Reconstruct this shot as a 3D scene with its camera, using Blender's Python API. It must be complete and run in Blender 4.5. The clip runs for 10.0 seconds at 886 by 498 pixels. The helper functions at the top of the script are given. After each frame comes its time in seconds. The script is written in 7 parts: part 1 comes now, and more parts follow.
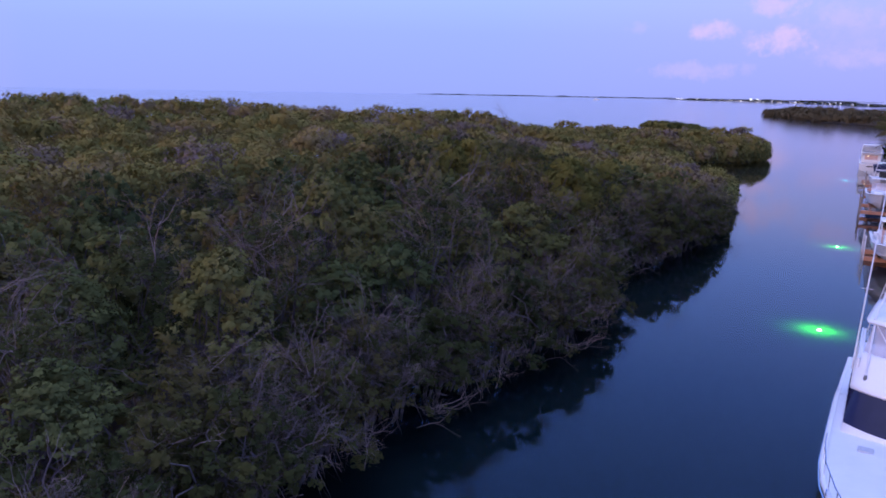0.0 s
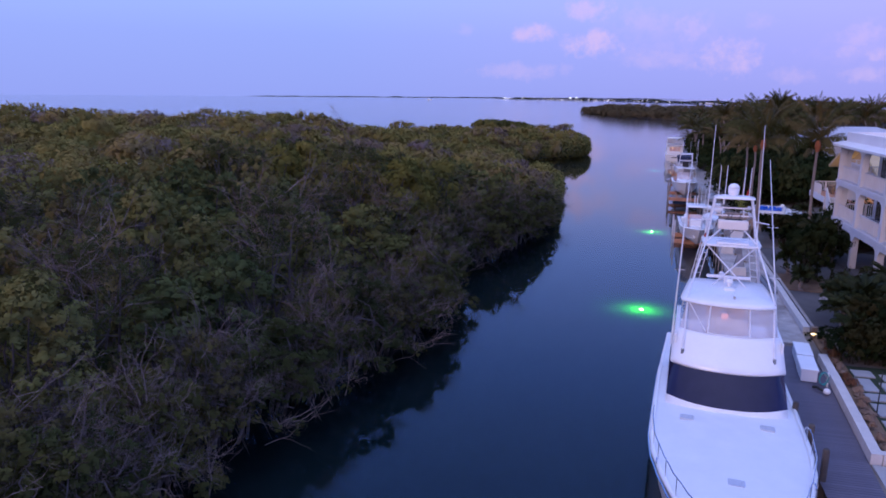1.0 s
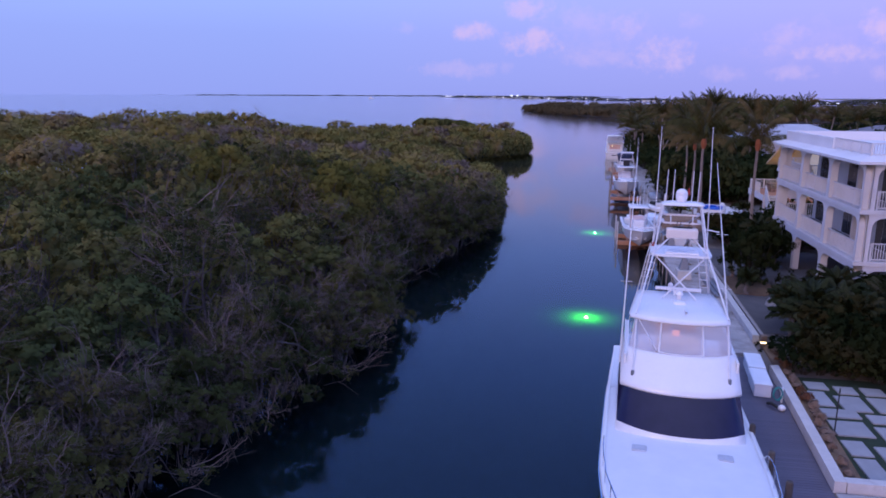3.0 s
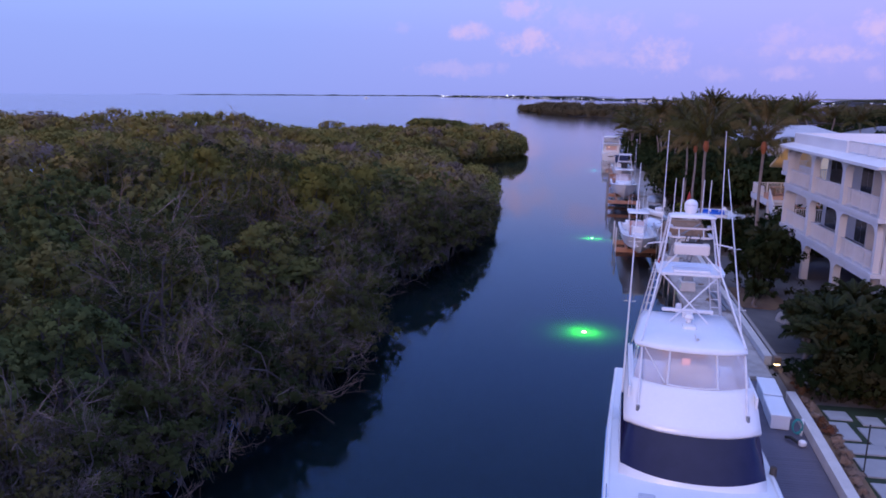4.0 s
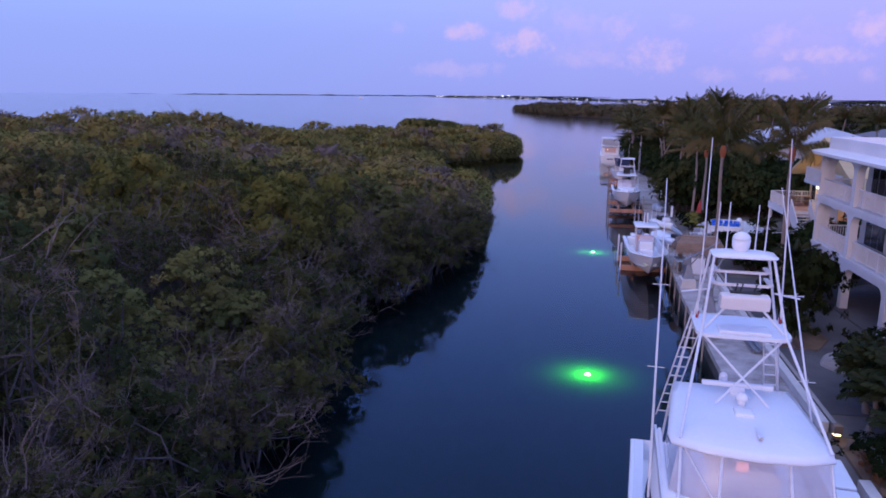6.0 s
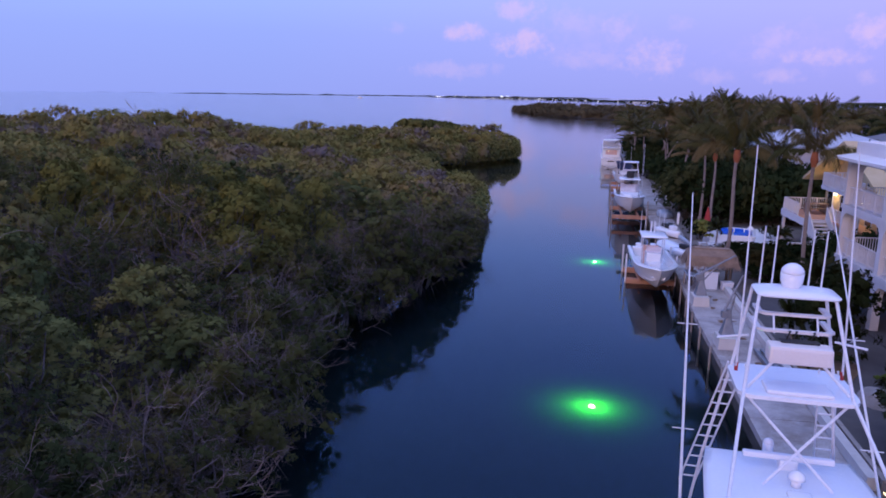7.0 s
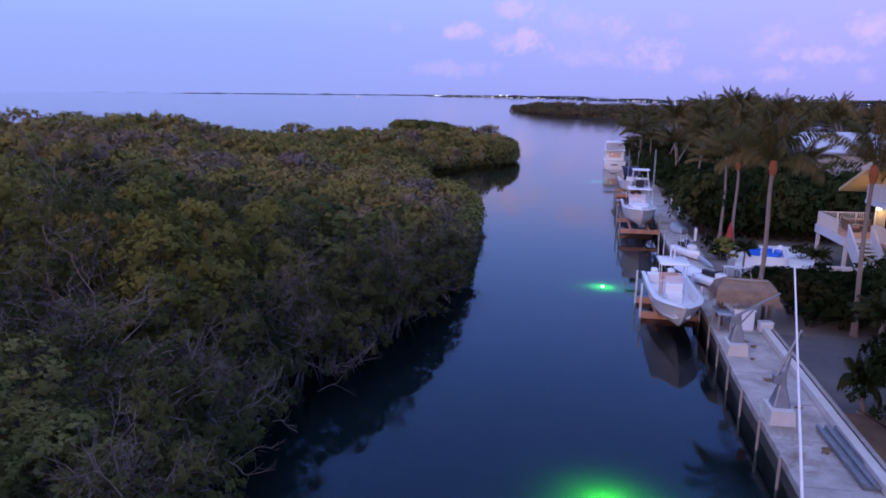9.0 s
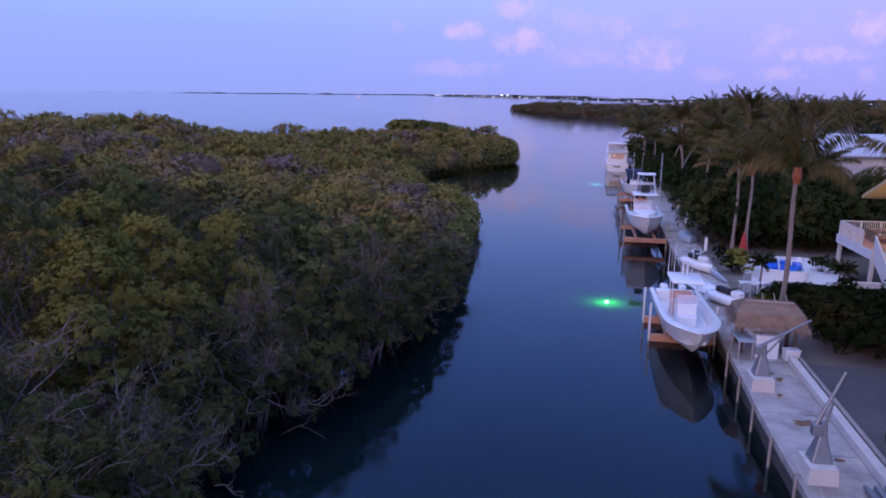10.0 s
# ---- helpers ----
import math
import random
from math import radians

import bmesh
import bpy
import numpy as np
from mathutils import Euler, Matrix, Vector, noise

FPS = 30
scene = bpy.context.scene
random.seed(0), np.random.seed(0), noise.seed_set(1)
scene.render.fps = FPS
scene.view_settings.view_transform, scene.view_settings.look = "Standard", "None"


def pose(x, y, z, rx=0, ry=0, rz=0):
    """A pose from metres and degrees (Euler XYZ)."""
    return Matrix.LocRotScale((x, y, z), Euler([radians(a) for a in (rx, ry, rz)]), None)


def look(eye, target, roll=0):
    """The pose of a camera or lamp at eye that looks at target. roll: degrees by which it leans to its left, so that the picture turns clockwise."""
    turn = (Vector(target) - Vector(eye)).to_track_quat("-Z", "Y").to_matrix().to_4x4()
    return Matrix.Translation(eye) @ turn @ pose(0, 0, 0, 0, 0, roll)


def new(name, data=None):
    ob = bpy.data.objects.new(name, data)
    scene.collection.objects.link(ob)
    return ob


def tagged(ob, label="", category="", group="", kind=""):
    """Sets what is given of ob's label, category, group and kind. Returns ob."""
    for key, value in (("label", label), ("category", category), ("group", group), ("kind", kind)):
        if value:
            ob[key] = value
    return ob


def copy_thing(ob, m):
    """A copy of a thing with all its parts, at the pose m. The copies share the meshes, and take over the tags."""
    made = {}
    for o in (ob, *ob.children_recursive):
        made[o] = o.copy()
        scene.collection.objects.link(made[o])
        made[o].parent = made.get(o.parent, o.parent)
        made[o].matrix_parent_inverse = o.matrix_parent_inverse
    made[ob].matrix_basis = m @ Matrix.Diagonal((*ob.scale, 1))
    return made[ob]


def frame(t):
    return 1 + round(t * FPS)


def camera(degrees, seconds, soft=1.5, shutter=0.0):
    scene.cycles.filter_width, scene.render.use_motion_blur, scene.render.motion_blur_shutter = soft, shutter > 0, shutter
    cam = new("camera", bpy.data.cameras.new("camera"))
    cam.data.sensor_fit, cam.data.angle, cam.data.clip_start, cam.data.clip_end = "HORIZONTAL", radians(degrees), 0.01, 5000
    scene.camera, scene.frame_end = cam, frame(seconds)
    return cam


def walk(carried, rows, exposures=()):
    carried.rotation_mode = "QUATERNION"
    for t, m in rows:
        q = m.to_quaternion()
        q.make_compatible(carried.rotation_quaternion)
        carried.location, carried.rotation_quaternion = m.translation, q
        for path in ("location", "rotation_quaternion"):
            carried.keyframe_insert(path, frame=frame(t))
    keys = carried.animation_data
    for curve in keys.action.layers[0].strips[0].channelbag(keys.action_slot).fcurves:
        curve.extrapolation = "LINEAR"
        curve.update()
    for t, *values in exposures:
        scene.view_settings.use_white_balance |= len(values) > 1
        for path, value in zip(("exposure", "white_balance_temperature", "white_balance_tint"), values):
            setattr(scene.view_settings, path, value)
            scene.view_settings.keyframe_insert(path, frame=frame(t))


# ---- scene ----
cam = camera(64.6, 10.0, soft=1.7)
PATH = [
    (0, (0.51, -0.352, 12.376), (-0.382, 1.385, 11.94), 1.0),
    (0.5, (0.511, -0.247, 12.358), (-0.206, 1.57, 11.925), 0.8),
    (1, (0.485, -0.054, 12.402), (0.008, 1.841, 11.974), 0.4),
    (1.5, (0.488, 0.16, 12.43), (0.104, 2.076, 12.003), 0.2),
    (2, (0.479, 0.626, 12.463), (0.127, 2.547, 12.035), 0.2),
    (2.5, (0.463, 1.549, 12.481), (0.128, 3.473, 12.05), 0.2),
    (4, (0.409, 5.489, 12.482), (0.097, 7.416, 12.05), 0.3),
    (4.5, (0.396, 7.123, 12.426), (0.087, 9.051, 11.994), 0.3),
    (5, (0.378, 8.772, 12.38), (0.072, 10.701, 11.949), 0.3),
    (5.5, (0.298, 10.482, 12.356), (-0.004, 12.412, 11.924), 0.3),
    (7, (0.121, 15.955, 12.216), (-0.174, 17.886, 11.785), 0.7),
    (7.5, (0.047, 17.927, 12.191), (-0.246, 19.858, 11.759), 0.7),
    (8, (0.006, 19.687, 12.252), (-0.287, 21.618, 11.819), 0.7),
    (8.5, (-0.008, 21.458, 12.313), (-0.302, 23.388, 11.88), 0.6),
    (9, (-0.023, 23.37, 12.364), (-0.317, 25.3, 11.931), 0.5),
    (9.5, (0.01, 25.333, 12.366), (-0.286, 27.263, 11.932), 0.5),
    (10, (0.03, 27.308, 12.351), (-0.266, 29.238, 11.917), 0.5),
]
walk(cam, [(t, look(eye, target, roll)) for t, eye, target, roll in PATH], [(0, 0.16), (0.5, 0.15), (1.0, 0.0), (5.5, -0.03), (8.5, 0.05), (10, 0.05)])


# ---- sky and light ----
def node(nt, kind, **sets):
    n = nt.nodes.new(kind)
    for key, value in sets.items():
        n.inputs[key].default_value = value
    return n


def wire(nt, a, b):
    nt.links.new(a, b)


def math_node(nt, op, a, b=None, c=None):
    n = nt.nodes.new("ShaderNodeMath")
    n.operation = op
    for k, v in enumerate((a, b, c)):
        if v is None:
            continue
        if isinstance(v, (int, float)):
            n.inputs[k].default_value = v
        else:
            wire(nt, v, n.inputs[k])
    return n.outputs[0]


def ramp(nt, fac, stops):
    n = nt.nodes.new("ShaderNodeValToRGB")
    el = n.color_ramp.elements
    while len(el) < len(stops):
        el.new(0.5)
    for e, (p, c) in zip(el, stops):
        e.position, e.color = p, (*c, 1) if len(c) == 3 else c
    wire(nt, fac, n.inputs[0])
    return n.outputs[0]


def mix_rgb(nt, fac, a, b, blend="MIX"):
    n = nt.nodes.new("ShaderNodeMix")
    n.data_type, n.blend_type = "RGBA", blend
    for slot, v in ((0, fac), (6, a), (7, b)):
        if isinstance(v, (int, float)):
            n.inputs[slot].default_value = v
        elif isinstance(v, tuple):
            n.inputs[slot].default_value = (*v, 1)
        else:
            wire(nt, v, n.inputs[slot])
    return n.outputs[2]


world = bpy.data.worlds.new("dusk")
scene.world = world
world.use_nodes = True
wt = world.node_tree
wt.nodes.clear()
coord = node(wt, "ShaderNodeTexCoord")
split = node(wt, "ShaderNodeSeparateXYZ")
wire(wt, coord.outputs["Generated"], split.inputs[0])
dx, dy, dz = split.outputs
azim = math_node(wt, "MULTIPLY", math_node(wt, "ARCTAN2", dx, dy), 57.2958)
elev = math_node(wt, "MULTIPLY", math_node(wt, "ARCSINE", dz), 57.2958)
up = math_node(wt, "DIVIDE", elev, 90.0)
# the clear blue side and the lavender side of the dusk sky
blue_side = ramp(wt, up, [(0.0, (0.31, 0.385, 0.93)), (0.05, (0.33, 0.43, 1.0)), (0.09, (0.38, 0.52, 1.13)), (0.14, (0.29, 0.50, 1.36)), (0.24, (0.20, 0.41, 1.36)), (0.45, (0.14, 0.32, 1.22)), (0.68, (0.70, 0.82, 1.48)), (1.0, (1.15, 1.25, 1.95))])
pink_side = ramp(wt, up, [(0.0, (0.37, 0.365, 0.90)), (0.05, (0.452, 0.435, 1.055)), (0.09, (0.505, 0.497, 1.14)), (0.14, (0.33, 0.49, 1.34)), (0.24, (0.22, 0.41, 1.36)), (0.45, (0.15, 0.32, 1.22)), (0.68, (0.70, 0.82, 1.48)), (1.0, (1.15, 1.25, 1.95))])
side = math_node(wt, "MULTIPLY_ADD", azim, 1 / 50.0, 0.46)
clampn = node(wt, "ShaderNodeClamp")
wire(wt, side, clampn.inputs[0])
sky = mix_rgb(wt, clampn.outputs[0], blue_side, pink_side)
# afterglow low in the west, behind the first view
west = math_node(wt, "MAXIMUM", math_node(wt, "ADD", math_node(wt, "MULTIPLY", dy, -0.84), math_node(wt, "MULTIPLY", dx, -0.54)), 0.0)
low = math_node(wt, "POWER", math_node(wt, "SUBTRACT", 1.0, math_node(wt, "ABSOLUTE", dz)), 3.0)
glow = math_node(wt, "MULTIPLY", west, low)
sky = mix_rgb(wt, math_node(wt, "MULTIPLY", glow, 0.85), sky, (0.95, 0.66, 0.78))
# small pink clouds: azimuth, elevation, half width, half height (degrees), strength
CLOUDS = [(-7.25, 4.75, 1.73, 0.74, 0.9),
          (-2.99, 6.48, 2.19, 0.8, 0.8),
          (-2.51, 4.02, 2.54, 1.01, 1.0),
          (0.9, 5.56, 2.29, 1.17, 0.4),
          (4.37, 4.91, 1.42, 0.96, 0.6),
          (2.5, 2.72, 2.95, 0.74, 0.45),
          (7.29, 2.96, 2.34, 1.38, 0.85),
          (9.24, 5.45, 1.42, 0.58, 0.35),
          (15.64, 4.21, 2.03, 0.69, 0.55),
          (14.71, 3.14, 0.71, 0.48, 0.55),
          (18.97, 2.85, 3.25, 0.69, 0.85),
          (21.3, 4.5, 1.3, 1.3, 1.0),
          (16.34, 1.67, 1.83, 0.64, 0.6),
          (12.02, 1.56, 1.73, 0.58, 0.4),
          (-7.78, 1.89, 3.66, 0.69, 0.42),
          (21.75, 1.54, 0.71, 0.53, 0.5),
          (-12.55, 4.94, 1.02, 0.53, 0.25),
          (2.0, 4.4, 5.0, 1.9, 0.22),
          (17.0, 3.2, 4.5, 1.9, 0.2),
          (-2.4, 8.4, 3.6, 1.2, 0.9),
          (2.6, 9.4, 3.0, 1.0, 0.6),
          (9.0, 10.5, 5.0, 1.2, 0.5)]
warp = node(wt, "ShaderNodeTexNoise", Scale=30.0, Detail=6.0, Roughness=0.6)
wire(wt, coord.outputs["Generated"], warp.inputs["Vector"])
fine = node(wt, "ShaderNodeTexNoise", Scale=95.0, Detail=4.0, Roughness=0.6)
wire(wt, coord.outputs["Generated"], fine.inputs["Vector"])
wob = math_node(wt, "ADD", math_node(wt, "MULTIPLY_ADD", warp.outputs[0], 4.0, -2.0), math_node(wt, "MULTIPLY_ADD", fine.outputs[0], 2.6, -1.3))
cover = None
for a, e, wa, we, k in CLOUDS:
    u = math_node(wt, "DIVIDE", math_node(wt, "SUBTRACT", azim, a), wa)
    v = math_node(wt, "DIVIDE", math_node(wt, "SUBTRACT", elev, e), we)
    r2 = math_node(wt, "ADD", math_node(wt, "MULTIPLY", u, u), math_node(wt, "MULTIPLY", v, v))
    inside = math_node(wt, "SUBTRACT", math_node(wt, "ADD", 1.0, wob), r2)
    soft_in = node(wt, "ShaderNodeMapRange", **{"From Min": -0.45, "From Max": 1.75, "To Min": 0.0, "To Max": k})
    soft_in.interpolation_type = "SMOOTHSTEP"
    wire(wt, inside, soft_in.inputs[0])
    cover = soft_in.outputs[0] if cover is None else math_node(wt, "MAXIMUM", cover, soft_in.outputs[0])
sky = mix_rgb(wt, math_node(wt, "MULTIPLY", cover, 0.74), sky, (0.73, 0.545, 0.93))
back = node(wt, "ShaderNodeBackground", Strength=1.0)
wire(wt, sky, back.inputs[0])
wout = node(wt, "ShaderNodeOutputWorld")
wire(wt, back.outputs[0], wout.inputs[0])

# the last soft light of the west
sun = new("sun", bpy.data.lights.new("sun", "SUN"))
sun.data.energy, sun.data.angle, sun.data.color = 1.05, radians(25), (1.0, 0.67, 0.61)
sun.matrix_basis = look((0, 0, 0), (0.40, 0.92, -0.30))


# ---- materials ----
def material(name, low, high, rough=0.6, metal=0.0, scale=4.0, fine_scale=60.0, bump=0.15, objvar=0.0, island=0.0, stain=None, stain_at=0.6, spec=0.5):
    """A surface with variation at two scales between two colours, fine relief, and stains of a third colour."""
    m = bpy.data.materials.new(name)
    m.use_nodes = True
    nt = m.node_tree
    b = nt.nodes["Principled BSDF"]
    tc = node(nt, "ShaderNodeTexCoord")
    n1 = node(nt, "ShaderNodeTexNoise", Scale=scale, Detail=4.0, Roughness=0.6)
    n2 = node(nt, "ShaderNodeTexNoise", Scale=fine_scale, Detail=3.0, Roughness=0.6)
    wire(nt, tc.outputs["Object"], n1.inputs["Vector"])
    wire(nt, tc.outputs["Object"], n2.inputs["Vector"])
    f = math_node(nt, "ADD", math_node(nt, "MULTIPLY", n1.outputs[0], 0.65), math_node(nt, "MULTIPLY", n2.outputs[0], 0.35))
    fac = node(nt, "ShaderNodeMapRange", **{"From Min": 0.32, "From Max": 0.68})
    wire(nt, f, fac.inputs[0])
    val = fac.outputs[0]
    if objvar:
        oi = node(nt, "ShaderNodeObjectInfo")
        val = math_node(nt, "ADD", math_node(nt, "MULTIPLY", val, 1 - objvar), math_node(nt, "MULTIPLY", oi.outputs["Random"], objvar))
    if island:
        ge = node(nt, "ShaderNodeNewGeometry")
        val = math_node(nt, "ADD", math_node(nt, "MULTIPLY", val, 1 - island), math_node(nt, "MULTIPLY", ge.outputs["Random Per Island"], island))
    col = mix_rgb(nt, val, low, high)
    if stain:
        n3 = node(nt, "ShaderNodeTexNoise", Scale=scale * 0.35, Detail=6.0, Roughness=0.7, Distortion=0.6)
        wire(nt, tc.outputs["Object"], n3.inputs["Vector"])
        sf = node(nt, "ShaderNodeMapRange", **{"From Min": stain_at, "From Max": stain_at + 0.15})
        wire(nt, n3.outputs[0], sf.inputs[0])
        col = mix_rgb(nt, sf.outputs[0], col, stain)
    wire(nt, col, b.inputs["Base Color"])
    rr = math_node(nt, "MULTIPLY_ADD", n2.outputs[0], 0.24, rough - 0.12)
    wire(nt, rr, b.inputs["Roughness"])
    b.inputs["Metallic"].default_value = metal
    b.inputs["Specular IOR Level"].default_value = spec
    if bump:
        bp = node(nt, "ShaderNodeBump", Strength=bump, Distance=0.02)
        wire(nt, f, bp.inputs["Height"])
        wire(nt, bp.outputs[0], b.inputs["Normal"])
    return m


def foliage(name, low, high, dry, rough=0.5, cell=0.0):
    """Leaves: each leaf its own tone, larger patches, and each plant its own hue. cell: size of the small leaves within a spray."""
    m = bpy.data.materials.new(name)
    m.use_nodes = True
    nt = m.node_tree
    b = nt.nodes["Principled BSDF"]
    ge = node(nt, "ShaderNodeNewGeometry")
    oi = node(nt, "ShaderNodeObjectInfo")
    n1 = node(nt, "ShaderNodeTexNoise", Scale=0.16, Detail=3.0, Roughness=0.6)
    wire(nt, ge.outputs["Position"], n1.inputs["Vector"])
    n2 = node(nt, "ShaderNodeTexNoise", Scale=1.1, Detail=2.0)
    wire(nt, ge.outputs["Position"], n2.inputs["Vector"])
    t = math_node(nt, "ADD", math_node(nt, "MULTIPLY", ge.outputs["Random Per Island"], 0.22), math_node(nt, "MULTIPLY_ADD", n2.outputs[0], 0.6, 0.09))
    col = mix_rgb(nt, t, low, high)
    d = math_node(nt, "ADD", math_node(nt, "MULTIPLY", oi.outputs["Random"], 0.45), math_node(nt, "MULTIPLY", n1.outputs[0], 0.75))
    own = math_node(nt, "FRACT", math_node(nt, "MULTIPLY", oi.outputs["Random"], 7.31))
    col = mix_rgb(nt, math_node(nt, "MULTIPLY", own, 0.85), col, mix_rgb(nt, 1.0, col, (0.50, 0.60, 0.55), "MULTIPLY"))
    df = node(nt, "ShaderNodeMapRange", **{"From Min": 0.56, "From Max": 0.92, "To Max": 0.8})
    wire(nt, d, df.inputs[0])
    col = mix_rgb(nt, df.outputs[0], col, dry)
    wire(nt, col, b.inputs["Base Color"])
    b.inputs["Roughness"].default_value = rough
    b.inputs["Specular IOR Level"].default_value = 0.06
    if cell:
        vo = node(nt, "ShaderNodeTexVoronoi", Scale=1.0 / cell)
        wire(nt, ge.outputs["Position"], vo.inputs["Vector"])
        tone = node(nt, "ShaderNodeSeparateColor")
        wire(nt, vo.outputs["Color"], tone.inputs[0])
        wire(nt, mix_rgb(nt, math_node(nt, "MULTIPLY", tone.outputs[0], 0.35), col, mix_rgb(nt, 1.0, col, (0.35, 0.40, 0.30), "MULTIPLY")), b.inputs["Base Color"])
        gap = math_node(nt, "GREATER_THAN", vo.outputs["Distance"], math_node(nt, "MULTIPLY_ADD", tone.outputs[1], 0.25, 0.52))
        tr = node(nt, "ShaderNodeBsdfTransparent")
        mx = node(nt, "ShaderNodeMixShader")
        wire(nt, gap, mx.inputs[0])
        wire(nt, b.outputs[0], mx.inputs[1])
        wire(nt, tr.outputs[0], mx.inputs[2])
        wire(nt, mx.outputs[0], nt.nodes["Material Output"].inputs[0])
    return m


def soft_leaf(name, cell, stops, toned=False, gain=1.0):
    """Small leaves that let some light through: each plant its own hue along the stops."""
    m = bpy.data.materials.new(name)
    m.use_nodes = True
    nt = m.node_tree
    nt.nodes.clear()
    ge = node(nt, "ShaderNodeNewGeometry")
    if toned:
        at = node(nt, "ShaderNodeAttribute")
        at.attribute_name = "tone"
        own = at.outputs["Fac"]
    else:
        own = math_node(nt, "MULTIPLY_ADD", node(nt, "ShaderNodeObjectInfo").outputs["Random"], 0.52, 0.16)
    n1 = node(nt, "ShaderNodeTexNoise", Scale=0.6, Detail=2.0, Roughness=0.5)
    wire(nt, ge.outputs["Position"], n1.inputs["Vector"])
    t = math_node(nt, "ADD", own, math_node(nt, "MULTIPLY_ADD", n1.outputs[0], 0.5, -0.25))
    col = ramp(nt, t, stops)
    n2 = node(nt, "ShaderNodeTexNoise", Scale=3.2, Detail=2.0)
    wire(nt, ge.outputs["Position"], n2.inputs["Vector"])
    k = math_node(nt, "ADD", math_node(nt, "MULTIPLY", ge.outputs["Random Per Island"], 0.10), math_node(nt, "MULTIPLY_ADD", n2.outputs[0], 0.4, 0.78))
    col = mix_rgb(nt, 1.0, col, mix_rgb(nt, k, (0.0, 0.0, 0.0), (gain, gain, gain)), "MULTIPLY")
    df = node(nt, "ShaderNodeBsdfDiffuse")
    tl = node(nt, "ShaderNodeBsdfTranslucent")
    wire(nt, col, df.inputs["Color"])
    wire(nt, col, tl.inputs["Color"])
    leaf = node(nt, "ShaderNodeMixShader", Fac=0.24)
    wire(nt, df.outputs[0], leaf.inputs[1])
    wire(nt, tl.outputs[0], leaf.inputs[2])
    vo = node(nt, "ShaderNodeTexVoronoi", Scale=1.0 / cell)
    wire(nt, ge.outputs["Position"], vo.inputs["Vector"])
    tr = node(nt, "ShaderNodeBsdfTransparent")
    mx = node(nt, "ShaderNodeMixShader")
    wire(nt, math_node(nt, "GREATER_THAN", vo.outputs["Distance"], 0.62), mx.inputs[0])
    wire(nt, leaf.outputs[0], mx.inputs[1])
    wire(nt, tr.outputs[0], mx.inputs[2])
    wire(nt, mx.outputs[0], node(nt, "ShaderNodeOutputMaterial").inputs[0])
    return m


def glow_material(name, colour, strength):
    m = bpy.data.materials.new(name)
    m.use_nodes = True
    b = m.node_tree.nodes["Principled BSDF"]
    b.inputs["Base Color"].default_value = (*colour, 1)
    b.inputs["Emission Color"].default_value = (*colour, 1)
    b.inputs["Emission Strength"].default_value = strength
    return m


def water_material():
    m = bpy.data.materials.new("water")
    m.use_nodes = True
    nt = m.node_tree
    nt.nodes.clear()
    ge = node(nt, "ShaderNodeNewGeometry")
    mp = node(nt, "ShaderNodeMapping")
    mp.inputs["Scale"].default_value = (1.0, 0.55, 1.0)
    wire(nt, ge.outputs["Position"], mp.inputs["Vector"])
    n1 = node(nt, "ShaderNodeTexNoise", Scale=1.3, Detail=4.0, Roughness=0.55)
    n2 = node(nt, "ShaderNodeTexNoise", Scale=0.16, Detail=3.0)
    for n in (n1, n2):
        wire(nt, mp.outputs[0], n.inputs["Vector"])
    h = math_node(nt, "ADD", math_node(nt, "MULTIPLY", n1.outputs[0], 0.35), n2.outputs[0])
    # the open bay is more ruffled than the canal
    place_y = node(nt, "ShaderNodeSeparateXYZ")
    wire(nt, ge.outputs["Position"], place_y.inputs[0])
    ruffle = node(nt, "ShaderNodeMapRange", **{"From Min": 120.0, "From Max": 230.0, "To Min": 0.14, "To Max": 0.5})
    wire(nt, place_y.outputs[1], ruffle.inputs[0])
    bp = node(nt, "ShaderNodeBump", Distance=0.10)
    wire(nt, ruffle.outputs[0], bp.inputs["Strength"])
    wire(nt, h, bp.inputs["Height"])
    fr = node(nt, "ShaderNodeFresnel", IOR=1.33)
    wire(nt, bp.outputs[0], fr.inputs["Normal"])
    gl = node(nt, "ShaderNodeBsdfGlossy", Color=(1, 1, 1, 1))
    wire(nt, math_node(nt, "MULTIPLY_ADD", ruffle.outputs[0], 0.16, 0.002), gl.inputs["Roughness"])
    wire(nt, bp.outputs[0], gl.inputs["Normal"])
    tr = node(nt, "ShaderNodeBsdfTransparent", Color=(0.80, 0.92, 0.94, 1))
    mx = node(nt, "ShaderNodeMixShader")
    wire(nt, fr.outputs[0], mx.inputs[0])
    wire(nt, tr.outputs[0], mx.inputs[1])
    wire(nt, gl.outputs[0], mx.inputs[2])
    out = node(nt, "ShaderNodeOutputMaterial")
    wire(nt, mx.outputs[0], out.inputs[0])
    return m


def vinyl_material(name, tint, body):
    """Clear sheet: part of the light passes, part is a milky sheen."""
    m = bpy.data.materials.new(name)
    m.use_nodes = True
    nt = m.node_tree
    b = nt.nodes["Principled BSDF"]
    b.inputs["Base Color"].default_value = (*tint, 1)
    b.inputs["Roughness"].default_value = 0.12
    tr = node(nt, "ShaderNodeBsdfTransparent")
    mx = node(nt, "ShaderNodeMixShader")
    nz = node(nt, "ShaderNodeTexNoise", Scale=1.5)
    wire(nt, math_node(nt, "MULTIPLY_ADD", nz.outputs[0], 0.3, body - 0.15), mx.inputs[0])
    wire(nt, tr.outputs[0], mx.inputs[1])
    wire(nt, b.outputs[0], mx.inputs[2])
    wire(nt, mx.outputs[0], nt.nodes["Material Output"].inputs[0])
    return m


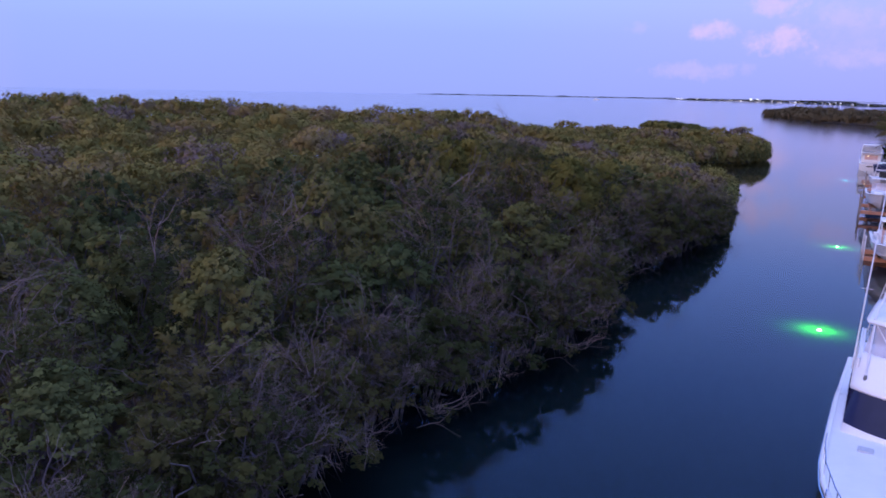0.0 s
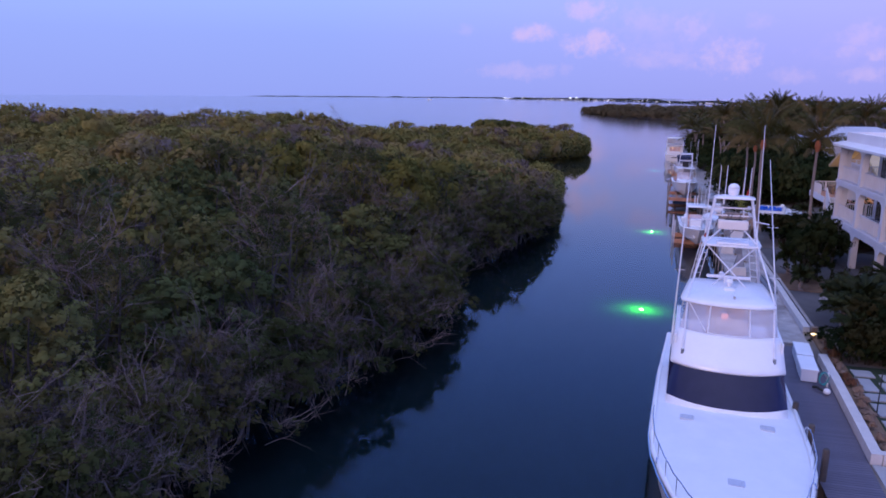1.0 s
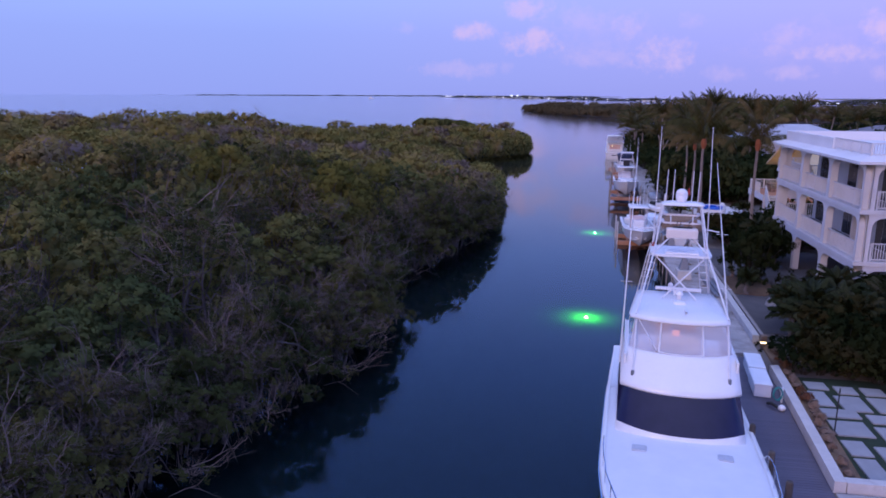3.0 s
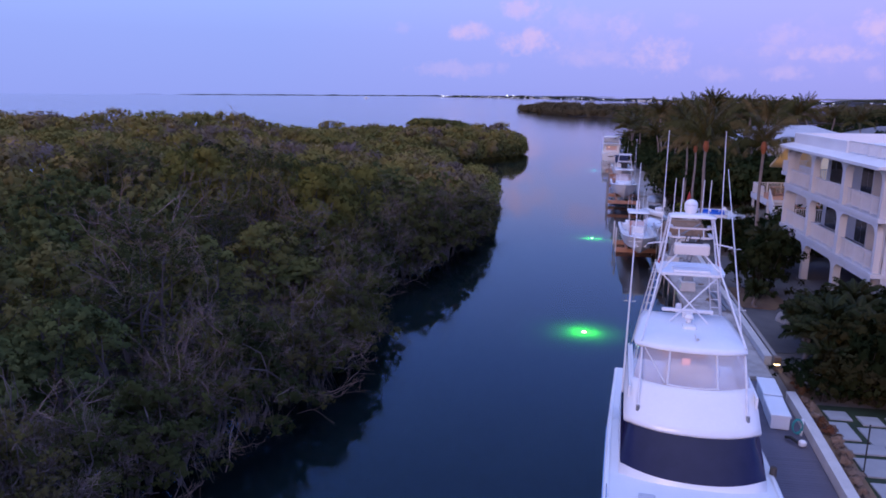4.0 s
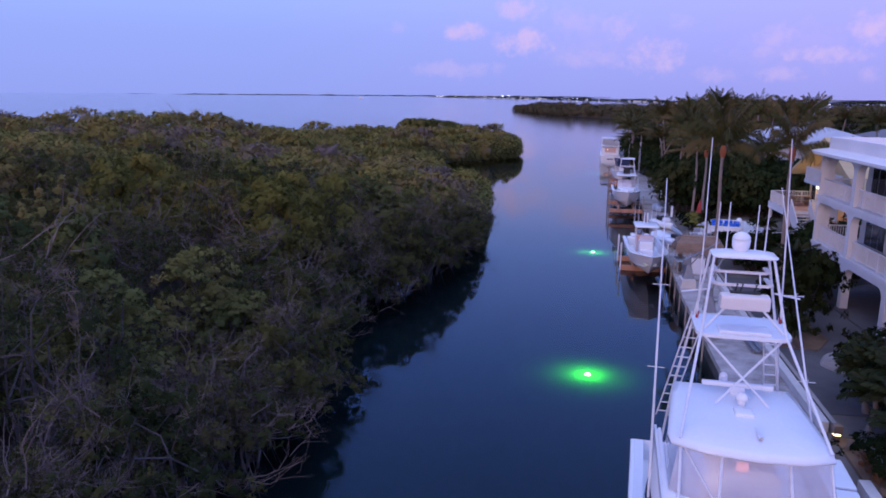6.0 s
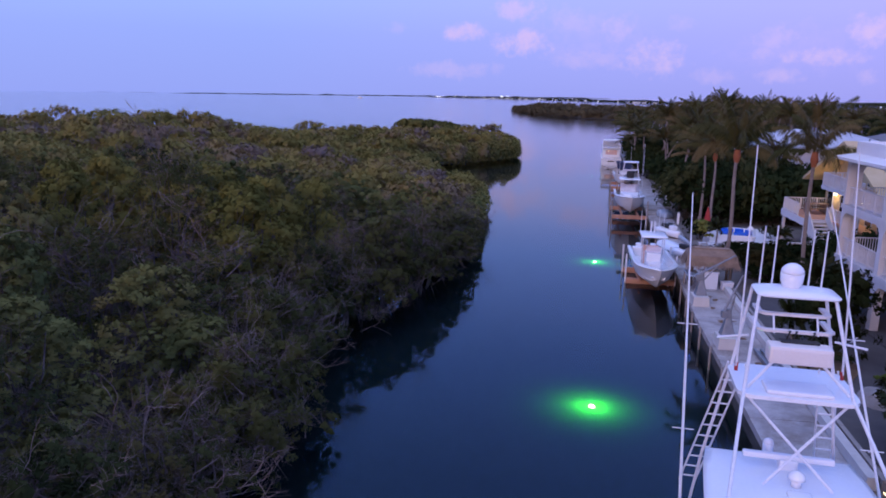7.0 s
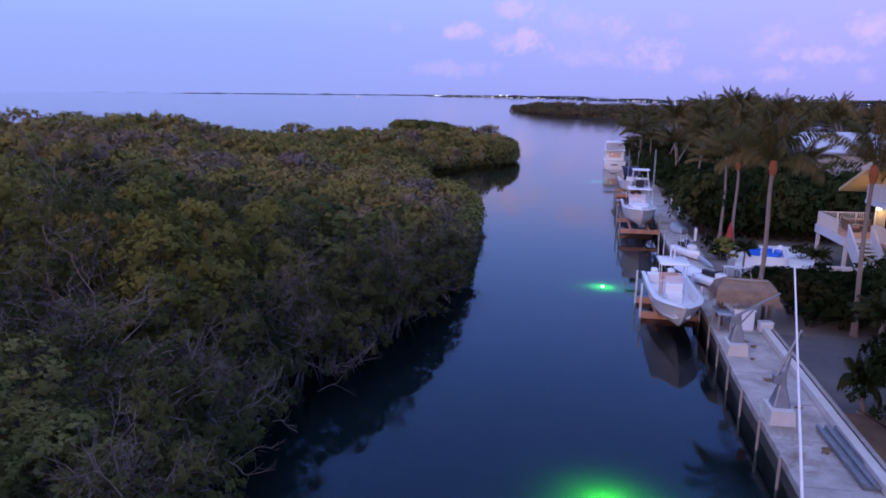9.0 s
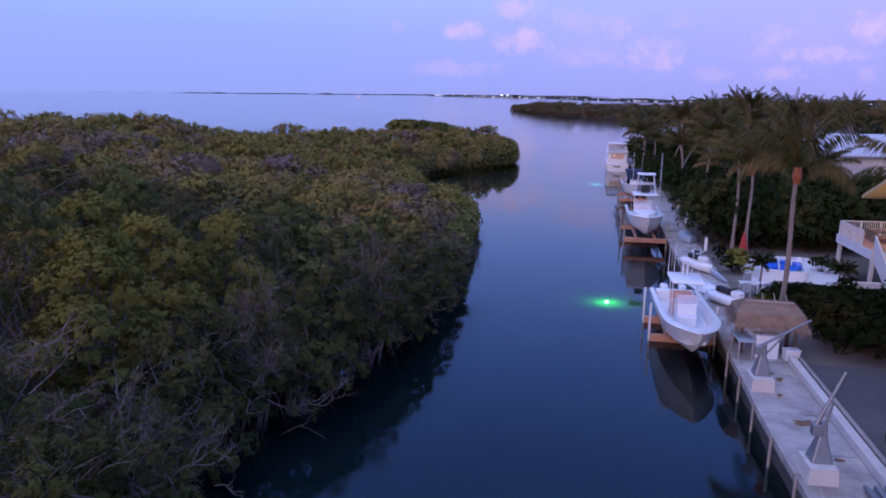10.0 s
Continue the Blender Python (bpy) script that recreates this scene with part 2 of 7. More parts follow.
M_WATER = water_material()
M_MURK = material("murky_depth", (0.0075, 0.0150, 0.0190), (0.0105, 0.0195, 0.0245), 0.9, scale=0.08, fine_scale=0.7, bump=0, spec=0.0)
M_GEL = material("white_gelcoat", (0.80, 0.81, 0.82), (0.87, 0.87, 0.87), 0.22, scale=0.7, fine_scale=14, bump=0.01)
M_DECKWHITE = material("nonskid_deck", (0.76, 0.77, 0.79), (0.85, 0.85, 0.86), 0.5, scale=1.2, fine_scale=90, bump=0.05)
# black mask; the blue of the reflected sky is put into its colour
M_SKYTINT_GLASS = material("sky_tinted_black_mask", (0.013, 0.012, 0.040), (0.020, 0.018, 0.054), 0.2, scale=2, fine_scale=30, bump=0, spec=0.30)
M_ALU = material("white_pipe", (0.66, 0.67, 0.70), (0.80, 0.80, 0.82), 0.3, scale=5, fine_scale=40, bump=0.0)
M_STEEL = material("polished_steel", (0.55, 0.56, 0.58), (0.70, 0.70, 0.72), 0.2, metal=1.0, scale=5, fine_scale=40, bump=0.0)
M_VINYL = vinyl_material("clear_vinyl", (0.88, 0.80, 0.82), 0.44)
M_GLASS = material("dark_window", (0.012, 0.014, 0.018), (0.03, 0.032, 0.04), 0.08, scale=1.5, fine_scale=8, bump=0)
M_TEAK = material("teak", (0.17, 0.11, 0.07), (0.30, 0.20, 0.13), 0.6, scale=3, fine_scale=50, bump=0.1)
# orange-brown wood with the warm light on it put into its colour
M_LIT_ORANGE = material("warm_lit_orange_wood", (0.42, 0.20, 0.12), (0.58, 0.31, 0.19), 0.75, scale=2, fine_scale=30, bump=0.2)
M_CONCRETE = material("dock_concrete", (0.21, 0.185, 0.172), (0.54, 0.49, 0.46), 0.85, scale=0.9, fine_scale=22, bump=0.25, stain=(0.19, 0.145, 0.115), stain_at=0.55)
M_WALLCON = material("pale_wall", (0.50, 0.47, 0.44), (0.64, 0.60, 0.56), 0.85, scale=1.3, fine_scale=25, bump=0.2, stain=(0.36, 0.32, 0.28), stain_at=0.62)
M_PLANK = material("grey_deck_board", (0.076, 0.070, 0.100), (0.125, 0.115, 0.152), 0.7, scale=1.5, fine_scale=40, bump=0.15, objvar=0.4)
M_PAVER = material("pale_paver", (0.27, 0.27, 0.27), (0.38, 0.375, 0.37), 0.85, scale=1.4, fine_scale=30, bump=0.2, objvar=0.35)
M_GRASS = material("grass", (0.010, 0.022, 0.008), (0.028, 0.046, 0.016), 0.9, scale=1.5, fine_scale=30, bump=0.5)
M_SOIL = material("sandy_ground", (0.12, 0.10, 0.085), (0.21, 0.18, 0.155), 0.95, scale=0.5, fine_scale=12, bump=0.4, stain=(0.10, 0.085, 0.06), stain_at=0.55)
M_GRAVEL = material("pale_gravel", (0.075, 0.070, 0.072), (0.135, 0.125, 0.125), 0.95, scale=0.6, fine_scale=18, bump=0.5)
M_MULCH = material("rusty_mulch", (0.12, 0.07, 0.04), (0.24, 0.155, 0.09), 0.95, scale=1.5, fine_scale=22, bump=0.5)
M_WETSHADE_WALL = material("wet_shaded_concrete", (0.035, 0.033, 0.028), (0.10, 0.09, 0.075), 0.8, scale=1.2, fine_scale=18, bump=0.4)
M_MUD = material("mangrove_mud", (0.020, 0.016, 0.012), (0.05, 0.04, 0.03), 0.95, scale=0.6, fine_scale=9, bump=0.5)
M_STUCCO = material("white_stucco", (0.60, 0.585, 0.585), (0.70, 0.685, 0.68), 0.85, scale=0.6, fine_scale=35, bump=0.12, stain=(0.52, 0.49, 0.48), stain_at=0.66)
M_ROOFWHITE = material("white_roof", (0.70, 0.69, 0.69), (0.80, 0.79, 0.79), 0.8, scale=0.5, fine_scale=25, bump=0.1)
M_YELLOW = material("yellow_stucco", (0.55, 0.40, 0.20), (0.66, 0.50, 0.28), 0.85, scale=0.8, fine_scale=30, bump=0.12)
M_ROOFGREY = material("pale_metal_roof", (0.40, 0.41, 0.44), (0.54, 0.55, 0.57), 0.5, scale=0.4, fine_scale=10, bump=0.1)
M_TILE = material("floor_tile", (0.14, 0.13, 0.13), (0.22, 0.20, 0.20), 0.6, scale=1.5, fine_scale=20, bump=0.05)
M_BARK = material("mangrove_bark", (0.05, 0.04, 0.038), (0.15, 0.12, 0.11), 0.9, scale=1.5, fine_scale=25, bump=0.4, objvar=0.3)
M_TWIG = material("bare_twig", (0.080, 0.060, 0.053), (0.235, 0.172, 0.148), 0.9, scale=1.5, fine_scale=25, bump=0.3, objvar=0.3)
M_PALMBARK = material("palm_bark", (0.17, 0.13, 0.11), (0.30, 0.25, 0.21), 0.9, scale=1.0, fine_scale=14, bump=0.5)
M_PALMRED = material("orange_boot", (0.22, 0.06, 0.022), (0.34, 0.11, 0.04), 0.85, scale=3, fine_scale=30, bump=0.3)
M_THATCH = material("palm_thatch", (0.15, 0.098, 0.07), (0.34, 0.235, 0.165), 0.95, scale=2.5, fine_scale=35, bump=0.8, island=0.3)
M_TIMBER = material("weathered_timber", (0.055, 0.045, 0.04), (0.12, 0.10, 0.085), 0.9, scale=2, fine_scale=30, bump=0.4, objvar=0.3)
M_PILE = material("grey_piling", (0.24, 0.21, 0.19), (0.40, 0.36, 0.33), 0.85, scale=2, fine_scale=25, bump=0.3, objvar=0.3)
M_GALV = material("galvanised_steel", (0.17, 0.18, 0.20), (0.30, 0.31, 0.33), 0.5, metal=0.4, scale=3, fine_scale=30, bump=0.05)
M_BLUE = material("blue_shell", (0.015, 0.10, 0.55), (0.03, 0.18, 0.75), 0.3, scale=2, fine_scale=12, bump=0.0)
M_NAVY = material("navy_canvas", (0.012, 0.02, 0.06), (0.02, 0.035, 0.09), 0.8, scale=3, fine_scale=60, bump=0.1)
M_TEAL = material("teal_hose", (0.02, 0.22, 0.22), (0.04, 0.32, 0.30), 0.5, scale=4, fine_scale=40, bump=0.0)
M_RED = material("red_cloth", (0.28, 0.02, 0.02), (0.45, 0.05, 0.04), 0.8, scale=3, fine_scale=40, bump=0.1)
M_PEACH = material("peach_seat_and_glow", (0.60, 0.38, 0.32), (0.74, 0.50, 0.42), 0.6, scale=3, fine_scale=40, bump=0.05)
M_RUBBER = material("black_rubber", (0.012, 0.012, 0.013), (0.03, 0.03, 0.03), 0.7, scale=3, fine_scale=30, bump=0.1)
# white gelcoat with the warm low sun put into its colour
M_SUNLIT_GEL = material("sunlit_gelcoat", (0.74, 0.67, 0.62), (0.82, 0.75, 0.70), 0.35, scale=1.0, fine_scale=20, bump=0.02)
M_HATCH = material("pale_hatch", (0.46, 0.49, 0.55), (0.56, 0.59, 0.64), 0.3, scale=1, fine_scale=15, bump=0.0)
M_DOCKGREY = material("hull_grey_blue", (0.30, 0.36, 0.42), (0.40, 0.46, 0.52), 0.3, scale=1, fine_scale=15, bump=0.0)
OLIVE = [(0.0, (0.060, 0.072, 0.026)), (0.25, (0.112, 0.112, 0.037)), (0.5, (0.180, 0.158, 0.046)), (0.68, (0.222, 0.168, 0.054)), (0.84, (0.180, 0.132, 0.088)), (1.0, (0.172, 0.132, 0.116))]
SHADY = [(0.0, (0.048, 0.066, 0.026)), (0.3, (0.088, 0.100, 0.036)), (0.55, (0.140, 0.136, 0.044)), (0.75, (0.176, 0.140, 0.056)), (1.0, (0.150, 0.108, 0.084))]
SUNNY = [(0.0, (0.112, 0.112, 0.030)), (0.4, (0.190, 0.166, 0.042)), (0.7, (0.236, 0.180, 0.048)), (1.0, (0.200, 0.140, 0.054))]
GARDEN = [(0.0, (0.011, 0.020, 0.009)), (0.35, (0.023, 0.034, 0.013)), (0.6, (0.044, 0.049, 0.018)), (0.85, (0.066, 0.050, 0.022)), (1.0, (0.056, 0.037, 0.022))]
M_LEAF = soft_leaf("mangrove_leaf", 0.055, SHADY, gain=1.22)
# yellower leaf; the light on the tall crowns is put into its colour
M_LEAF_LIT_YELLOW = soft_leaf("lit_yellow_mangrove_leaf", 0.055, SUNNY, gain=1.08)
# M_LEAF at about half gain: low shore trees' shade put into colour
M_LEAF_SHADED = soft_leaf("shaded_mangrove_leaf", 0.05, SHADY, gain=0.67)
M_LEAF_FAR = soft_leaf("mangrove_leaf_far", 0.16, OLIVE, True, 1.3)
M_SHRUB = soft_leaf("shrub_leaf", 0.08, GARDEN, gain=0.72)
M_TREELEAF = soft_leaf("broad_tree_leaf", 0.16, GARDEN, gain=1.45)
M_ISLAND = soft_leaf("island_leaf", 0.5, [(0.0, (0.062, 0.058, 0.030)), (0.5, (0.120, 0.098, 0.052)), (1.0, (0.140, 0.104, 0.072))])
M_FRONDGREEN = foliage("young_palm_frond", (0.013, 0.021, 0.009), (0.044, 0.052, 0.018), (0.054, 0.048, 0.021))
M_FROND = foliage("palm_frond", (0.030, 0.034, 0.012), (0.125, 0.112, 0.034), (0.17, 0.115, 0.05))
M_BRIGHTLEAF = foliage("yellow_green_leaf", (0.06, 0.10, 0.02), (0.18, 0.20, 0.04), (0.20, 0.18, 0.05))
M_REDLEAF = foliage("red_brown_leaf", (0.10, 0.04, 0.025), (0.24, 0.10, 0.05), (0.28, 0.17, 0.08))
M_GREENLAMP = glow_material("green_lamp", (0.72, 1.0, 0.62), 4.5)
M_CYANLAMP = glow_material("cyan_lamp", (0.25, 1.0, 0.90), 2.0)
M_CABIN = glow_material("cabin_lamp", (1.0, 0.70, 0.42), 2.2)
M_PINKGLOW = glow_material("pink_glow", (1.0, 0.42, 0.40), 0.45)
M_WARMLAMP = glow_material("warm_lamp", (1.0, 0.78, 0.42), 6.0)
M_COOLLAMP = glow_material("cool_lamp", (0.95, 0.95, 1.0), 1.1)


# ---- building helpers ----
def part(name, bm, mat, parent, label="", smooth=False):
    """Links a bmesh as one mesh object under a thing or part."""
    me = bpy.data.meshes.new(name)
    bmesh.ops.recalc_face_normals(bm, faces=bm.faces)
    bm.to_mesh(me)
    bm.free()
    me.materials.append(mat)
    if smooth:
        me.shade_smooth()
    ob = new(name, me)
    ob.parent = parent
    if label:
        ob["label"] = label
    return ob


def mesh_part(name, verts, faces, mat, parent, label="", normals=None):
    """A part straight from arrays of corners and quads or triangles."""
    me = bpy.data.meshes.new(name)
    verts, faces = np.asarray(verts, dtype=np.float32), np.asarray(faces, dtype=np.int32)
    k = faces.shape[1]
    me.vertices.add(len(verts))
    me.vertices.foreach_set("co", verts.ravel())
    me.loops.add(faces.size)
    me.loops.foreach_set("vertex_index", faces.ravel())
    me.polygons.add(len(faces))
    me.polygons.foreach_set("loop_start", np.arange(0, faces.size, k, dtype=np.int32))
    me.update(calc_edges=True)
    if normals is not None:
        me.shade_smooth()
        me.normals_split_custom_set_from_vertices(np.asarray(normals, dtype=np.float32))
    me.materials.append(mat)
    ob = new(name, me)
    ob.parent = parent
    if label:
        ob["label"] = label
    return ob


def leaf_part(name, sprays, mat, parent, tones=None):
    """One mesh of many leaf sprays, each (corners, faces, ways); a spray is shaded by the way it faces out of its clump. tones: a hue for each."""
    vs, fs, ns, ts, base = [], [], [], [], 0
    for k, (v, f, n) in enumerate(sprays):
        vs.append(v)
        fs.append(f + base)
        ns.append(n)
        ts.append(np.full(len(v), tones[k] if tones else 0.0, dtype=np.float32))
        base += len(v)
    ob = mesh_part(name, np.concatenate(vs), np.concatenate(fs), mat, parent, "", np.concatenate(ns))
    if tones:
        ob.data.attributes.new("tone", "FLOAT", "POINT").data.foreach_set("value", np.concatenate(ts))
    return ob


def thing(name, m, label, category, group="", kind=""):
    ob = new(name)
    ob.empty_display_size = 0.2
    ob.matrix_basis = m
    return tagged(ob, label, category, group, kind)


def box(bm, c, s, rot=None, bevel=0.0):
    """A box of centre c and full size s, turned by a matrix, with its edges rounded off."""
    m = Matrix.Translation(c) @ (rot.to_4x4() if rot else Matrix()) @ Matrix.Diagonal((*s, 1))
    made = bmesh.ops.create_cube(bm, size=1.0, matrix=m)
    if bevel:
        edges = list({e for v in made["verts"] for e in v.link_edges})
        bmesh.ops.bevel(bm, geom=edges, offset=bevel, segments=2, affect="EDGES", profile=0.6)


def tube(bm, points, radii, sides=8, caps=True):
    """A round bar along points, with a radius at each."""
    pts = [Vector(p) for p in points]
    if isinstance(radii, (int, float)):
        radii = [radii] * len(pts)
    rings, ref = [], None
    for k, p in enumerate(pts):
        d = (pts[min(k + 1, len(pts) - 1)] - pts[max(k - 1, 0)]).normalized()
        if ref is None or abs(d.dot(ref)) > 0.95:
            ref = Vector((0, 0, 1)) if abs(d.z) < 0.9 else Vector((1, 0, 0))
        a = d.cross(ref).normalized()
        b = d.cross(a).normalized()
        rings.append([bm.verts.new(p + radii[k] * (math.cos(t) * a + math.sin(t) * b)) for t in [2 * math.pi * i / sides for i in range(sides)]])
    for r, q in zip(rings, rings[1:]):
        for i in range(sides):
            bm.faces.new((r[i], r[(i + 1) % sides], q[(i + 1) % sides], q[i]))
    if caps:
        bm.faces.new(rings[0][::-1])
        bm.faces.new(rings[-1])


def loft(bm, sections, closed=False, cap=False):
    """Joins rows of equally many points; closed: each row is a ring."""
    rows = [[bm.verts.new(p) for p in s] for s in sections]
    for r, q in zip(rows, rows[1:]):
        n = len(r)
        for i in range(n if closed else n - 1):
            j = (i + 1) % n
            bm.faces.new((r[i], r[j], q[j], q[i]))
    if cap:
        bm.faces.new(rows[0])
        bm.faces.new(rows[-1][::-1])
    return rows


def slab(bm, outline, z0, z1):
    """A prism over an outline of (x, y)."""
    loft(bm, [[(x, y, z0) for x, y in outline], [(x, y, z1) for x, y in outline]], closed=True, cap=True)


def dome(bm, c, r, height, seg=16, rings=6):
    """A rounded cap of radius r and that height over c."""
    sec = []
    for k in range(rings + 1):
        a = math.pi / 2 * k / rings
        rr = max(r * math.cos(a), 0.004)
        sec.append([(c[0] + rr * math.cos(t), c[1] + rr * math.sin(t), c[2] + height * math.sin(a)) for t in [2 * math.pi * i / seg for i in range(seg)]])
    loft(bm, sec, closed=True, cap=True)


def rounded(cx, cy, sx, sy, r, n=5):
    """Outline of a rectangle with round corners."""
    out = []
    for qx, qy, a0 in ((1, 1, 0), (-1, 1, 90), (-1, -1, 180), (1, -1, 270)):
        for k in range(n):
            a = radians(a0 + 90 * k / (n - 1))
            out.append((cx + qx * (sx / 2 - r) + r * math.cos(a), cy + qy * (sy / 2 - r) + r * math.sin(a)))
    return out


def lerp_table(y, table):
    """Linear reading of a table of (y, a, b, ...)."""
    if y <= table[0][0]:
        return table[0][1:]
    for p, q in zip(table, table[1:]):
        if y <= q[0]:
            f = (y - p[0]) / (q[0] - p[0])
            f = f * f * (3 - 2 * f) * 0.35 + f * 0.65
            return [a + (b - a) * f for a, b in zip(p[1:], q[1:])]
    return table[-1][1:]


def smooth_step(a, b, x):
    t = np.clip((x - a) / (b - a), 0, 1)
    return t * t * (3 - 2 * t)


def leaf_quads(rng, centres, outward, length, width):
    """Diamond leaves at the centres, turned about, mostly facing outward. Returns corners and quads."""
    n = len(centres)
    nor = outward + rng.normal(0, 0.38, (n, 3))
    nor[:, 2] += 0.35
    nor /= np.linalg.norm(nor, axis=1, keepdims=True) + 1e-9
    a = np.cross(nor, rng.normal(0, 1, (n, 3)))
    a /= np.linalg.norm(a, axis=1, keepdims=True) + 1e-9
    b = np.cross(nor, a)
    ln = (length * rng.uniform(0.6, 1.3, n))[:, None]
    wd = (width * rng.uniform(0.6, 1.3, n))[:, None]
    v = np.stack([centres - a * ln * 0.5, centres + b * wd * 0.5 - nor * wd * 0.12, centres + a * ln * 0.5, centres - b * wd * 0.5 - nor * wd * 0.12], 1).reshape(-1, 3)
    f = np.arange(4 * n).reshape(-1, 4)[:, ::-1]
    way = outward * 0.75 + nor * 0.35
    way /= np.linalg.norm(way, axis=1, keepdims=True) + 1e-9
    return v, f, np.repeat(way, 4, 0)


def leaf_tris(rng, centres, outward, size, loose=0.42):
    """Three-cornered sprays of small leaves at the centres, mostly facing outward. Returns corners, faces and ways."""
    n = len(centres)
    nor = outward + rng.normal(0, loose, (n, 3))
    nor[:, 2] += 0.25
    nor /= np.linalg.norm(nor, axis=1, keepdims=True) + 1e-9
    a = np.cross(nor, rng.normal(0, 1, (n, 3)))
    a /= np.linalg.norm(a, axis=1, keepdims=True) + 1e-9
    b = np.cross(nor, a)
    v = []
    for k in range(3):
        t = (2.094 * k + rng.uniform(-0.4, 0.4, n))[:, None]
        v.append(centres + (np.cos(t) * a + np.sin(t) * b) * (size * rng.uniform(0.45, 0.9, n))[:, None])
    way = outward * 0.9 + nor * 0.15
    way /= np.linalg.norm(way, axis=1, keepdims=True) + 1e-9
    return np.stack(v, 1).reshape(-1, 3), np.arange(3 * n).reshape(-1, 3), np.repeat(way, 3, 0)


def tufted(rng, c, r, tufts, per, size, squash=0.8, out=(0, 0, 0)):
    """A rounded lobe of foliage: tufts over its upper side, each a small heap of leaf sprays."""
    d = rng.normal(0, 1, (tufts, 3))
    d[:, 2] = np.where(d[:, 2] < -0.25, -d[:, 2], d[:, 2])
    d /= np.linalg.norm(d, axis=1, keepdims=True)
    q = d * (r * rng.uniform(0.78, 1.0, tufts))[:, None] * (1, 1, squash)
    q, w = np.repeat(q, per, 0), np.repeat(d, per, 0)
    e = rng.normal(0, 1, (tufts * per, 3))
    e /= np.linalg.norm(e, axis=1, keepdims=True)
    p = q + e * (0.25 * r) * rng.uniform(0.3, 1.0, (tufts * per, 1))
    way = w * 0.95 + e * 0.28 + np.asarray(out) * 0.35
    way /= np.linalg.norm(way, axis=1, keepdims=True)
    return leaf_tris(rng, p + np.asarray(c), way, size)


def twig_blades(rng, c, r, n, thick=0.008):
    """Fine leafless twigs standing out of a lobe, each a sliver. Returns corners and faces."""
    d = rng.normal(0, 1, (n, 3))
    d[:, 2] = np.abs(d[:, 2]) * 0.9 + 0.1
    d /= np.linalg.norm(d, axis=1, keepdims=True)
    p = np.asarray(c) + d * (r * rng.uniform(0.1, 0.65, n))[:, None]
    go = d + rng.normal(0, 0.38, (n, 3))
    end = p + go * (r * rng.uniform(0.35, 0.75, n))[:, None]
    w = np.cross(go, rng.normal(0, 1, (n, 3)))
    w *= thick * rng.uniform(0.5, 1.1, (n, 1)) / (np.linalg.norm(w, axis=1, keepdims=True) + 1e-9)
    return np.stack([p - w, p + w, end], 1).reshape(-1, 3), np.arange(3 * n).reshape(-1, 3)


def clump_points(rng, n, squash=0.8):
    """Points over the upper shell of a ball of radius 1, and their outward ways."""
    d = rng.normal(0, 1, (n, 3))
    d[:, 2] = np.where(d[:, 2] < -0.35, -d[:, 2], d[:, 2])
    d /= np.linalg.norm(d, axis=1, keepdims=True)
    r = rng.uniform(0.55, 1.0, n) ** 0.6
    p = d * r[:, None]
    p[:, 2] *= squash
    return p, d


# ---- water, land and distance ----
def sheet(name, outline, z, mat, label, category):
    bm = bmesh.new()
    bm.faces.new([bm.verts.new((x, y, z)) for x, y in outline])
    bmesh.ops.triangulate(bm, faces=bm.faces)
    ob = part(name, bm, mat, None)
    return tagged(ob, label, category, "", "structure")


FAR = 4800
sheet("water", [(-FAR, -300), (FAR, -300), (FAR, FAR), (-FAR, FAR)], 0.0, M_WATER, "calm dark blue canal and bay water at dusk", "water")
sheet("water_bed", [(-FAR, -300), (FAR, -300), (FAR, FAR), (-FAR, FAR)], -0.90, M_MURK, "murky dark green depth under the water", "seabed")


def bank(y):
    """Line of the seawall."""
    return float(np.interp(y, [-80, 10, 20, 36, 46, 52, 57.6, 61.3, 77, 92, 150, 176], [5.6, 6.9, 7.05, 7.45, 7.80, 7.95, 8.30, 8.50, 9.2, 9.95, 13.2, 14.6]))


def inner(y):
    """Line of the low wall along the inner side of the dock."""
    return float(np.interp(y, [10, 18, 22.4, 30, 36, 48, 57.5, 90], [7.9, 8.45, 8.75, 9.35, 9.72, 10.13, 10.5, 11.9]))


def ground_sheet():
    edge = [(bank(y) + 0.25, y) for y in range(-80, 176, 5)]
    outline = edge + [(24, 185), (60, 205), (130, 260), (400, 420), (900, 2900), (1500, 2900), (1500, -80)]
    bm = bmesh.new()
    slab(bm, outline, -1.0, 0.92)
    return tagged(part("ground", bm, M_SOIL, None), "sandy ground of the built-up shore with leaf litter", "ground", "", "structure")


ground_sheet()


def leaf_mass(name, spots, n, size, mat, label, category):
    """Crowns too far off to tell apart, in one mesh: spots of (x, y, top, radius)."""
    rng = np.random.default_rng(77)
    sprays = []
    for x, y, top, r in spots:
        p, w = clump_points(rng, n, 0.7)
        sprays.append(leaf_quads(rng, p * r + (x, y, top - r * 0.75), w, size, size * 0.6))
    return tagged(leaf_part(name, sprays, mat, None), label, category, "", "stuff")


def nearer(x):
    """Line of the far shore, which comes nearer to the right."""
    return float(np.interp(x, [-520, -60, 60, 150, 330, 900], [2950, 2200, 1800, 1464, 1150, 1000]))


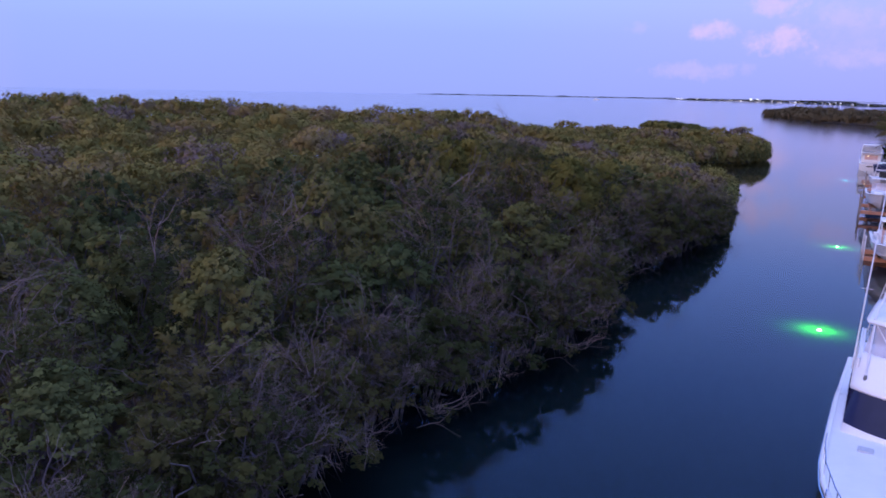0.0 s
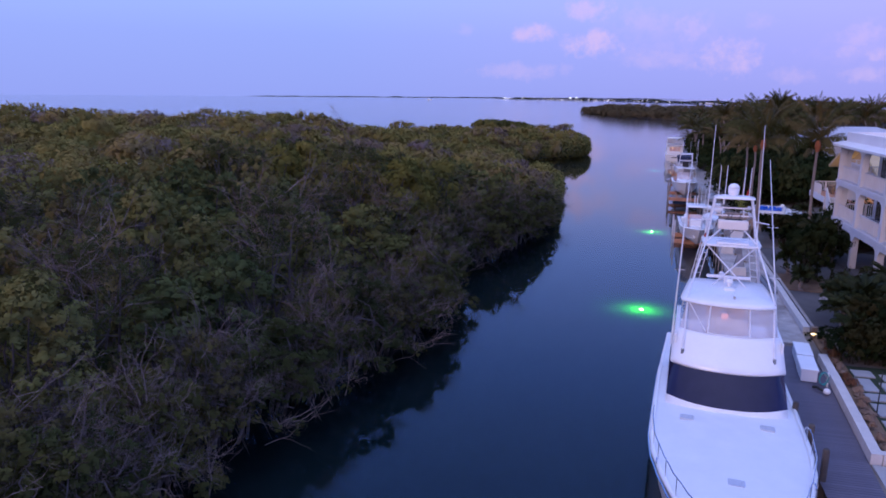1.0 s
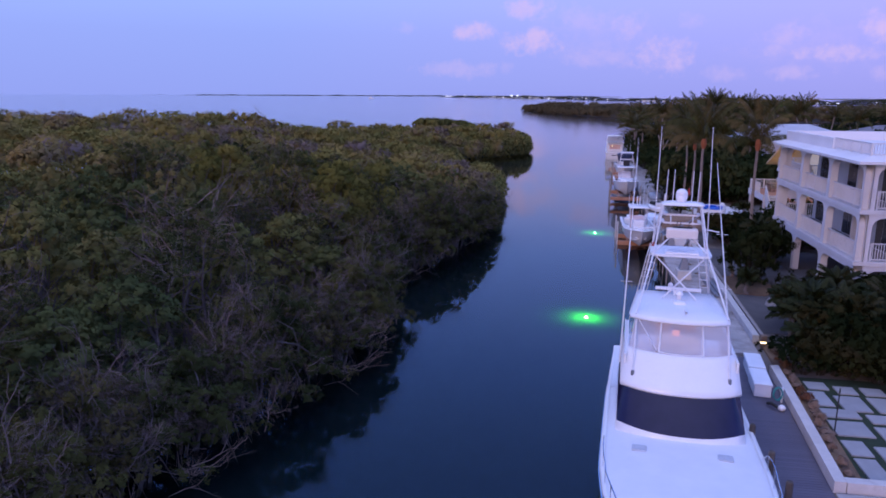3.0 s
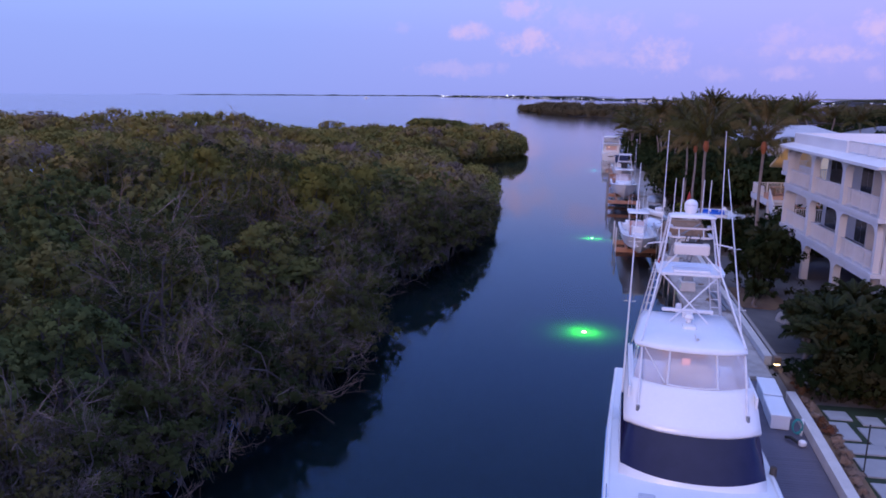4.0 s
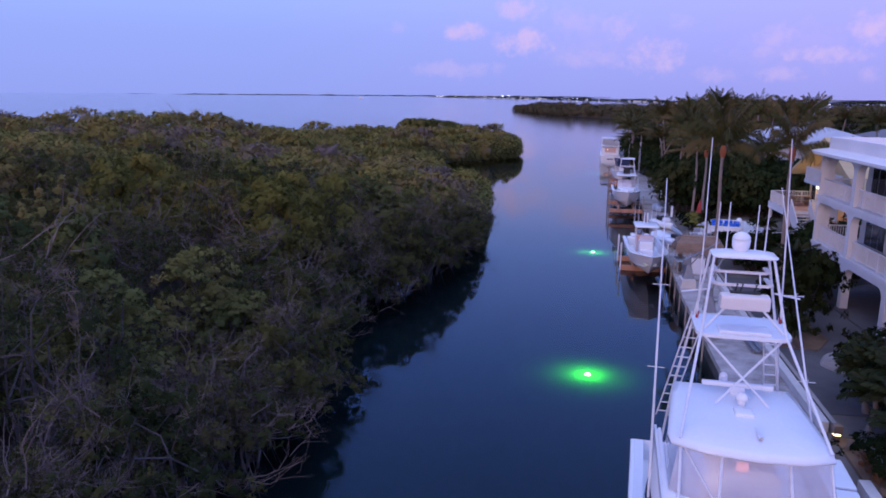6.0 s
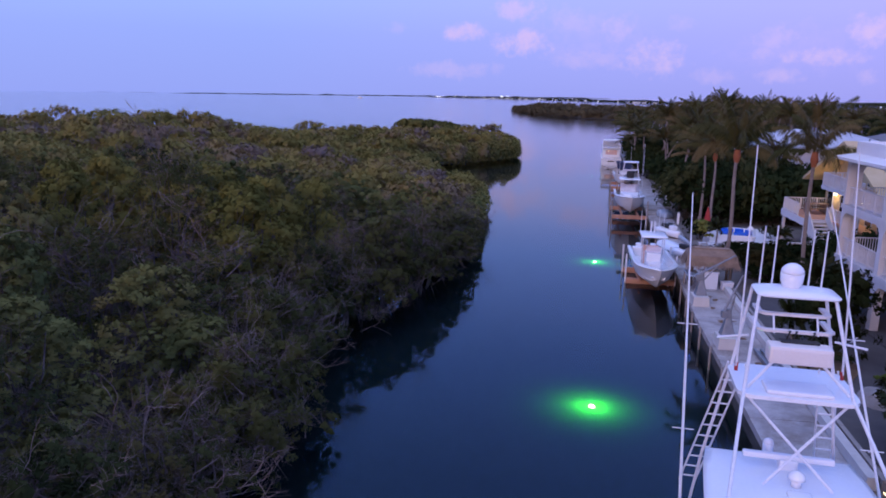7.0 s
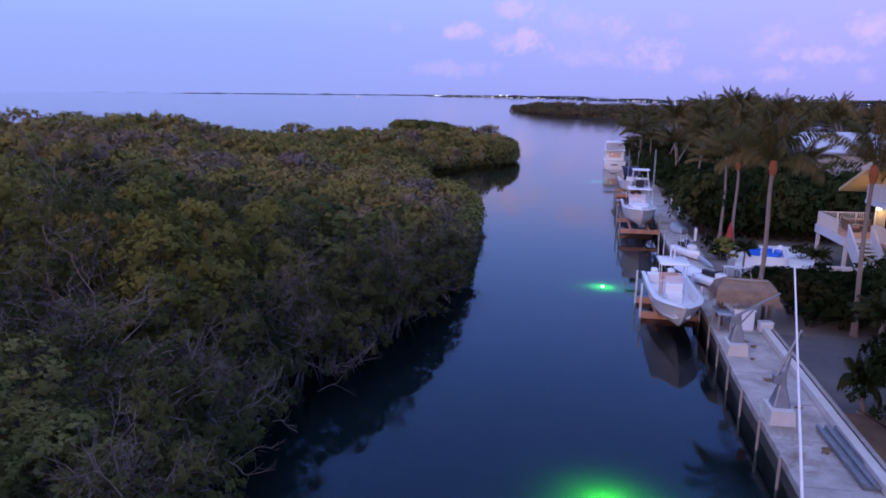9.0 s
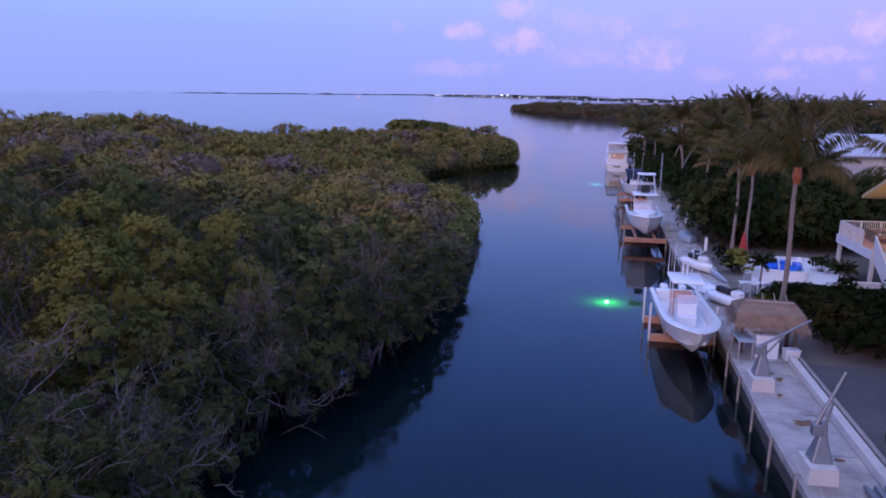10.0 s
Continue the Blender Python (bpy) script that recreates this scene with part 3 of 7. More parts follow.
def distance():
    rng = np.random.default_rng(9)
    # low mangrove island across the bay
    spots = []
    for k in range(620):
        u = rng.random()
        x = -30 + 330 * u ** 1.3
        front = float(np.interp(x, [-30, -10, 6, 33, 90, 300], [575, 490, 440, 402, 365, 340]))
        y = front + 6 + abs(rng.normal(0, 45)) * smooth_step(-34, 10, x) + rng.uniform(0, 8)
        spots.append((x, y, rng.uniform(5.5, 8.6) * (0.55 + 0.45 * smooth_step(-32, -5, x)), rng.uniform(3.5, 6)))
    for k in range(300):
        x = -29 + 250 * rng.random() ** 1.2
        front = float(np.interp(x, [-30, -10, 6, 33, 90, 300], [575, 490, 440, 402, 365, 340]))
        spots.append((x, front + rng.uniform(0, 5), rng.uniform(3.0, 5.5), rng.uniform(2.6, 4)))
    leaf_mass("mangrove_island", spots, 60, 1.9, M_ISLAND, "low dark mangrove island across the bay", "island")
    bm = bmesh.new()
    slab(bm, [(-28, 578), (-9, 486), (7, 434), (34, 394), (90, 356), (300, 336), (330, 480), (40, 640)], -0.5, 0.25)
    tagged(part("island_ground", bm, M_MUD, None), "dark mud of the mangrove island", "ground", "", "structure")
    # woods on the built-up land behind the houses
    spots = []
    for k in range(520):
        y = rng.uniform(150, 520)
        x = rng.uniform(0.16 * y + 8, 0.16 * y + 60 + 0.75 * y)
        if y > 190 and x < 0.42 * y - 20:
            continue
        spots.append((x, y, rng.uniform(4.5, 8.0), rng.uniform(2.5, 4.5)))
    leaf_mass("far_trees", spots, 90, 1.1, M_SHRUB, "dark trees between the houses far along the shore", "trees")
    # far shore on the horizon
    for name, y, x0, x1, h, label in (("far_shore", 4000, -2290, 300, 8, "thin dark shore on the horizon"), ("far_shore", 2950, -520, 1500, 11, "dark wooded shore with small lights on the horizon"),
                                      ("far_islet", 4700, -3900, -3520, 3, "faint low islet on the horizon"), ("far_islet", 4700, -3330, -3120, 3, "faint low islet on the horizon"), ("far_islet", 4700, -3000, -2800, 2.5, "faint low islet on the horizon")):
        bm, n = bmesh.new(), 160
        a, b, c = [], [], []
        for k in range(n + 1):
            u = k / n
            x = x0 + (x1 - x0) * u
            yy = y if y != 2950 else nearer(x)
            hh = h * (0.55 + 0.5 * noise.noise(Vector((x * 0.012, y, 0))) + 0.35 * noise.noise(Vector((x * 0.06, y, 3)))) * min(1, 12 * u + 0.15, 12 * (1 - u) + 0.15)
            if y == 2950:
                hh *= np.interp(yy, [1100, 1500, 2200, 2950], [0.95, 1.0, 1.0, 1.0])
            a.append((x, yy, -0.3))
            b.append((x, yy + 6, max(hh, 0.8)))
            c.append((x, yy + 120, -0.3))
        loft(bm, [a, b, c])
        tagged(part(name, bm, M_SHRUB, None), label, "far shore", "", "structure")
    # pale waterfront buildings
    bm = bmesh.new()
    for k in range(70):
        x = -330 + 700 * rng.random() ** 0.8
        w = rng.uniform(2, 9)
        box(bm, (x, nearer(x) - 2, rng.uniform(0.8, 1.6)), (w, 3, rng.uniform(1.2, 2.6)))
    tagged(part("waterfront", bm, M_STUCCO, None), "row of pale buildings along the far waterfront", "buildings", "", "stuff")
    bm = bmesh.new()
    for k in range(70):
        x = -480 + 1300 * rng.random() ** 1.2
        s = rng.uniform(0.8, 2.2)
        near = nearer(x) / 2950
        box(bm, (x, nearer(x) - 8, rng.uniform(2.5, 7) * near), (s * 2.2 * near, 3, s * 0.8 * near))
    tagged(part("shore_lights", bm, M_COOLLAMP, None), "small white lights along the far shore", "lights", "", "stuff")
    # two bright shore lights as glowing boxes the size of their glare
    for x in (-212, -188):
        hall = thing("lit_hall", pose(x, 2935, 0), "bright far light on the shore, widened to its glare", "building", "floodlit halls on the far shore")
        bm = bmesh.new()
        box(bm, (0, 0, 6), (8, 6, 5), bevel=0.5)
        part("wall", bm, glow_lit, hall)
    # small white boat out on the bay
    ship = thing("far_boat", pose(-520, 1900, 0), "small white boat far out on the bay", "boat")
    bm = bmesh.new()
    loft(bm, [[(-7, -2, 1.6), (-7, 2, 1.6), (7, 2, 1.8), (9, 0, 2.0), (7, -2, 1.8)], [(-6, -1.5, -0.2), (-6, 1.5, -0.2), (6, 1.5, -0.2), (7, 0, -0.2), (6, -1.5, -0.2)]], closed=True, cap=True)
    part("hull", bm, M_GEL, ship)
    bm = bmesh.new()
    box(bm, (-1, 0, 3.0), (6, 2.6, 2.6), bevel=0.3)
    part("cabin", bm, M_GEL, ship)


glow_lit = glow_material("far_light_glare", (0.85, 0.92, 1.0), 1.6)
distance()


def green_light(x, y, mat, colour, watts, size=0.13):
    lamp = thing("underwater_light", pose(x, y, 0), "glowing green fishing light just under the water", "light", "underwater lights in the canal")
    bm = bmesh.new()
    dome(bm, (0, 0, -0.90), size, 0.6 * size, 14, 5)
    part("bulb", bm, mat, lamp, smooth=True)
    src = new("underwater_glow", bpy.data.lights.new("underwater_glow", "SPOT"))
    src.data.spot_size, src.data.spot_blend = radians(172), 0.25
    src.data.energy, src.data.color, src.data.shadow_soft_size = watts, colour, 0.0
    src.location = (x, y, -0.36)


green_light(2.31, 44.75, M_GREENLAMP, (0.10, 1.0, 0.02), 3100, 0.14)
green_light(3.96, 72.4, M_GREENLAMP, (0.08, 1.0, 0.08), 1700, 0.14)
green_light(6.9, 135.2, M_CYANLAMP, (0.05, 0.9, 0.85), 2000, 0.10)


# ---- the mangrove shore ----
SHORE = [(-30, -12.5), (0, -12.2), (16, -12.0), (22, -12.0), (26, -10.8), (31, -9.2), (35.5, -8.2), (39, -8.8), (44, -10.2), (48, -10.3), (51, -9.3), (54, -8.2), (57.5, -6.7), (62, -6.3), (68, -5.8), (74, -5.4), (88, -5.8),
         (94, -6.4), (98, -9.0), (103, -12.5), (110, -16.5), (125, -19.5), (134, -18.0), (140, -14.0), (146, -9.6), (150, -6.8), (153, -6.1), (161, -6.1), (168, -8.0), (173, -12.5)]


def shore_x(y):
    return np.interp(y, [p[0] for p in SHORE], [p[1] for p in SHORE])


def back_y(x):
    """Far shore of the mangrove island, beyond which the bay lies open."""
    return np.interp(x, [-150, -110, -70, -45, -28, -14, -6], [40, 74, 116, 150, 170, 172, 170])


# tree top heights here and there in the wood: x, y, height
TOPS = [(-14, 20, 7.4), (-22, 28, 8.2), (-13, 40, 6.3), (-24, 50, 9.2), (-15.5, 50, 9.5), (-11.5, 49, 8.9), (-32, 66, 8.0), (-15, 62, 6.6), (-9, 73, 4.7), (-20, 80, 5.8), (-22, 92, 6.0), (-8, 92, 3.8), (-14, 103, 4.5), (-20, 112, 5.0), (-26, 124, 5.2), (-35, 103, 7.5),
        (-56, 105, 9.5), (-75, 112, 9.0), (-42, 60, 9.0), (-62, 70, 9.8), (-90, 72, 10.7), (-122, 60, 10.9), (-32, 130, 6.2), (-19, 147, 5.4), (-10, 157, 5.8), (-30, 155, 6.0), (-24, 165, 5.2), (-42, 145, 6.6)]


def canopy(x, y):
    """Height of the tree tops over the plan."""
    total = weight = 0.0
    for px, py, h in TOPS:
        w = 1.0 / (30.0 + (x - px) ** 2 + (0.8 * (y - py)) ** 2) ** 2
        total, weight = total + w * h, weight + w
    top = total / weight + 0.35 * np.sin(x * 0.31 - y * 0.23) + 0.3 * np.sin(x * 0.17 + y * 0.37)
    d = shore_x(y) - x
    return np.maximum(3.0, 3.2 + (top - 3.2) * smooth_step(0.3, 5.0, d))


def bare_branch(bm, rng, p, way, length, radius, depth):
    """Crooked forking branch that ends in fine twigs."""
    way = way.normalized()
    mid = p + way * length * 0.5 + Vector(rng.normal(0, 0.06 * length, 3))
    end = p + way * length + Vector(rng.normal(0, 0.05 * length, 3))
    tube(bm, [p, mid, end], [radius, radius * 0.8, radius * 0.55], 3, False)
    if depth:
        for k in range(3 if depth < 2 else 2):
            start = mid.lerp(end, (1.0, 0.4, 0.75)[k])
            bare_branch(bm, rng, start, way + Vector(rng.normal(0, 0.55, 3)) + Vector((0, 0, 0.12)), length * rng.uniform(0.55, 0.8), radius * 0.6, depth - 1)


def mangrove_tree(seed, label, lobes, tufts, per, leaf, bare=0, twigs=0, roots=0, stems=3, tall=8.0, wide=2.6, low=0.45, lobe=1.1, mat=None):
    """A mangrove: stems from the mud, limbs to tufted lobes heaped into a dome, bare forking branches with fine twigs, and arching prop roots."""
    rng = np.random.default_rng(seed)
    root = thing("mangrove_tree", pose(0, 0, 0), label, "tree", "mangroves along the canal")
    bark, prop, cen = bmesh.new(), bmesh.new(), []
    for k in range(lobes):
        a = 2.4 * k + rng.uniform(-0.6, 0.6)
        f = math.sqrt((k + 0.3) / lobes) * rng.uniform(0.85, 1.1)
        r = lobe * rng.uniform(0.75, 1.15)
        z = max(0.6, tall * (1 - (1 - low) * f ** 2.2 * rng.uniform(0.8, 1.1)) - 0.85 * r - 0.35 * rng.random())
        cen.append((wide * f * math.cos(a), wide * f * math.sin(a), z, r))
    for k in range(stems):
        a = 6.283 * k / stems + rng.uniform(0, 0.8)
        foot = rng.uniform(0.2, 0.7)
        fork = Vector((foot * 1.6 * math.cos(a), foot * 1.6 * math.sin(a), tall * rng.uniform(0.35, 0.5)))
        tube(bark, [(foot * math.cos(a), foot * math.sin(a), -0.3), (foot * 1.3 * math.cos(a + 0.5), foot * 1.3 * math.sin(a + 0.5), tall * 0.2), fork], [0.075, 0.06, 0.045], 5, False)
        for c in cen[k::stems]:
            tip = Vector(c[:3])
            mid = fork.lerp(tip, 0.5) + Vector(rng.normal(0, 0.25, 3))
            tube(bark, [fork, mid, tip], [0.036, 0.026, 0.012], 4, False)
    part("trunk", bark, M_BARK, root)
    for _ in range(bare):
        # leafless wood
        c = cen[rng.integers(len(cen))]
        w = Vector((c[0] * 0.35 + rng.normal(0, 0.45), c[1] * 0.35 + rng.normal(0, 0.45), rng.uniform(0.2, 0.8)))
        twig = bmesh.new()
        bare_branch(twig, rng, Vector(c[:3]) - w * 0.3 + Vector(rng.normal(0, 0.3, 3)), w, c[3] * rng.uniform(0.8, 1.7), 0.024, 3)
        part("bare_branch", twig, M_TWIG, root, "pale grey leafless branch")
    if twigs:
        fine = [twig_blades(rng, c[:3], c[3] * 1.15, twigs // lobes) for c in cen]
        v = np.concatenate([p for p, f in fine])
        ob = mesh_part("twig_spray", v, np.arange(len(v)).reshape(-1, 3), M_TWIG, root, "haze of fine grey twigs")
        ob["kind"] = "stuff"
    for _ in range(roots):
        a = rng.uniform(0, 6.28)
        r = rng.uniform(0.6, 1.9)
        z = rng.uniform(0.5, 1.4)
        tube(prop, [(0.25 * math.cos(a), 0.25 * math.sin(a), z), (0.6 * r * math.cos(a - 0.2), 0.6 * r * math.sin(a - 0.2), z * 0.85), (r * math.cos(a + 0.1), r * math.sin(a + 0.1), -0.5)], [0.024, 0.018, 0.012], 4, False)
    if roots:
        part("root_fan", prop, M_BARK, root, "dark arching prop roots")
    sprays = [tufted(rng, c[:3], c[3], tufts, per, leaf, 0.8, (c[0] / wide, c[1] / wide, 0.5)) for c in cen]
    for _ in range(12):
        # shaded leaves inside and under the crown
        u = rng.uniform(0.15, 0.66)
        a, r = rng.uniform(0, 6.28), wide * rng.uniform(0.1, 0.7) * (1 - 0.6 * u * u)
        p, d = clump_points(rng, 45)
        sprays.append(leaf_tris(rng, p * 0.8 + (r * math.cos(a), r * math.sin(a), max(0.8, tall * u)), d, leaf * 1.5))
    leaf_part("crown", sprays, mat or (M_LEAF_SHADED if twigs else M_LEAF), root)
    return root


def far_crown(rng, x, y, h, r, n, size, sprays):
    """A distant crown: a low dome with smaller domes heaped on it."""
    sprays.append(tufted(rng, (x, y, h - r * 0.72), r, max(6, n // 34), 12, size, 0.72))
    for k in range(4):
        a, f = 1.6 * k + rng.uniform(0, 1), rng.uniform(0.35, 0.8)
        q = r * rng.uniform(0.42, 0.60)
        sprays.append(tufted(rng, (x + r * f * math.cos(a), y + r * f * math.sin(a), h - q * 0.75 - 0.45 * r * f * f + rng.uniform(-0.2, 0.3)), q, max(4, n // 80), 12, size * 0.85, 0.85, (0.5 * math.cos(a), 0.5 * math.sin(a), 0.4)))


def mangrove_shore():
    green = "olive green mangrove with a dense small-leaved crown"
    sparse = "half bare mangrove with grey twigs and thin leaves"
    sunny = "tall mangrove with a lumpy yellowish olive crown, lit tone in its leaf colour"
    edge = "low mangrove leaning over the water on prop roots"
    kinds = [mangrove_tree(11, green, 30, 24, 12, 0.14, low=0.14, lobe=0.72, wide=1.9), mangrove_tree(12, green, 34, 22, 12, 0.14, bare=1, wide=2.15, low=0.10, lobe=0.74), mangrove_tree(13, green, 28, 26, 12, 0.14, bare=1, wide=1.8, lobe=0.78, low=0.14),
             mangrove_tree(14, sparse, 16, 14, 22, 0.13, bare=12, twigs=900, stems=5, low=0.36, lobe=0.95), mangrove_tree(15, sparse, 15, 13, 15, 0.13, bare=20, twigs=1250, stems=7, low=0.38, lobe=1.0),
             mangrove_tree(16, edge, 18, 13, 22, 0.14, bare=4, twigs=1000, roots=8, stems=6, tall=5.2, wide=2.2, low=0.16, lobe=0.8), mangrove_tree(17, edge, 16, 9, 13, 0.13, bare=20, twigs=1800, roots=14, stems=7, tall=4.8, wide=2.2, low=0.16, lobe=0.8),
             mangrove_tree(18, green, 20, 8, 20, 0.19, wide=2.1, low=0.18, lobe=0.85), mangrove_tree(19, green, 22, 8, 20, 0.19, wide=2.4, low=0.16, lobe=0.85), mangrove_tree(20, sparse, 14, 12, 18, 0.18, bare=2, twigs=1200, stems=4, low=0.40),
             mangrove_tree(31, sunny, 26, 30, 13, 0.14, low=0.14, lobe=0.84, wide=1.9, mat=M_LEAF_LIT_YELLOW), mangrove_tree(32, sunny, 28, 30, 13, 0.14, wide=2.2, low=0.10, lobe=0.84, mat=M_LEAF_LIT_YELLOW)]
    rng = np.random.default_rng(5)
    first, far = set(), []
    step = 4.2

    def stand(k, m):
        if k not in first:
            first.add(k)
            kinds[k].matrix_basis = m
        else:
            copy_thing(kinds[k], Matrix()).matrix_basis = m

    for gy in np.arange(-4, 74, step):
        for gx in np.arange(-36, -3, step):
            x, y = gx + rng.uniform(-1.4, 1.4), gy + rng.uniform(-1.4, 1.4)
            d = shore_x(y) - x
            pick, turn, grow = rng.random(), rng.uniform(0, 360), rng.uniform(0.95, 1.2)
            if d < 2.9 or not (5 < y < 72 and x > -34) or y < -0.59 * x - 9:
                continue
            h = float(canopy(x, y)) * rng.uniform(0.78, 1.08)
            if 43 < y < 57 and x > -28:
                bare = 0.06
            elif y < 31:
                bare = 0.44 if d < 13 else 0.13
            elif y < 45:
                bare = 0.22 if d < 11 else 0.10
            else:
                bare = 0.55 if d < 9 else 0.25
            if pick < bare:
                k = 3 if pick < bare * 0.55 else 4
            else:
                k = int(pick * 997) % 3
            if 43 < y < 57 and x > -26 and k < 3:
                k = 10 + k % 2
            elif x < -22 or y > 57:
                k = 9 if k > 2 else 7 + k % 2
            m = Matrix.Translation((x, y, 0.05)) @ pose(0, 0, 0, 0, 3, 0) @ pose(0, 0, 0, 0, 0, turn) @ Matrix.Diagonal((grow, grow, h / 8.0, 1))
            stand(k, m)
    # the row that leans over the water
    for k in range(38):
        y = 5.5 + 1.8 * k + rng.uniform(-0.5, 0.5)
        x = float(shore_x(y)) - rng.uniform(0.9, 1.9)
        i, tall = ((6, 4.8), (5, 5.2), (6, 4.8))[k % 3] if 15 < y < 36 else (6, 4.8) if k % 4 == 1 else (5, 5.2)
        h = float(canopy(x - 0.8, y)) * rng.uniform(0.85, 1.10)
        stand(i, Matrix.Translation((x, y, 0.05)) @ pose(0, 0, 0, 0, 5, 0) @ pose(0, 0, 0, 0, 0, 67 * k) @ Matrix.Diagonal((0.95, 0.95, h / tall, 1)))
    # the rest of the wood, too many to count: crowns in one mesh
    for gy in np.arange(-4, 176, 3.6):
        for gx in np.arange(-150, -3, 3.6):
            x, y = gx + rng.uniform(-1.3, 1.3), gy + rng.uniform(-1.3, 1.3)
            d = shore_x(y) - x
            if not (d < (1.6 if y < 120 else 0.9) or y > back_y(x) or (5 < y < 71 and x > -33) or y < -0.59 * x - 14):
                far.append((x, y, d))
    sprays, tones = [], []
    for x, y, d in far:
        h = float(canopy(x, y)) * rng.uniform(0.86, 1.04)
        dist = math.hypot(x, y - 15)
        n = int(np.clip(62000 / dist, 460, 1100))
        size = 0.16 + 0.0018 * dist
        before = len(sprays)
        far_crown(rng, x, y, h, rng.uniform(1.7, 2.6), n, size, sprays)
        # shaded leaves below
        p, w = clump_points(rng, 170 if d < 5 or y > back_y(x) - 9 else 110, 1.0)
        sprays.append(leaf_tris(rng, p * (2.0, 2.0, h * 0.34) + (x, y, h * 0.42), w, size * 1.5))
        grey = 0.17 * math.exp(-((x + 13) ** 2 / 90.0 + (y - 72) ** 2 / 200.0)) + 0.25 * math.exp(-((x + 45) ** 2 / 300.0 + (y - 88) ** 2 / 120.0))
        tone = float(np.clip(rng.uniform(0.34, 0.74) + grey + (0.25 if rng.random() < 0.12 else 0.0) + 0.04 * float(smooth_step(118, 140, y)), 0, 1))
        tones += [tone] * (len(sprays) - before)
    # skirt of leaves down to the water along the far shore
    for y in np.arange(70, 173, 1.0):
        p, w = clump_points(rng, 110, 1.0)
        sprays.append(leaf_tris(rng, p * (1.2, 1.2, 2.2) + (float(shore_x(y)) - 1.0 - 0.6 * rng.random(), y, 0.9), w, 0.36))
        tones.append(rng.uniform(0.1, 0.6))
    for y in np.arange(137, 166, 0.3):
        p, w = clump_points(rng, 70, 1.0)
        sprays.append(leaf_tris(rng, p * (1.5, 1.2, 3.0) + (float(shore_x(y)) - 0.9 - 1.2 * rng.random(), y + 0.8, 1.1), w, 0.4))
        tones.append(rng.uniform(0.35, 0.7))
    for x in np.arange(-40, -8, 1.2):
        p, w = clump_points(rng, 90, 1.0)
        sprays.append(leaf_tris(rng, p * (1.4, 1.2, 2.4) + (x, float(back_y(x)) - 0.5, 0.9), w, 0.45))
        tones.append(rng.uniform(0.1, 0.6))
    # a wooded islet behind the point
    for k in range(46):
        u = rng.random()
        x, y = -45 + 20 * u, 214 + rng.uniform(-3, 5) + 4 * (1 - u)
        before = len(sprays)
        far_crown(rng, x, y, 5.3 * (0.72 + 0.28 * smooth_step(0, 0.1, u) - 0.2 * smooth_step(0.45, 1, u)) * rng.uniform(0.85, 1.0), rng.uniform(1.6, 2.4), 520, 0.5, sprays)
        p, w = clump_points(rng, 90, 1.0)
        sprays.append(leaf_tris(rng, p * (2.0, 2.0, 1.8) + (x, y, 1.7), w, 0.8))
        tones += [rng.uniform(0.05, 0.4)] * (len(sprays) - before)
    wood = leaf_part("mangrove_wood", sprays, M_LEAF_FAR, None, tones)
    tagged(wood, "wide olive green mangrove wood reaching out to the bay", "mangrove wood", "", "stuff")
    # mud under the trees
    ys = list(range(-30, 172, 3))
    outline = [(float(shore_x(y)) - 3.5, y) for y in ys] + [(x, float(back_y(x)) - 2) for x in (-18, -28, -45, -70, -110, -148)] + [(-148, -30)]
    bm = bmesh.new()
    slab(bm, outline, -1.2, 0.12)
    tagged(part("mud_bank", bm, M_MUD, None), "dark wet mud under the mangroves", "ground", "", "structure")


mangrove_shore()


# ---- the sport fishing yacht ----
def hull_section(y, table):
    b, zd, bw = lerp_table(y, table)
    return b, zd, bw


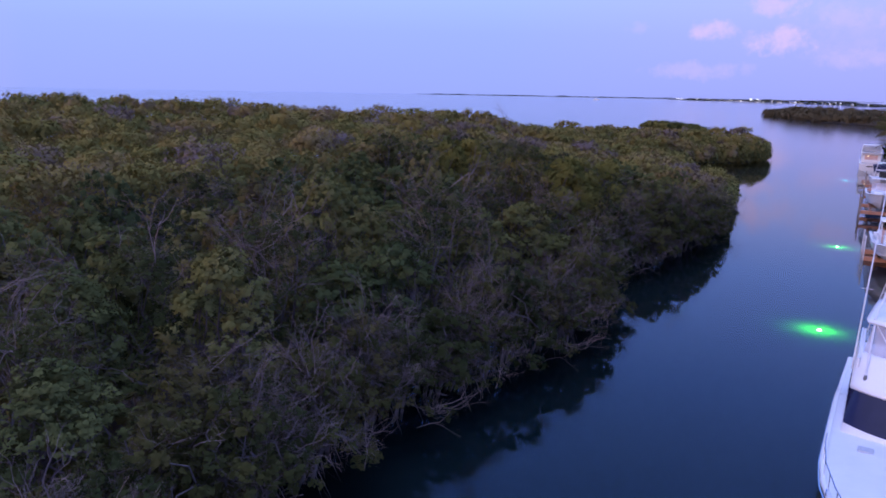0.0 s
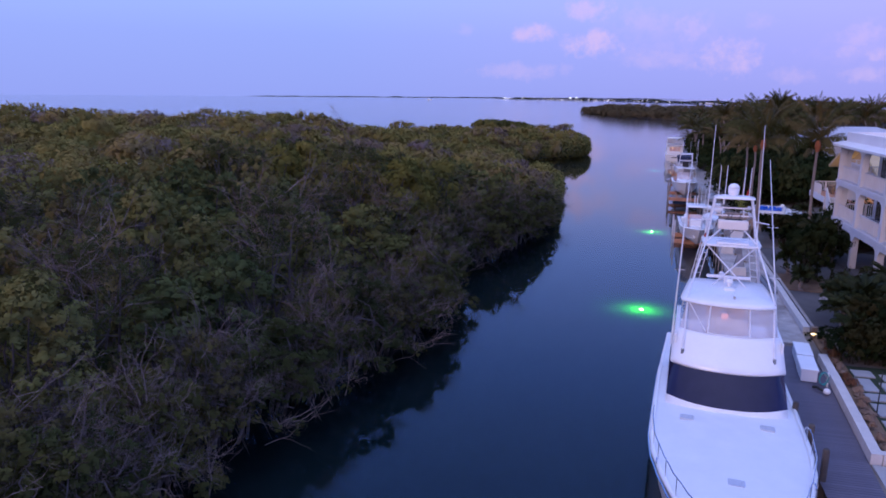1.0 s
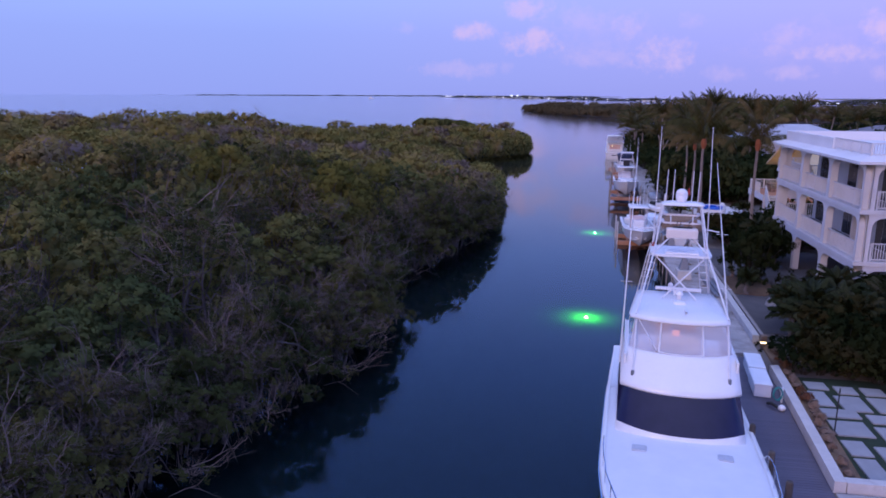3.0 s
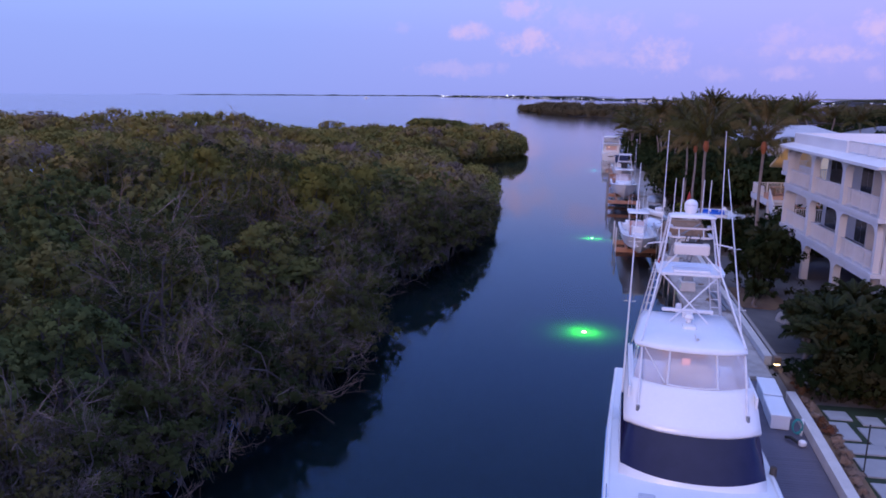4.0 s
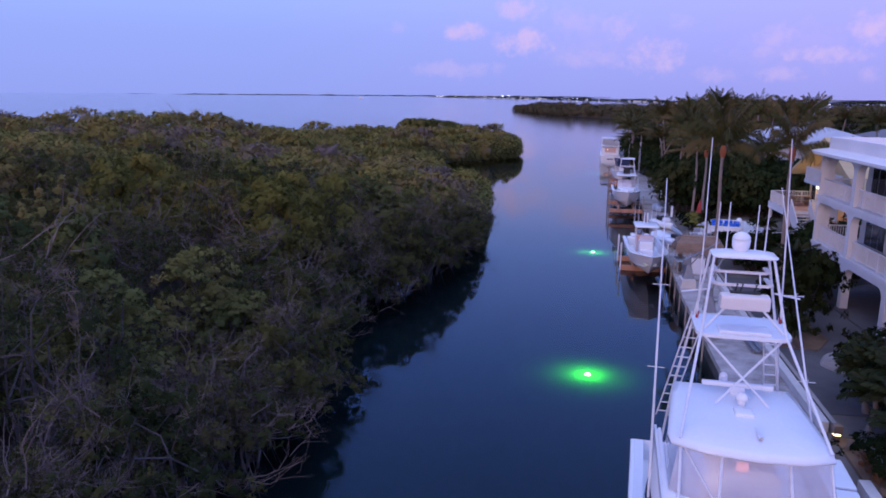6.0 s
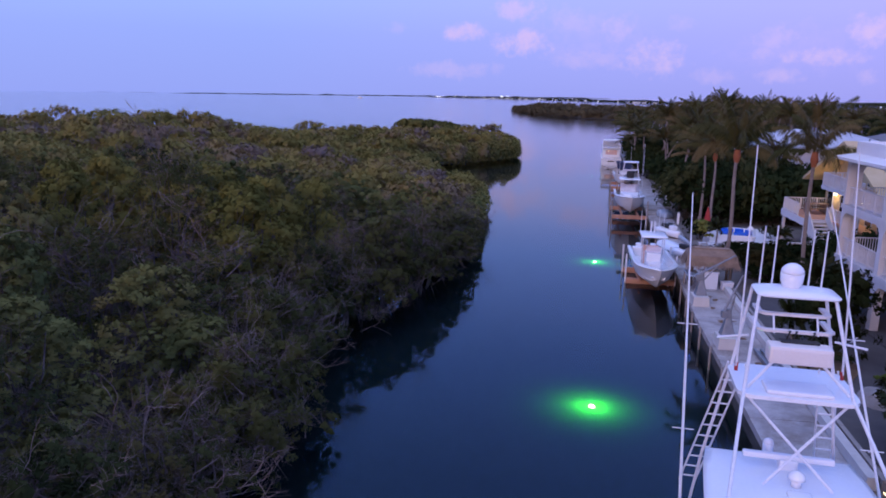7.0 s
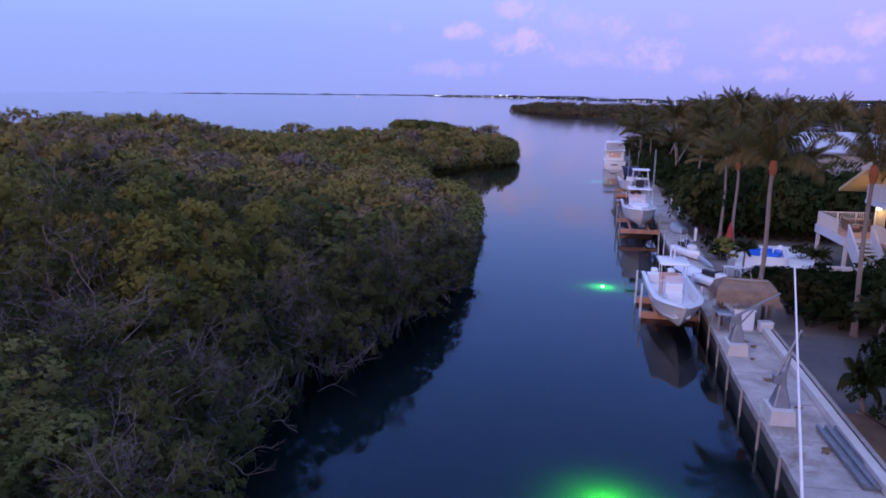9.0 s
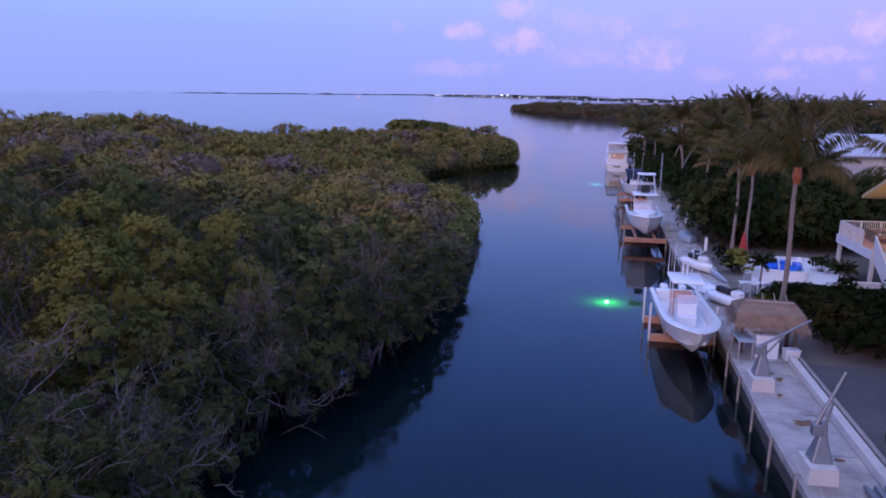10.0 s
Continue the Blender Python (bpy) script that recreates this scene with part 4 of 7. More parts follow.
def sportfisher():
    """Bow towards -y of its own axes; water level at z = 0."""
    root = thing("sport_fishing_yacht", pose(4.50, 24.0, 0, 0, 0, -5.0), "white sport fishing yacht with a tuna tower moored along the dock", "boat")
    form = [(-9.1, 0.06, 2.28, 0.03), (-8.7, 0.50, 2.24, 0.12), (-8.1, 0.90, 2.18, 0.30), (-7.2, 1.32, 2.10, 0.65), (-5.9, 1.76, 2.00, 1.15), (-4.8, 2.04, 1.94, 1.5), (-3.6, 2.28, 1.87, 1.8),
            (-2.0, 2.40, 1.78, 2.05), (1.0, 2.40, 1.62, 2.15), (4.5, 2.38, 1.42, 2.15), (6.0, 2.34, 1.15, 2.12), (10.4, 2.20, 1.05, 2.02)]
    bm, sec = bmesh.new(), []
    ys = [-9.1, -8.9, -8.7, -8.4, -8.1, -7.6] + [-7.2 + 0.7 * k for k in range(26)] + [10.4]
    for y in ys:
        b, zd, bw = hull_section(y, form)
        half = [(0.0, -0.75), (bw * 0.9, -0.25), (bw, 0.05), (bw + (b - bw) * 0.42, zd * 0.5), (b * 0.985, zd - 0.10), (b + 0.03, zd - 0.07), (b + 0.03, zd - 0.01), (b - 0.02, zd + 0.03), (b - 0.12, zd + 0.03)]
        sec.append([(-x, y, z) for x, z in half[::-1]] + [(x, y, z) for x, z in half[1:]])
    loft(bm, sec)
    bm.faces.new([bm.verts.new(p) for p in sec[-1]])
    part("hull", bm, M_GEL, root, smooth=True)
    # foredeck with camber
    bm, sec = bmesh.new(), []
    for y in [v for v in ys if v < 5.2]:
        b, zd, bw = hull_section(y, form)
        w = max(b - 0.10, 0.02)
        crown = 0.16 * smooth_step(-9, -4.5, y)
        sec.append([(w * f, y, zd + 0.0 + crown * (1 - f * f)) for f in [k / 6 - 1 for k in range(13)]])
    loft(bm, sec)
    part("foredeck", bm, M_DECKWHITE, root, smooth=True)
    bm, sec = bmesh.new(), []
    for y in [v for v in ys if v > 4.6]:
        b, zd, bw = hull_section(y, form)
        sec.append([(-b + 0.1, y, zd + 0.02), (-b + 0.38, y, zd + 0.02), (-b + 0.40, y, 0.42), (b - 0.40, y, 0.42), (b - 0.38, y, zd + 0.02), (b - 0.1, y, zd + 0.02)])
    loft(bm, sec)
    part("cockpit", bm, M_DECKWHITE, root, "white cockpit with a sunken floor")
    for sx in (-1, 1):
        bm = bmesh.new()
        pts = []
        for k in range(24):
            y = -9.05 + k * 0.58
            b, zd, bw = hull_section(y, form)
            pts.append((sx * (b + 0.035), y, zd - 0.18))
        tube(bm, pts, 0.03, 5)
        part("rub_rail", bm, M_STEEL, root, "thin bright rub rail")
    # black windshield mask round the deckhouse
    def ring(front, side, half, z, n=13):
        out = [(-half, 5.6, z)]
        for k in range(n):
            u = -1 + 2 * k / (n - 1)
            out.append((u * half, front + (side - front) * abs(u) ** 2.4, z))
        return out + [(half, 5.6, z)]
    bm = bmesh.new()
    loft(bm, [ring(-0.25, 0.50, 2.02, 1.62), ring(-0.07, 0.66, 2.00, 1.96)])
    part("coaming", bm, M_GEL, root, smooth=True)
    bm = bmesh.new()
    loft(bm, [ring(-0.08, 0.65, 1.99, 1.96), ring(0.45, 1.10, 1.94, 2.40), ring(1.10, 1.68, 1.88, 2.86)])
    part("windshield_mask", bm, M_SKYTINT_GLASS, root, "black wrap-round windshield mask tinted with reflected sky blue", smooth=True)
    # flybridge front, brow and sides
    bm = bmesh.new()
    loft(bm, [ring(1.16, 1.74, 1.86, 2.80), ring(1.04, 1.64, 1.93, 2.82), ring(1.02, 1.62, 1.95, 2.90), ring(1.16, 1.76, 1.93, 3.04), ring(1.55, 2.10, 1.88, 3.44), ring(1.90, 2.42, 1.80, 3.80), ring(2.00, 2.52, 1.76, 3.88), ring(2.10, 2.60, 1.70, 3.88)])
    part("flybridge", bm, M_GEL, root, "smooth white flybridge front", smooth=True)
    bm = bmesh.new()
    slab(bm, [(-1.72, 2.6), (1.72, 2.6), (1.72, 6.4), (-1.72, 6.4)], 2.98, 3.06)
    part("flybridge_floor", bm, M_DECKWHITE, root)
    bm = bmesh.new()
    for sx in (-1, 1):
        box(bm, (sx * 1.82, 4.0, 3.3), (0.07, 3.9, 1.0), bevel=0.02)
    box(bm, (0, 5.62, 2.3), (3.9, 0.08, 1.4), bevel=0.02)
    part("deckhouse_side", bm, M_GEL, root)
    # enclosure of clear panels
    bm = bmesh.new()
    loft(bm, [ring(2.08, 2.60, 1.70, 3.88)[1:-1], ring(2.60, 2.95, 1.52, 4.86)[1:-1]])
    part("enclosure", bm, M_VINYL, root, "milky clear vinyl enclosure", smooth=True)
    for sx in (-1, 1):
        bm = bmesh.new()
        loft(bm, [[(sx * 1.71, 2.6, 3.82), (sx * 1.71, 4.6, 3.82)], [(sx * 1.53, 2.85, 4.86), (sx * 1.53, 4.6, 4.86)]])
        part("side_curtain", bm, M_VINYL, root)
    for u in (-0.42, 0.42):
        bm = bmesh.new()
        tube(bm, [(u * 1.72, 2.1 + 0.52 * abs(u) ** 2.4 - 0.03, 3.89), (u * 1.6, 2.60, 4.86)], 0.035, 6)
        part("enclosure_post", bm, M_ALU, root)
    bm = bmesh.new()
    tube(bm, [(-0.74, 2.12, 3.93), (-0.4, 2.06, 3.91), (0, 2.05, 3.91), (0.4, 2.06, 3.91), (0.74, 2.12, 3.93)], 0.03, 6)
    part("enclosure_rail", bm, M_ALU, root)
    # helm inside
    bm = bmesh.new()
    box(bm, (0, 3.7, 3.55), (1.5, 0.8, 1.0), bevel=0.08)
    box(bm, (0, 3.45, 4.05), (1.2, 0.25, 0.25), bevel=0.06)
    part("helm_console", bm, M_GEL, root, "white helm console behind the clear panels")
    for x in (-0.45, 0.45):
        bm = bmesh.new()
        box(bm, (x, 4.9, 3.7), (0.55, 0.55, 0.12), bevel=0.04)
        box(bm, (x, 5.15, 4.1), (0.55, 0.12, 0.75), bevel=0.05)
        tube(bm, [(x, 4.9, 3.05), (x, 4.9, 3.7)], 0.07, 8)
        part("helm_chair", bm, M_PEACH, root, "peach helm chair")
    # small glowing patch added for the pink glow behind the panels
    bm = bmesh.new()
    box(bm, (-0.12, 3.25, 4.28), (0.26, 0.06, 0.22), bevel=0.03)
    part("helm_lamp", bm, M_PINKGLOW, root, "dim pink glowing patch at the helm")
    # hardtop
    bm = bmesh.new()
    out0 = [(-1.70, 2.76), (-1.0, 2.50), (0, 2.40), (0.95, 2.48), (1.56, 2.70), (1.62, 3.3), (1.48, 5.5), (1.38, 6.28), (-1.42, 6.28), (-1.54, 5.5), (-1.76, 3.2)]
    inner = [(x * 0.9, 4.3 + (y - 4.3) * 0.9) for x, y in out0]
    mid = [(x * 0.5, 4.3 + (y - 4.3) * 0.5) for x, y in out0]
    loft(bm, [[(x * 0.97, y, 4.86) for x, y in out0], [(x, y, 4.88) for x, y in out0], [(x, y, 4.93) for x, y in out0], [(x, y, 5.01) for x, y in inner], [(x, y, 5.08) for x, y in mid]], closed=True, cap=True)
    part("hardtop", bm, M_GEL, root, "white hardtop with rounded corners", smooth=True)
    # spotlight, horn, radar bar on the hardtop
    bm = bmesh.new()
    tube(bm, [(0.02, 4.8, 5.05), (0.02, 4.8, 5.24)], 0.09, 10)
    dome(bm, (0.02, 4.8, 5.24), 0.16, 0.16, 12, 4)
    box(bm, (0.0, 4.32, 5.10), (0.42, 0.42, 0.10), bevel=0.04)
    part("searchlight", bm, M_GEL, root, "white searchlight on the hardtop", smooth=True)
    bm = bmesh.new()
    tube(bm, [(-0.22, 6.15, 4.96), (-0.22, 6.15, 5.26)], 0.11, 10)
    dome(bm, (-0.22, 6.15, 5.26), 0.11, 0.1, 10, 4)
    part("camera_pod", bm, M_GEL, root, "small white pod", smooth=True)
    bm = bmesh.new()
    box(bm, (0.02, 5.55, 5.28), (1.68, 0.14, 0.12), bevel=0.04)
    box(bm, (0.02, 5.55, 5.12), (0.35, 0.3, 0.3), bevel=0.05)
    part("radar_bar", bm, M_GEL, root, "white open array radar bar")
    bm = bmesh.new()
    tube(bm, [(0.14, 3.1, 5.06), (0.14, 2.95, 5.13), (0.12, 3.5, 5.13)], [0.03, 0.05, 0.025], 6)
    part("horn", bm, M_ALU, root)
    # props from the flybridge brow to the hardtop
    for sx in (-1, 1):
        bm = bmesh.new()
        tube(bm, [(sx * 1.55, 1.72, 3.28), (sx * 1.50, 2.80, 4.86)], 0.035, 6)
        part("hardtop_prop", bm, M_ALU, root)
        bm = bmesh.new()
        tube(bm, [(sx * 1.55, 1.70, 3.14), (sx * 1.55, 1.70, 3.34)], 0.06, 6)
        part("prop_foot", bm, M_GALV, root)
    bm = bmesh.new()
    tube(bm, [(-1.45, 2.85, 4.86), (-0.80, 2.16, 3.96)], 0.022, 6)
    part("brace", bm, M_ALU, root)
    # tower: legs, platforms, rails
    for sx in (-1, 1):
        for nm, pts in (("tower_leg", [(sx * 1.52, 2.85, 5.0), (sx * 0.96, 5.35, 6.70), (sx * 0.70, 6.22, 8.38)]), ("tower_leg", [(sx * 1.62, 7.9, 1.2), (sx * 1.35, 7.1, 4.4), (sx * 0.98, 6.75, 6.70), (sx * 0.70, 6.95, 8.38)])):
            bm = bmesh.new()
            tube(bm, pts, 0.034, 8)
            part(nm, bm, M_ALU, root)
        bm = bmesh.new()
        tube(bm, [(sx * 0.96, 5.35, 6.65), (-sx * 0.6, 4.6, 5.15)], 0.028, 6)
        part("cross_brace", bm, M_ALU, root)
        bm = bmesh.new()
        tube(bm, [(sx * 0.90, 5.35, 6.75), (sx * 0.45, 5.6, 7.22)], 0.03, 6)
        part("strut", bm, M_ALU, root)
        # ladder up the aft leg
        foot, head = Vector((sx * 1.66, 8.1, 3.1)), Vector((sx * 1.06, 6.7, 6.75))
        across = Vector((-sx * 0.36, 0.0, 0.0))
        lad = bmesh.new()
        tube(lad, [foot, head], 0.022, 6)
        tube(lad, [foot + across, head + across], 0.022, 6)
        ladder = part("ladder", lad, M_ALU, root, "white ladder up the tower")
        for k in range(11):
            p = foot.lerp(head, (k + 0.5) / 11)
            bm = bmesh.new()
            tube(bm, [p, p + across], 0.02, 5)
            part("rung", bm, M_ALU, ladder)
    bm = bmesh.new()
    slab(bm, rounded(0.02, 6.05, 2.2, 1.7, 0.3), 6.58, 6.66)
    part("tower_platform", bm, M_GEL, root, "white lower tower platform")
    bm = bmesh.new()
    box(bm, (0.05, 5.62, 6.70), (1.2, 0.6, 0.08), bevel=0.035)
    part("platform_pad", bm, M_DECKWHITE, root)
    bm = bmesh.new()
    box(bm, (0, 5.62, 7.42), (1.14, 0.42, 0.36), bevel=0.07)
    part("control_box", bm, M_SUNLIT_GEL, root, "white control station box with sunlit warmth in its colour")
    bm = bmesh.new()
    box(bm, (0.02, 5.76, 7.615), (0.70, 0.20, 0.04), bevel=0.015)
    part("dash", bm, M_RUBBER, root, "dark instrument dash")
    for x in (-0.2, -0.08, 0.24):
        bm = bmesh.new()
        tube(bm, [(x, 5.82, 7.64), (x + 0.03, 5.76, 7.80)], 0.014, 5)
        dome(bm, (x + 0.03, 5.76, 7.80), 0.03, 0.03, 8, 3)
        part("lever", bm, M_RUBBER, root)
    for z, y0, w in ((7.72, 5.98, 1.46), (8.00, 6.2, 1.38)):
        bm = bmesh.new()
        path = [(-w / 2, 6.85), (-w / 2, y0 + 0.14), (-w / 2 + 0.14, y0), (w / 2 - 0.14, y0), (w / 2, y0 + 0.14), (w / 2, 6.85)]
        inside = [(-w / 2 + 0.11, 6.85), (-w / 2 + 0.11, y0 + 0.2), (-w / 2 + 0.2, y0 + 0.12), (w / 2 - 0.2, y0 + 0.12), (w / 2 - 0.11, y0 + 0.2), (w / 2 - 0.11, 6.85)]
        slab(bm, path + inside[::-1], z - 0.02, z + 0.03)
        part("belly_rail", bm, M_SUNLIT_GEL, root, "flat white belly rail with sunlit warmth in its colour")
    for x in (-0.4, 0.4):
        bm = bmesh.new()
        tube(bm, [(x, 5.98, 7.68), (x, 6.2, 8.0)], 0.02, 6)
        part("rail_post", bm, M_ALU, root)
    bm = bmesh.new()
    out0 = rounded(0.04, 6.60, 1.54, 0.96, 0.2)
    loft(bm, [[(x, y, 8.37) for x, y in out0], [(x * 1.02, y, 8.39) for x, y in out0], [(x, y, 8.41) for x, y in out0], [(x * 0.6, 6.60 + (y - 6.60) * 0.6, 8.47) for x, y in out0]], closed=True, cap=True)
    part("tower_top", bm, M_GEL, root, "white sun top of the tower", smooth=True)
    bm = bmesh.new()
    tube(bm, [(-0.02, 6.72, 8.42), (-0.02, 6.72, 8.50), (-0.02, 6.72, 8.58), (-0.02, 6.72, 8.76)], [0.17, 0.18, 0.215, 0.225], 18)
    dome(bm, (-0.02, 6.72, 8.76), 0.225, 0.20, 18, 6)
    part("satellite_dome", bm, M_GEL, root, "white satellite dome", smooth=True)
    for x, y, h in ((-0.58, 6.95, 1.25), (-0.32, 7.05, 1.25), (0.38, 7.05, 1.2), (0.60, 6.95, 1.2)):
        bm = bmesh.new()
        tube(bm, [(x, y, 8.36), (x + 0.02, y + 0.05, 8.4 + h)], [0.019, 0.015], 6)
        part("rod_tube", bm, M_ALU, root)
    # tall whip antennas
    for sx in (-1, 1):
        bm = bmesh.new()
        tube(bm, [(sx * 0.99, 6.2, 6.8), (sx * 0.96, 6.4, 8.6), (sx * 0.92, 6.8, 11.3)], [0.024, 0.019, 0.011], 6)
        w = part("whip_antenna", bm, M_ALU, root, "tall white whip antenna")
        bm = bmesh.new()
        tube(bm, [(sx * 0.99, 6.2, 6.75), (sx * 0.98, 6.23, 6.92)], 0.036, 8)
        part("antenna_foot", bm, M_RED, w, "red antenna foot")
        bm = bmesh.new()
        tube(bm, [(sx * 0.80, 6.3, 7.50), (sx * 1.40, 6.3, 7.40)], 0.025, 6)
        part("outrigger_arm", bm, M_ALU, root)
    # outriggers standing up from the sides
    for sx in (-1, 1):
        foot, tip = Vector((sx * 1.98, 4.3, 2.6)), Vector((-1.70, 10.3, 9.85)) if sx < 0 else Vector((1.62, 10.6, 9.65))
        bm = bmesh.new()
        tube(bm, [foot, foot.lerp(tip, 0.5), tip], [0.036, 0.027, 0.012], 6)
        rig = part("outrigger", bm, M_ALU, root, "long white outrigger pole")
        for f in (0.36, 0.62):
            p = foot.lerp(tip, f)
            bm = bmesh.new()
            tube(bm, [p + Vector((-0.22, 0, 0)), p + Vector((0.22, 0, 0))], 0.012, 5)
            tube(bm, [p + Vector((0, -0.18, 0.12)), p + Vector((0, 0.18, -0.12))], 0.012, 5)
            part("spreader", bm, M_ALU, rig)
    # bow rail on the dock side and forward
    bm = bmesh.new()
    for sx in (-1, 1):
        pts = []
        for k in range(17):
            y = -8.8 + k * 0.52
            b, zd, bw = hull_section(y, form)
            pts.append((sx * max(b - 0.06, 0.02), y, zd + 0.05 + 0.5 * smooth_step(-0.4, -1.3, y)))
        tube(bm, pts, 0.018, 6)
        for k in range(0, 15, 2):
            y = -8.5 + k * 0.52
            b, zd, bw = hull_section(y, form)
            tube(bm, [(sx * max(b - 0.07, 0.02), y, zd), (sx * max(b - 0.06, 0.02), y, zd + 0.52)], 0.014, 5)
    part("bow_rail", bm, M_STEEL, root, "polished bow rail")
    # deck hatches and cleats
    for x, y in ((-1.27, -0.95), (1.22, -0.95), (0.03, -5.3)):
        b, zd, bw = hull_section(y, form)
        bm = bmesh.new()
        slab(bm, rounded(x, y, 0.44, 0.34, 0.06), zd + 0.05, zd + 0.17)
        part("deck_hatch", bm, M_HATCH, root, "pale grey deck hatch")
    for x, y in ((-2.2, -4.6), (2.2, -4.6), (-1.4, -7.0), (1.4, -7.0)):
        b, zd, bw = hull_section(y, form)
        bm = bmesh.new()
        tube(bm, [(x * 0.95, y - 0.16, zd + 0.1), (x * 0.95, y + 0.16, zd + 0.1)], 0.022, 6)
        tube(bm, [(x * 0.95, y, zd), (x * 0.95, y, zd + 0.1)], 0.025, 6)
        part("cleat", bm, M_STEEL, root)
    bm = bmesh.new()
    box(bm, (0, 7.6, 0.75), (0.7, 0.7, 0.6), bevel=0.12)
    box(bm, (0, 8.0, 1.25), (0.65, 0.14, 0.6), bevel=0.05)
    part("fighting_chair", bm, M_GEL, root, "white fighting chair in the cockpit")
    return root


sportfisher()


# ---- seawall, dock and garden edge ----
def strip(y0, y1, fa, fb, step=1.5):
    """Outline between two lines of the plan."""
    ys = [y0 + (y1 - y0) * k / max(1, round((y1 - y0) / step)) for k in range(max(1, round((y1 - y0) / step)) + 1)]
    return [(fa(y), y) for y in ys] + [(fb(y), y) for y in ys[::-1]]


def dock():
    # seawall face along the water, wet and under-slab shade put into its colour
    bm = bmesh.new()
    slab(bm, strip(-60, 176, lambda y: bank(y) + 0.10, lambda y: bank(y) + 0.42, 4), -1.0, 0.90)
    tagged(part("seawall", bm, M_WETSHADE_WALL, None), "dark concrete seawall, wet and slab shade in its colour", "seawall", "", "structure")
    # concrete dock slabs with open joints
    pier = thing("concrete_dock", pose(0, 0, 0), "pale stained concrete dock along the canal", "dock", "", "structure")
    y = 34.6
    rng = random.Random(4)
    while y < 96:
        ln = 3.0 if y < 70 else 5.0
        bm = bmesh.new()
        out = strip(y + 0.015, y + ln - 0.015, lambda v: bank(v) - 0.07, lambda v: inner(v) - 0.02, 3)
        slab(bm, out, 0.78, 1.05 + rng.uniform(-0.008, 0.008))
        part("slab", bm, M_CONCRETE, pier)
        y += ln
    for y in np.arange(96, 172, 6.0):
        bm = bmesh.new()
        slab(bm, strip(y + 0.02, y + 5.98, lambda v: bank(v) - 0.07, lambda v: bank(v) + 2.2, 6), 0.78, 1.05)
        part("slab", bm, M_CONCRETE, pier)
    # long grey grating step on the dock
    tray = thing("grey_ramp", pose(9.93, 45.6, 1.05, 0, 0, 0), "grey ribbed boarding ramp lying on the dock", "ramp")
    bm = bmesh.new()
    box(bm, (0, 0, 0.06), (0.9, 3.8, 0.10), bevel=0.02)
    part("plate", bm, M_GALV, tray)
    for x in (-0.44, -0.15, 0.15, 0.44):
        bm = bmesh.new()
        box(bm, (x, 0, 0.16), (0.10, 3.9, 0.14), bevel=0.03)
        part("side_bar", bm, M_GALV, tray)
    # inner curb and dark rail behind it
    curb = thing("curb_wall", pose(0, 0, 0), "low pale concrete curb along the dock", "wall", "", "structure")
    for a in np.arange(36.4, 58, 3.6):
        bm = bmesh.new()
        slab(bm, strip(a, a + 3.58, lambda v: inner(v), lambda v: inner(v) + 0.30, 3.6), 0.9, 1.34)
        part("coping", bm, M_WALLCON, curb)
    rail = thing("timber_edging", pose(0, 0, 0), "dark timber edging behind the curb", "edging", "", "structure")
    for a in np.arange(36.4, 58, 3.6):
        bm = bmesh.new()
        slab(bm, strip(a, a + 3.57, lambda v: inner(v) + 0.42, lambda v: inner(v) + 0.58, 3.6), 0.88, 1.30)
        part("board", bm, M_PILE, rail)
    # posts along the edge
    first = None
    for y in (45.2, 47.8, 50.5, 53.1, 55.8, 58.5, 63.0, 70.0, 75.0, 80.0):
        if first is None:
            first = thing("mooring_post", pose(bank(y) - 0.16, y, 0), "grey weathered post against the seawall", "post", "posts along the dock edge")
            bm = bmesh.new()
            tube(bm, [(0, 0, -1.0), (0, 0, 1.16)], 0.052, 9)
            part("post", bm, M_PILE, first)
        else:
            copy_thing(first, pose(bank(y) - 0.16, y, 0, 0, 0, y * 37))
    # dark bollards beside the yacht
    first = None
    for x, y, h in ((7.06, 21.7, 2.15), (7.05, 23.4, 2.0), (7.03, 25.5, 1.85), (7.1, 17.8, 2.1), (7.3, 30.5, 1.7)):
        if first is None:
            first = thing("dock_piling", pose(x, y, 0), "dark round mooring piling beside the yacht", "piling", "pilings beside the yacht")
            bm = bmesh.new()
            tube(bm, [(0, 0, -1.0), (0, 0, 1.95), (0, 0, 2.0)], [0.105, 0.10, 0.08], 12)
            part("pile", bm, M_TIMBER, first)
        else:
            copy_thing(first, pose(x, y, h - 2.0, 0, 0, y * 50))
    # plank deck beside the yacht
    deck = thing("plank_deck", pose(0, 0, 0), "grey composite plank deck beside the yacht", "deck", "", "structure")
    bm = bmesh.new()
    slab(bm, strip(8, 34.5, lambda v: bank(v) + 0.1, lambda v: inner(v) - 0.05, 3), 0.80, 0.90)
    part("joist", bm, M_TIMBER, deck)
    me = None
    for k in range(178):
        y = 8.1 + k * 0.148
        x0, x1 = bank(y) - 0.12, inner(y) - 0.02
        if me is None:
            bm = bmesh.new()
            box(bm, (0.5, 0, 0), (1, 0.138, 0.035))
            me = part("board", bm, M_PLANK, deck)
            ob = me
        else:
            ob = new("board", me.data)
            ob.parent = deck
        ob.matrix_basis = Matrix.Translation((x0, y, 0.93)) @ Matrix.Diagonal((x1 - x0, 1, 1, 1))
    # low garden wall with its return
    wall = thing("garden_wall", pose(0, 0, 0), "low pale stone garden wall beside the dock", "wall", "", "structure")
    for a in np.arange(23.2, 31.3, 1.35):
        bm = bmesh.new()
        slab(bm, strip(a, a + 1.34, lambda v: inner(v), lambda v: inner(v) + 0.34, 1.35), 0.85, 1.30)
        part("block", bm, M_WALLCON, wall)
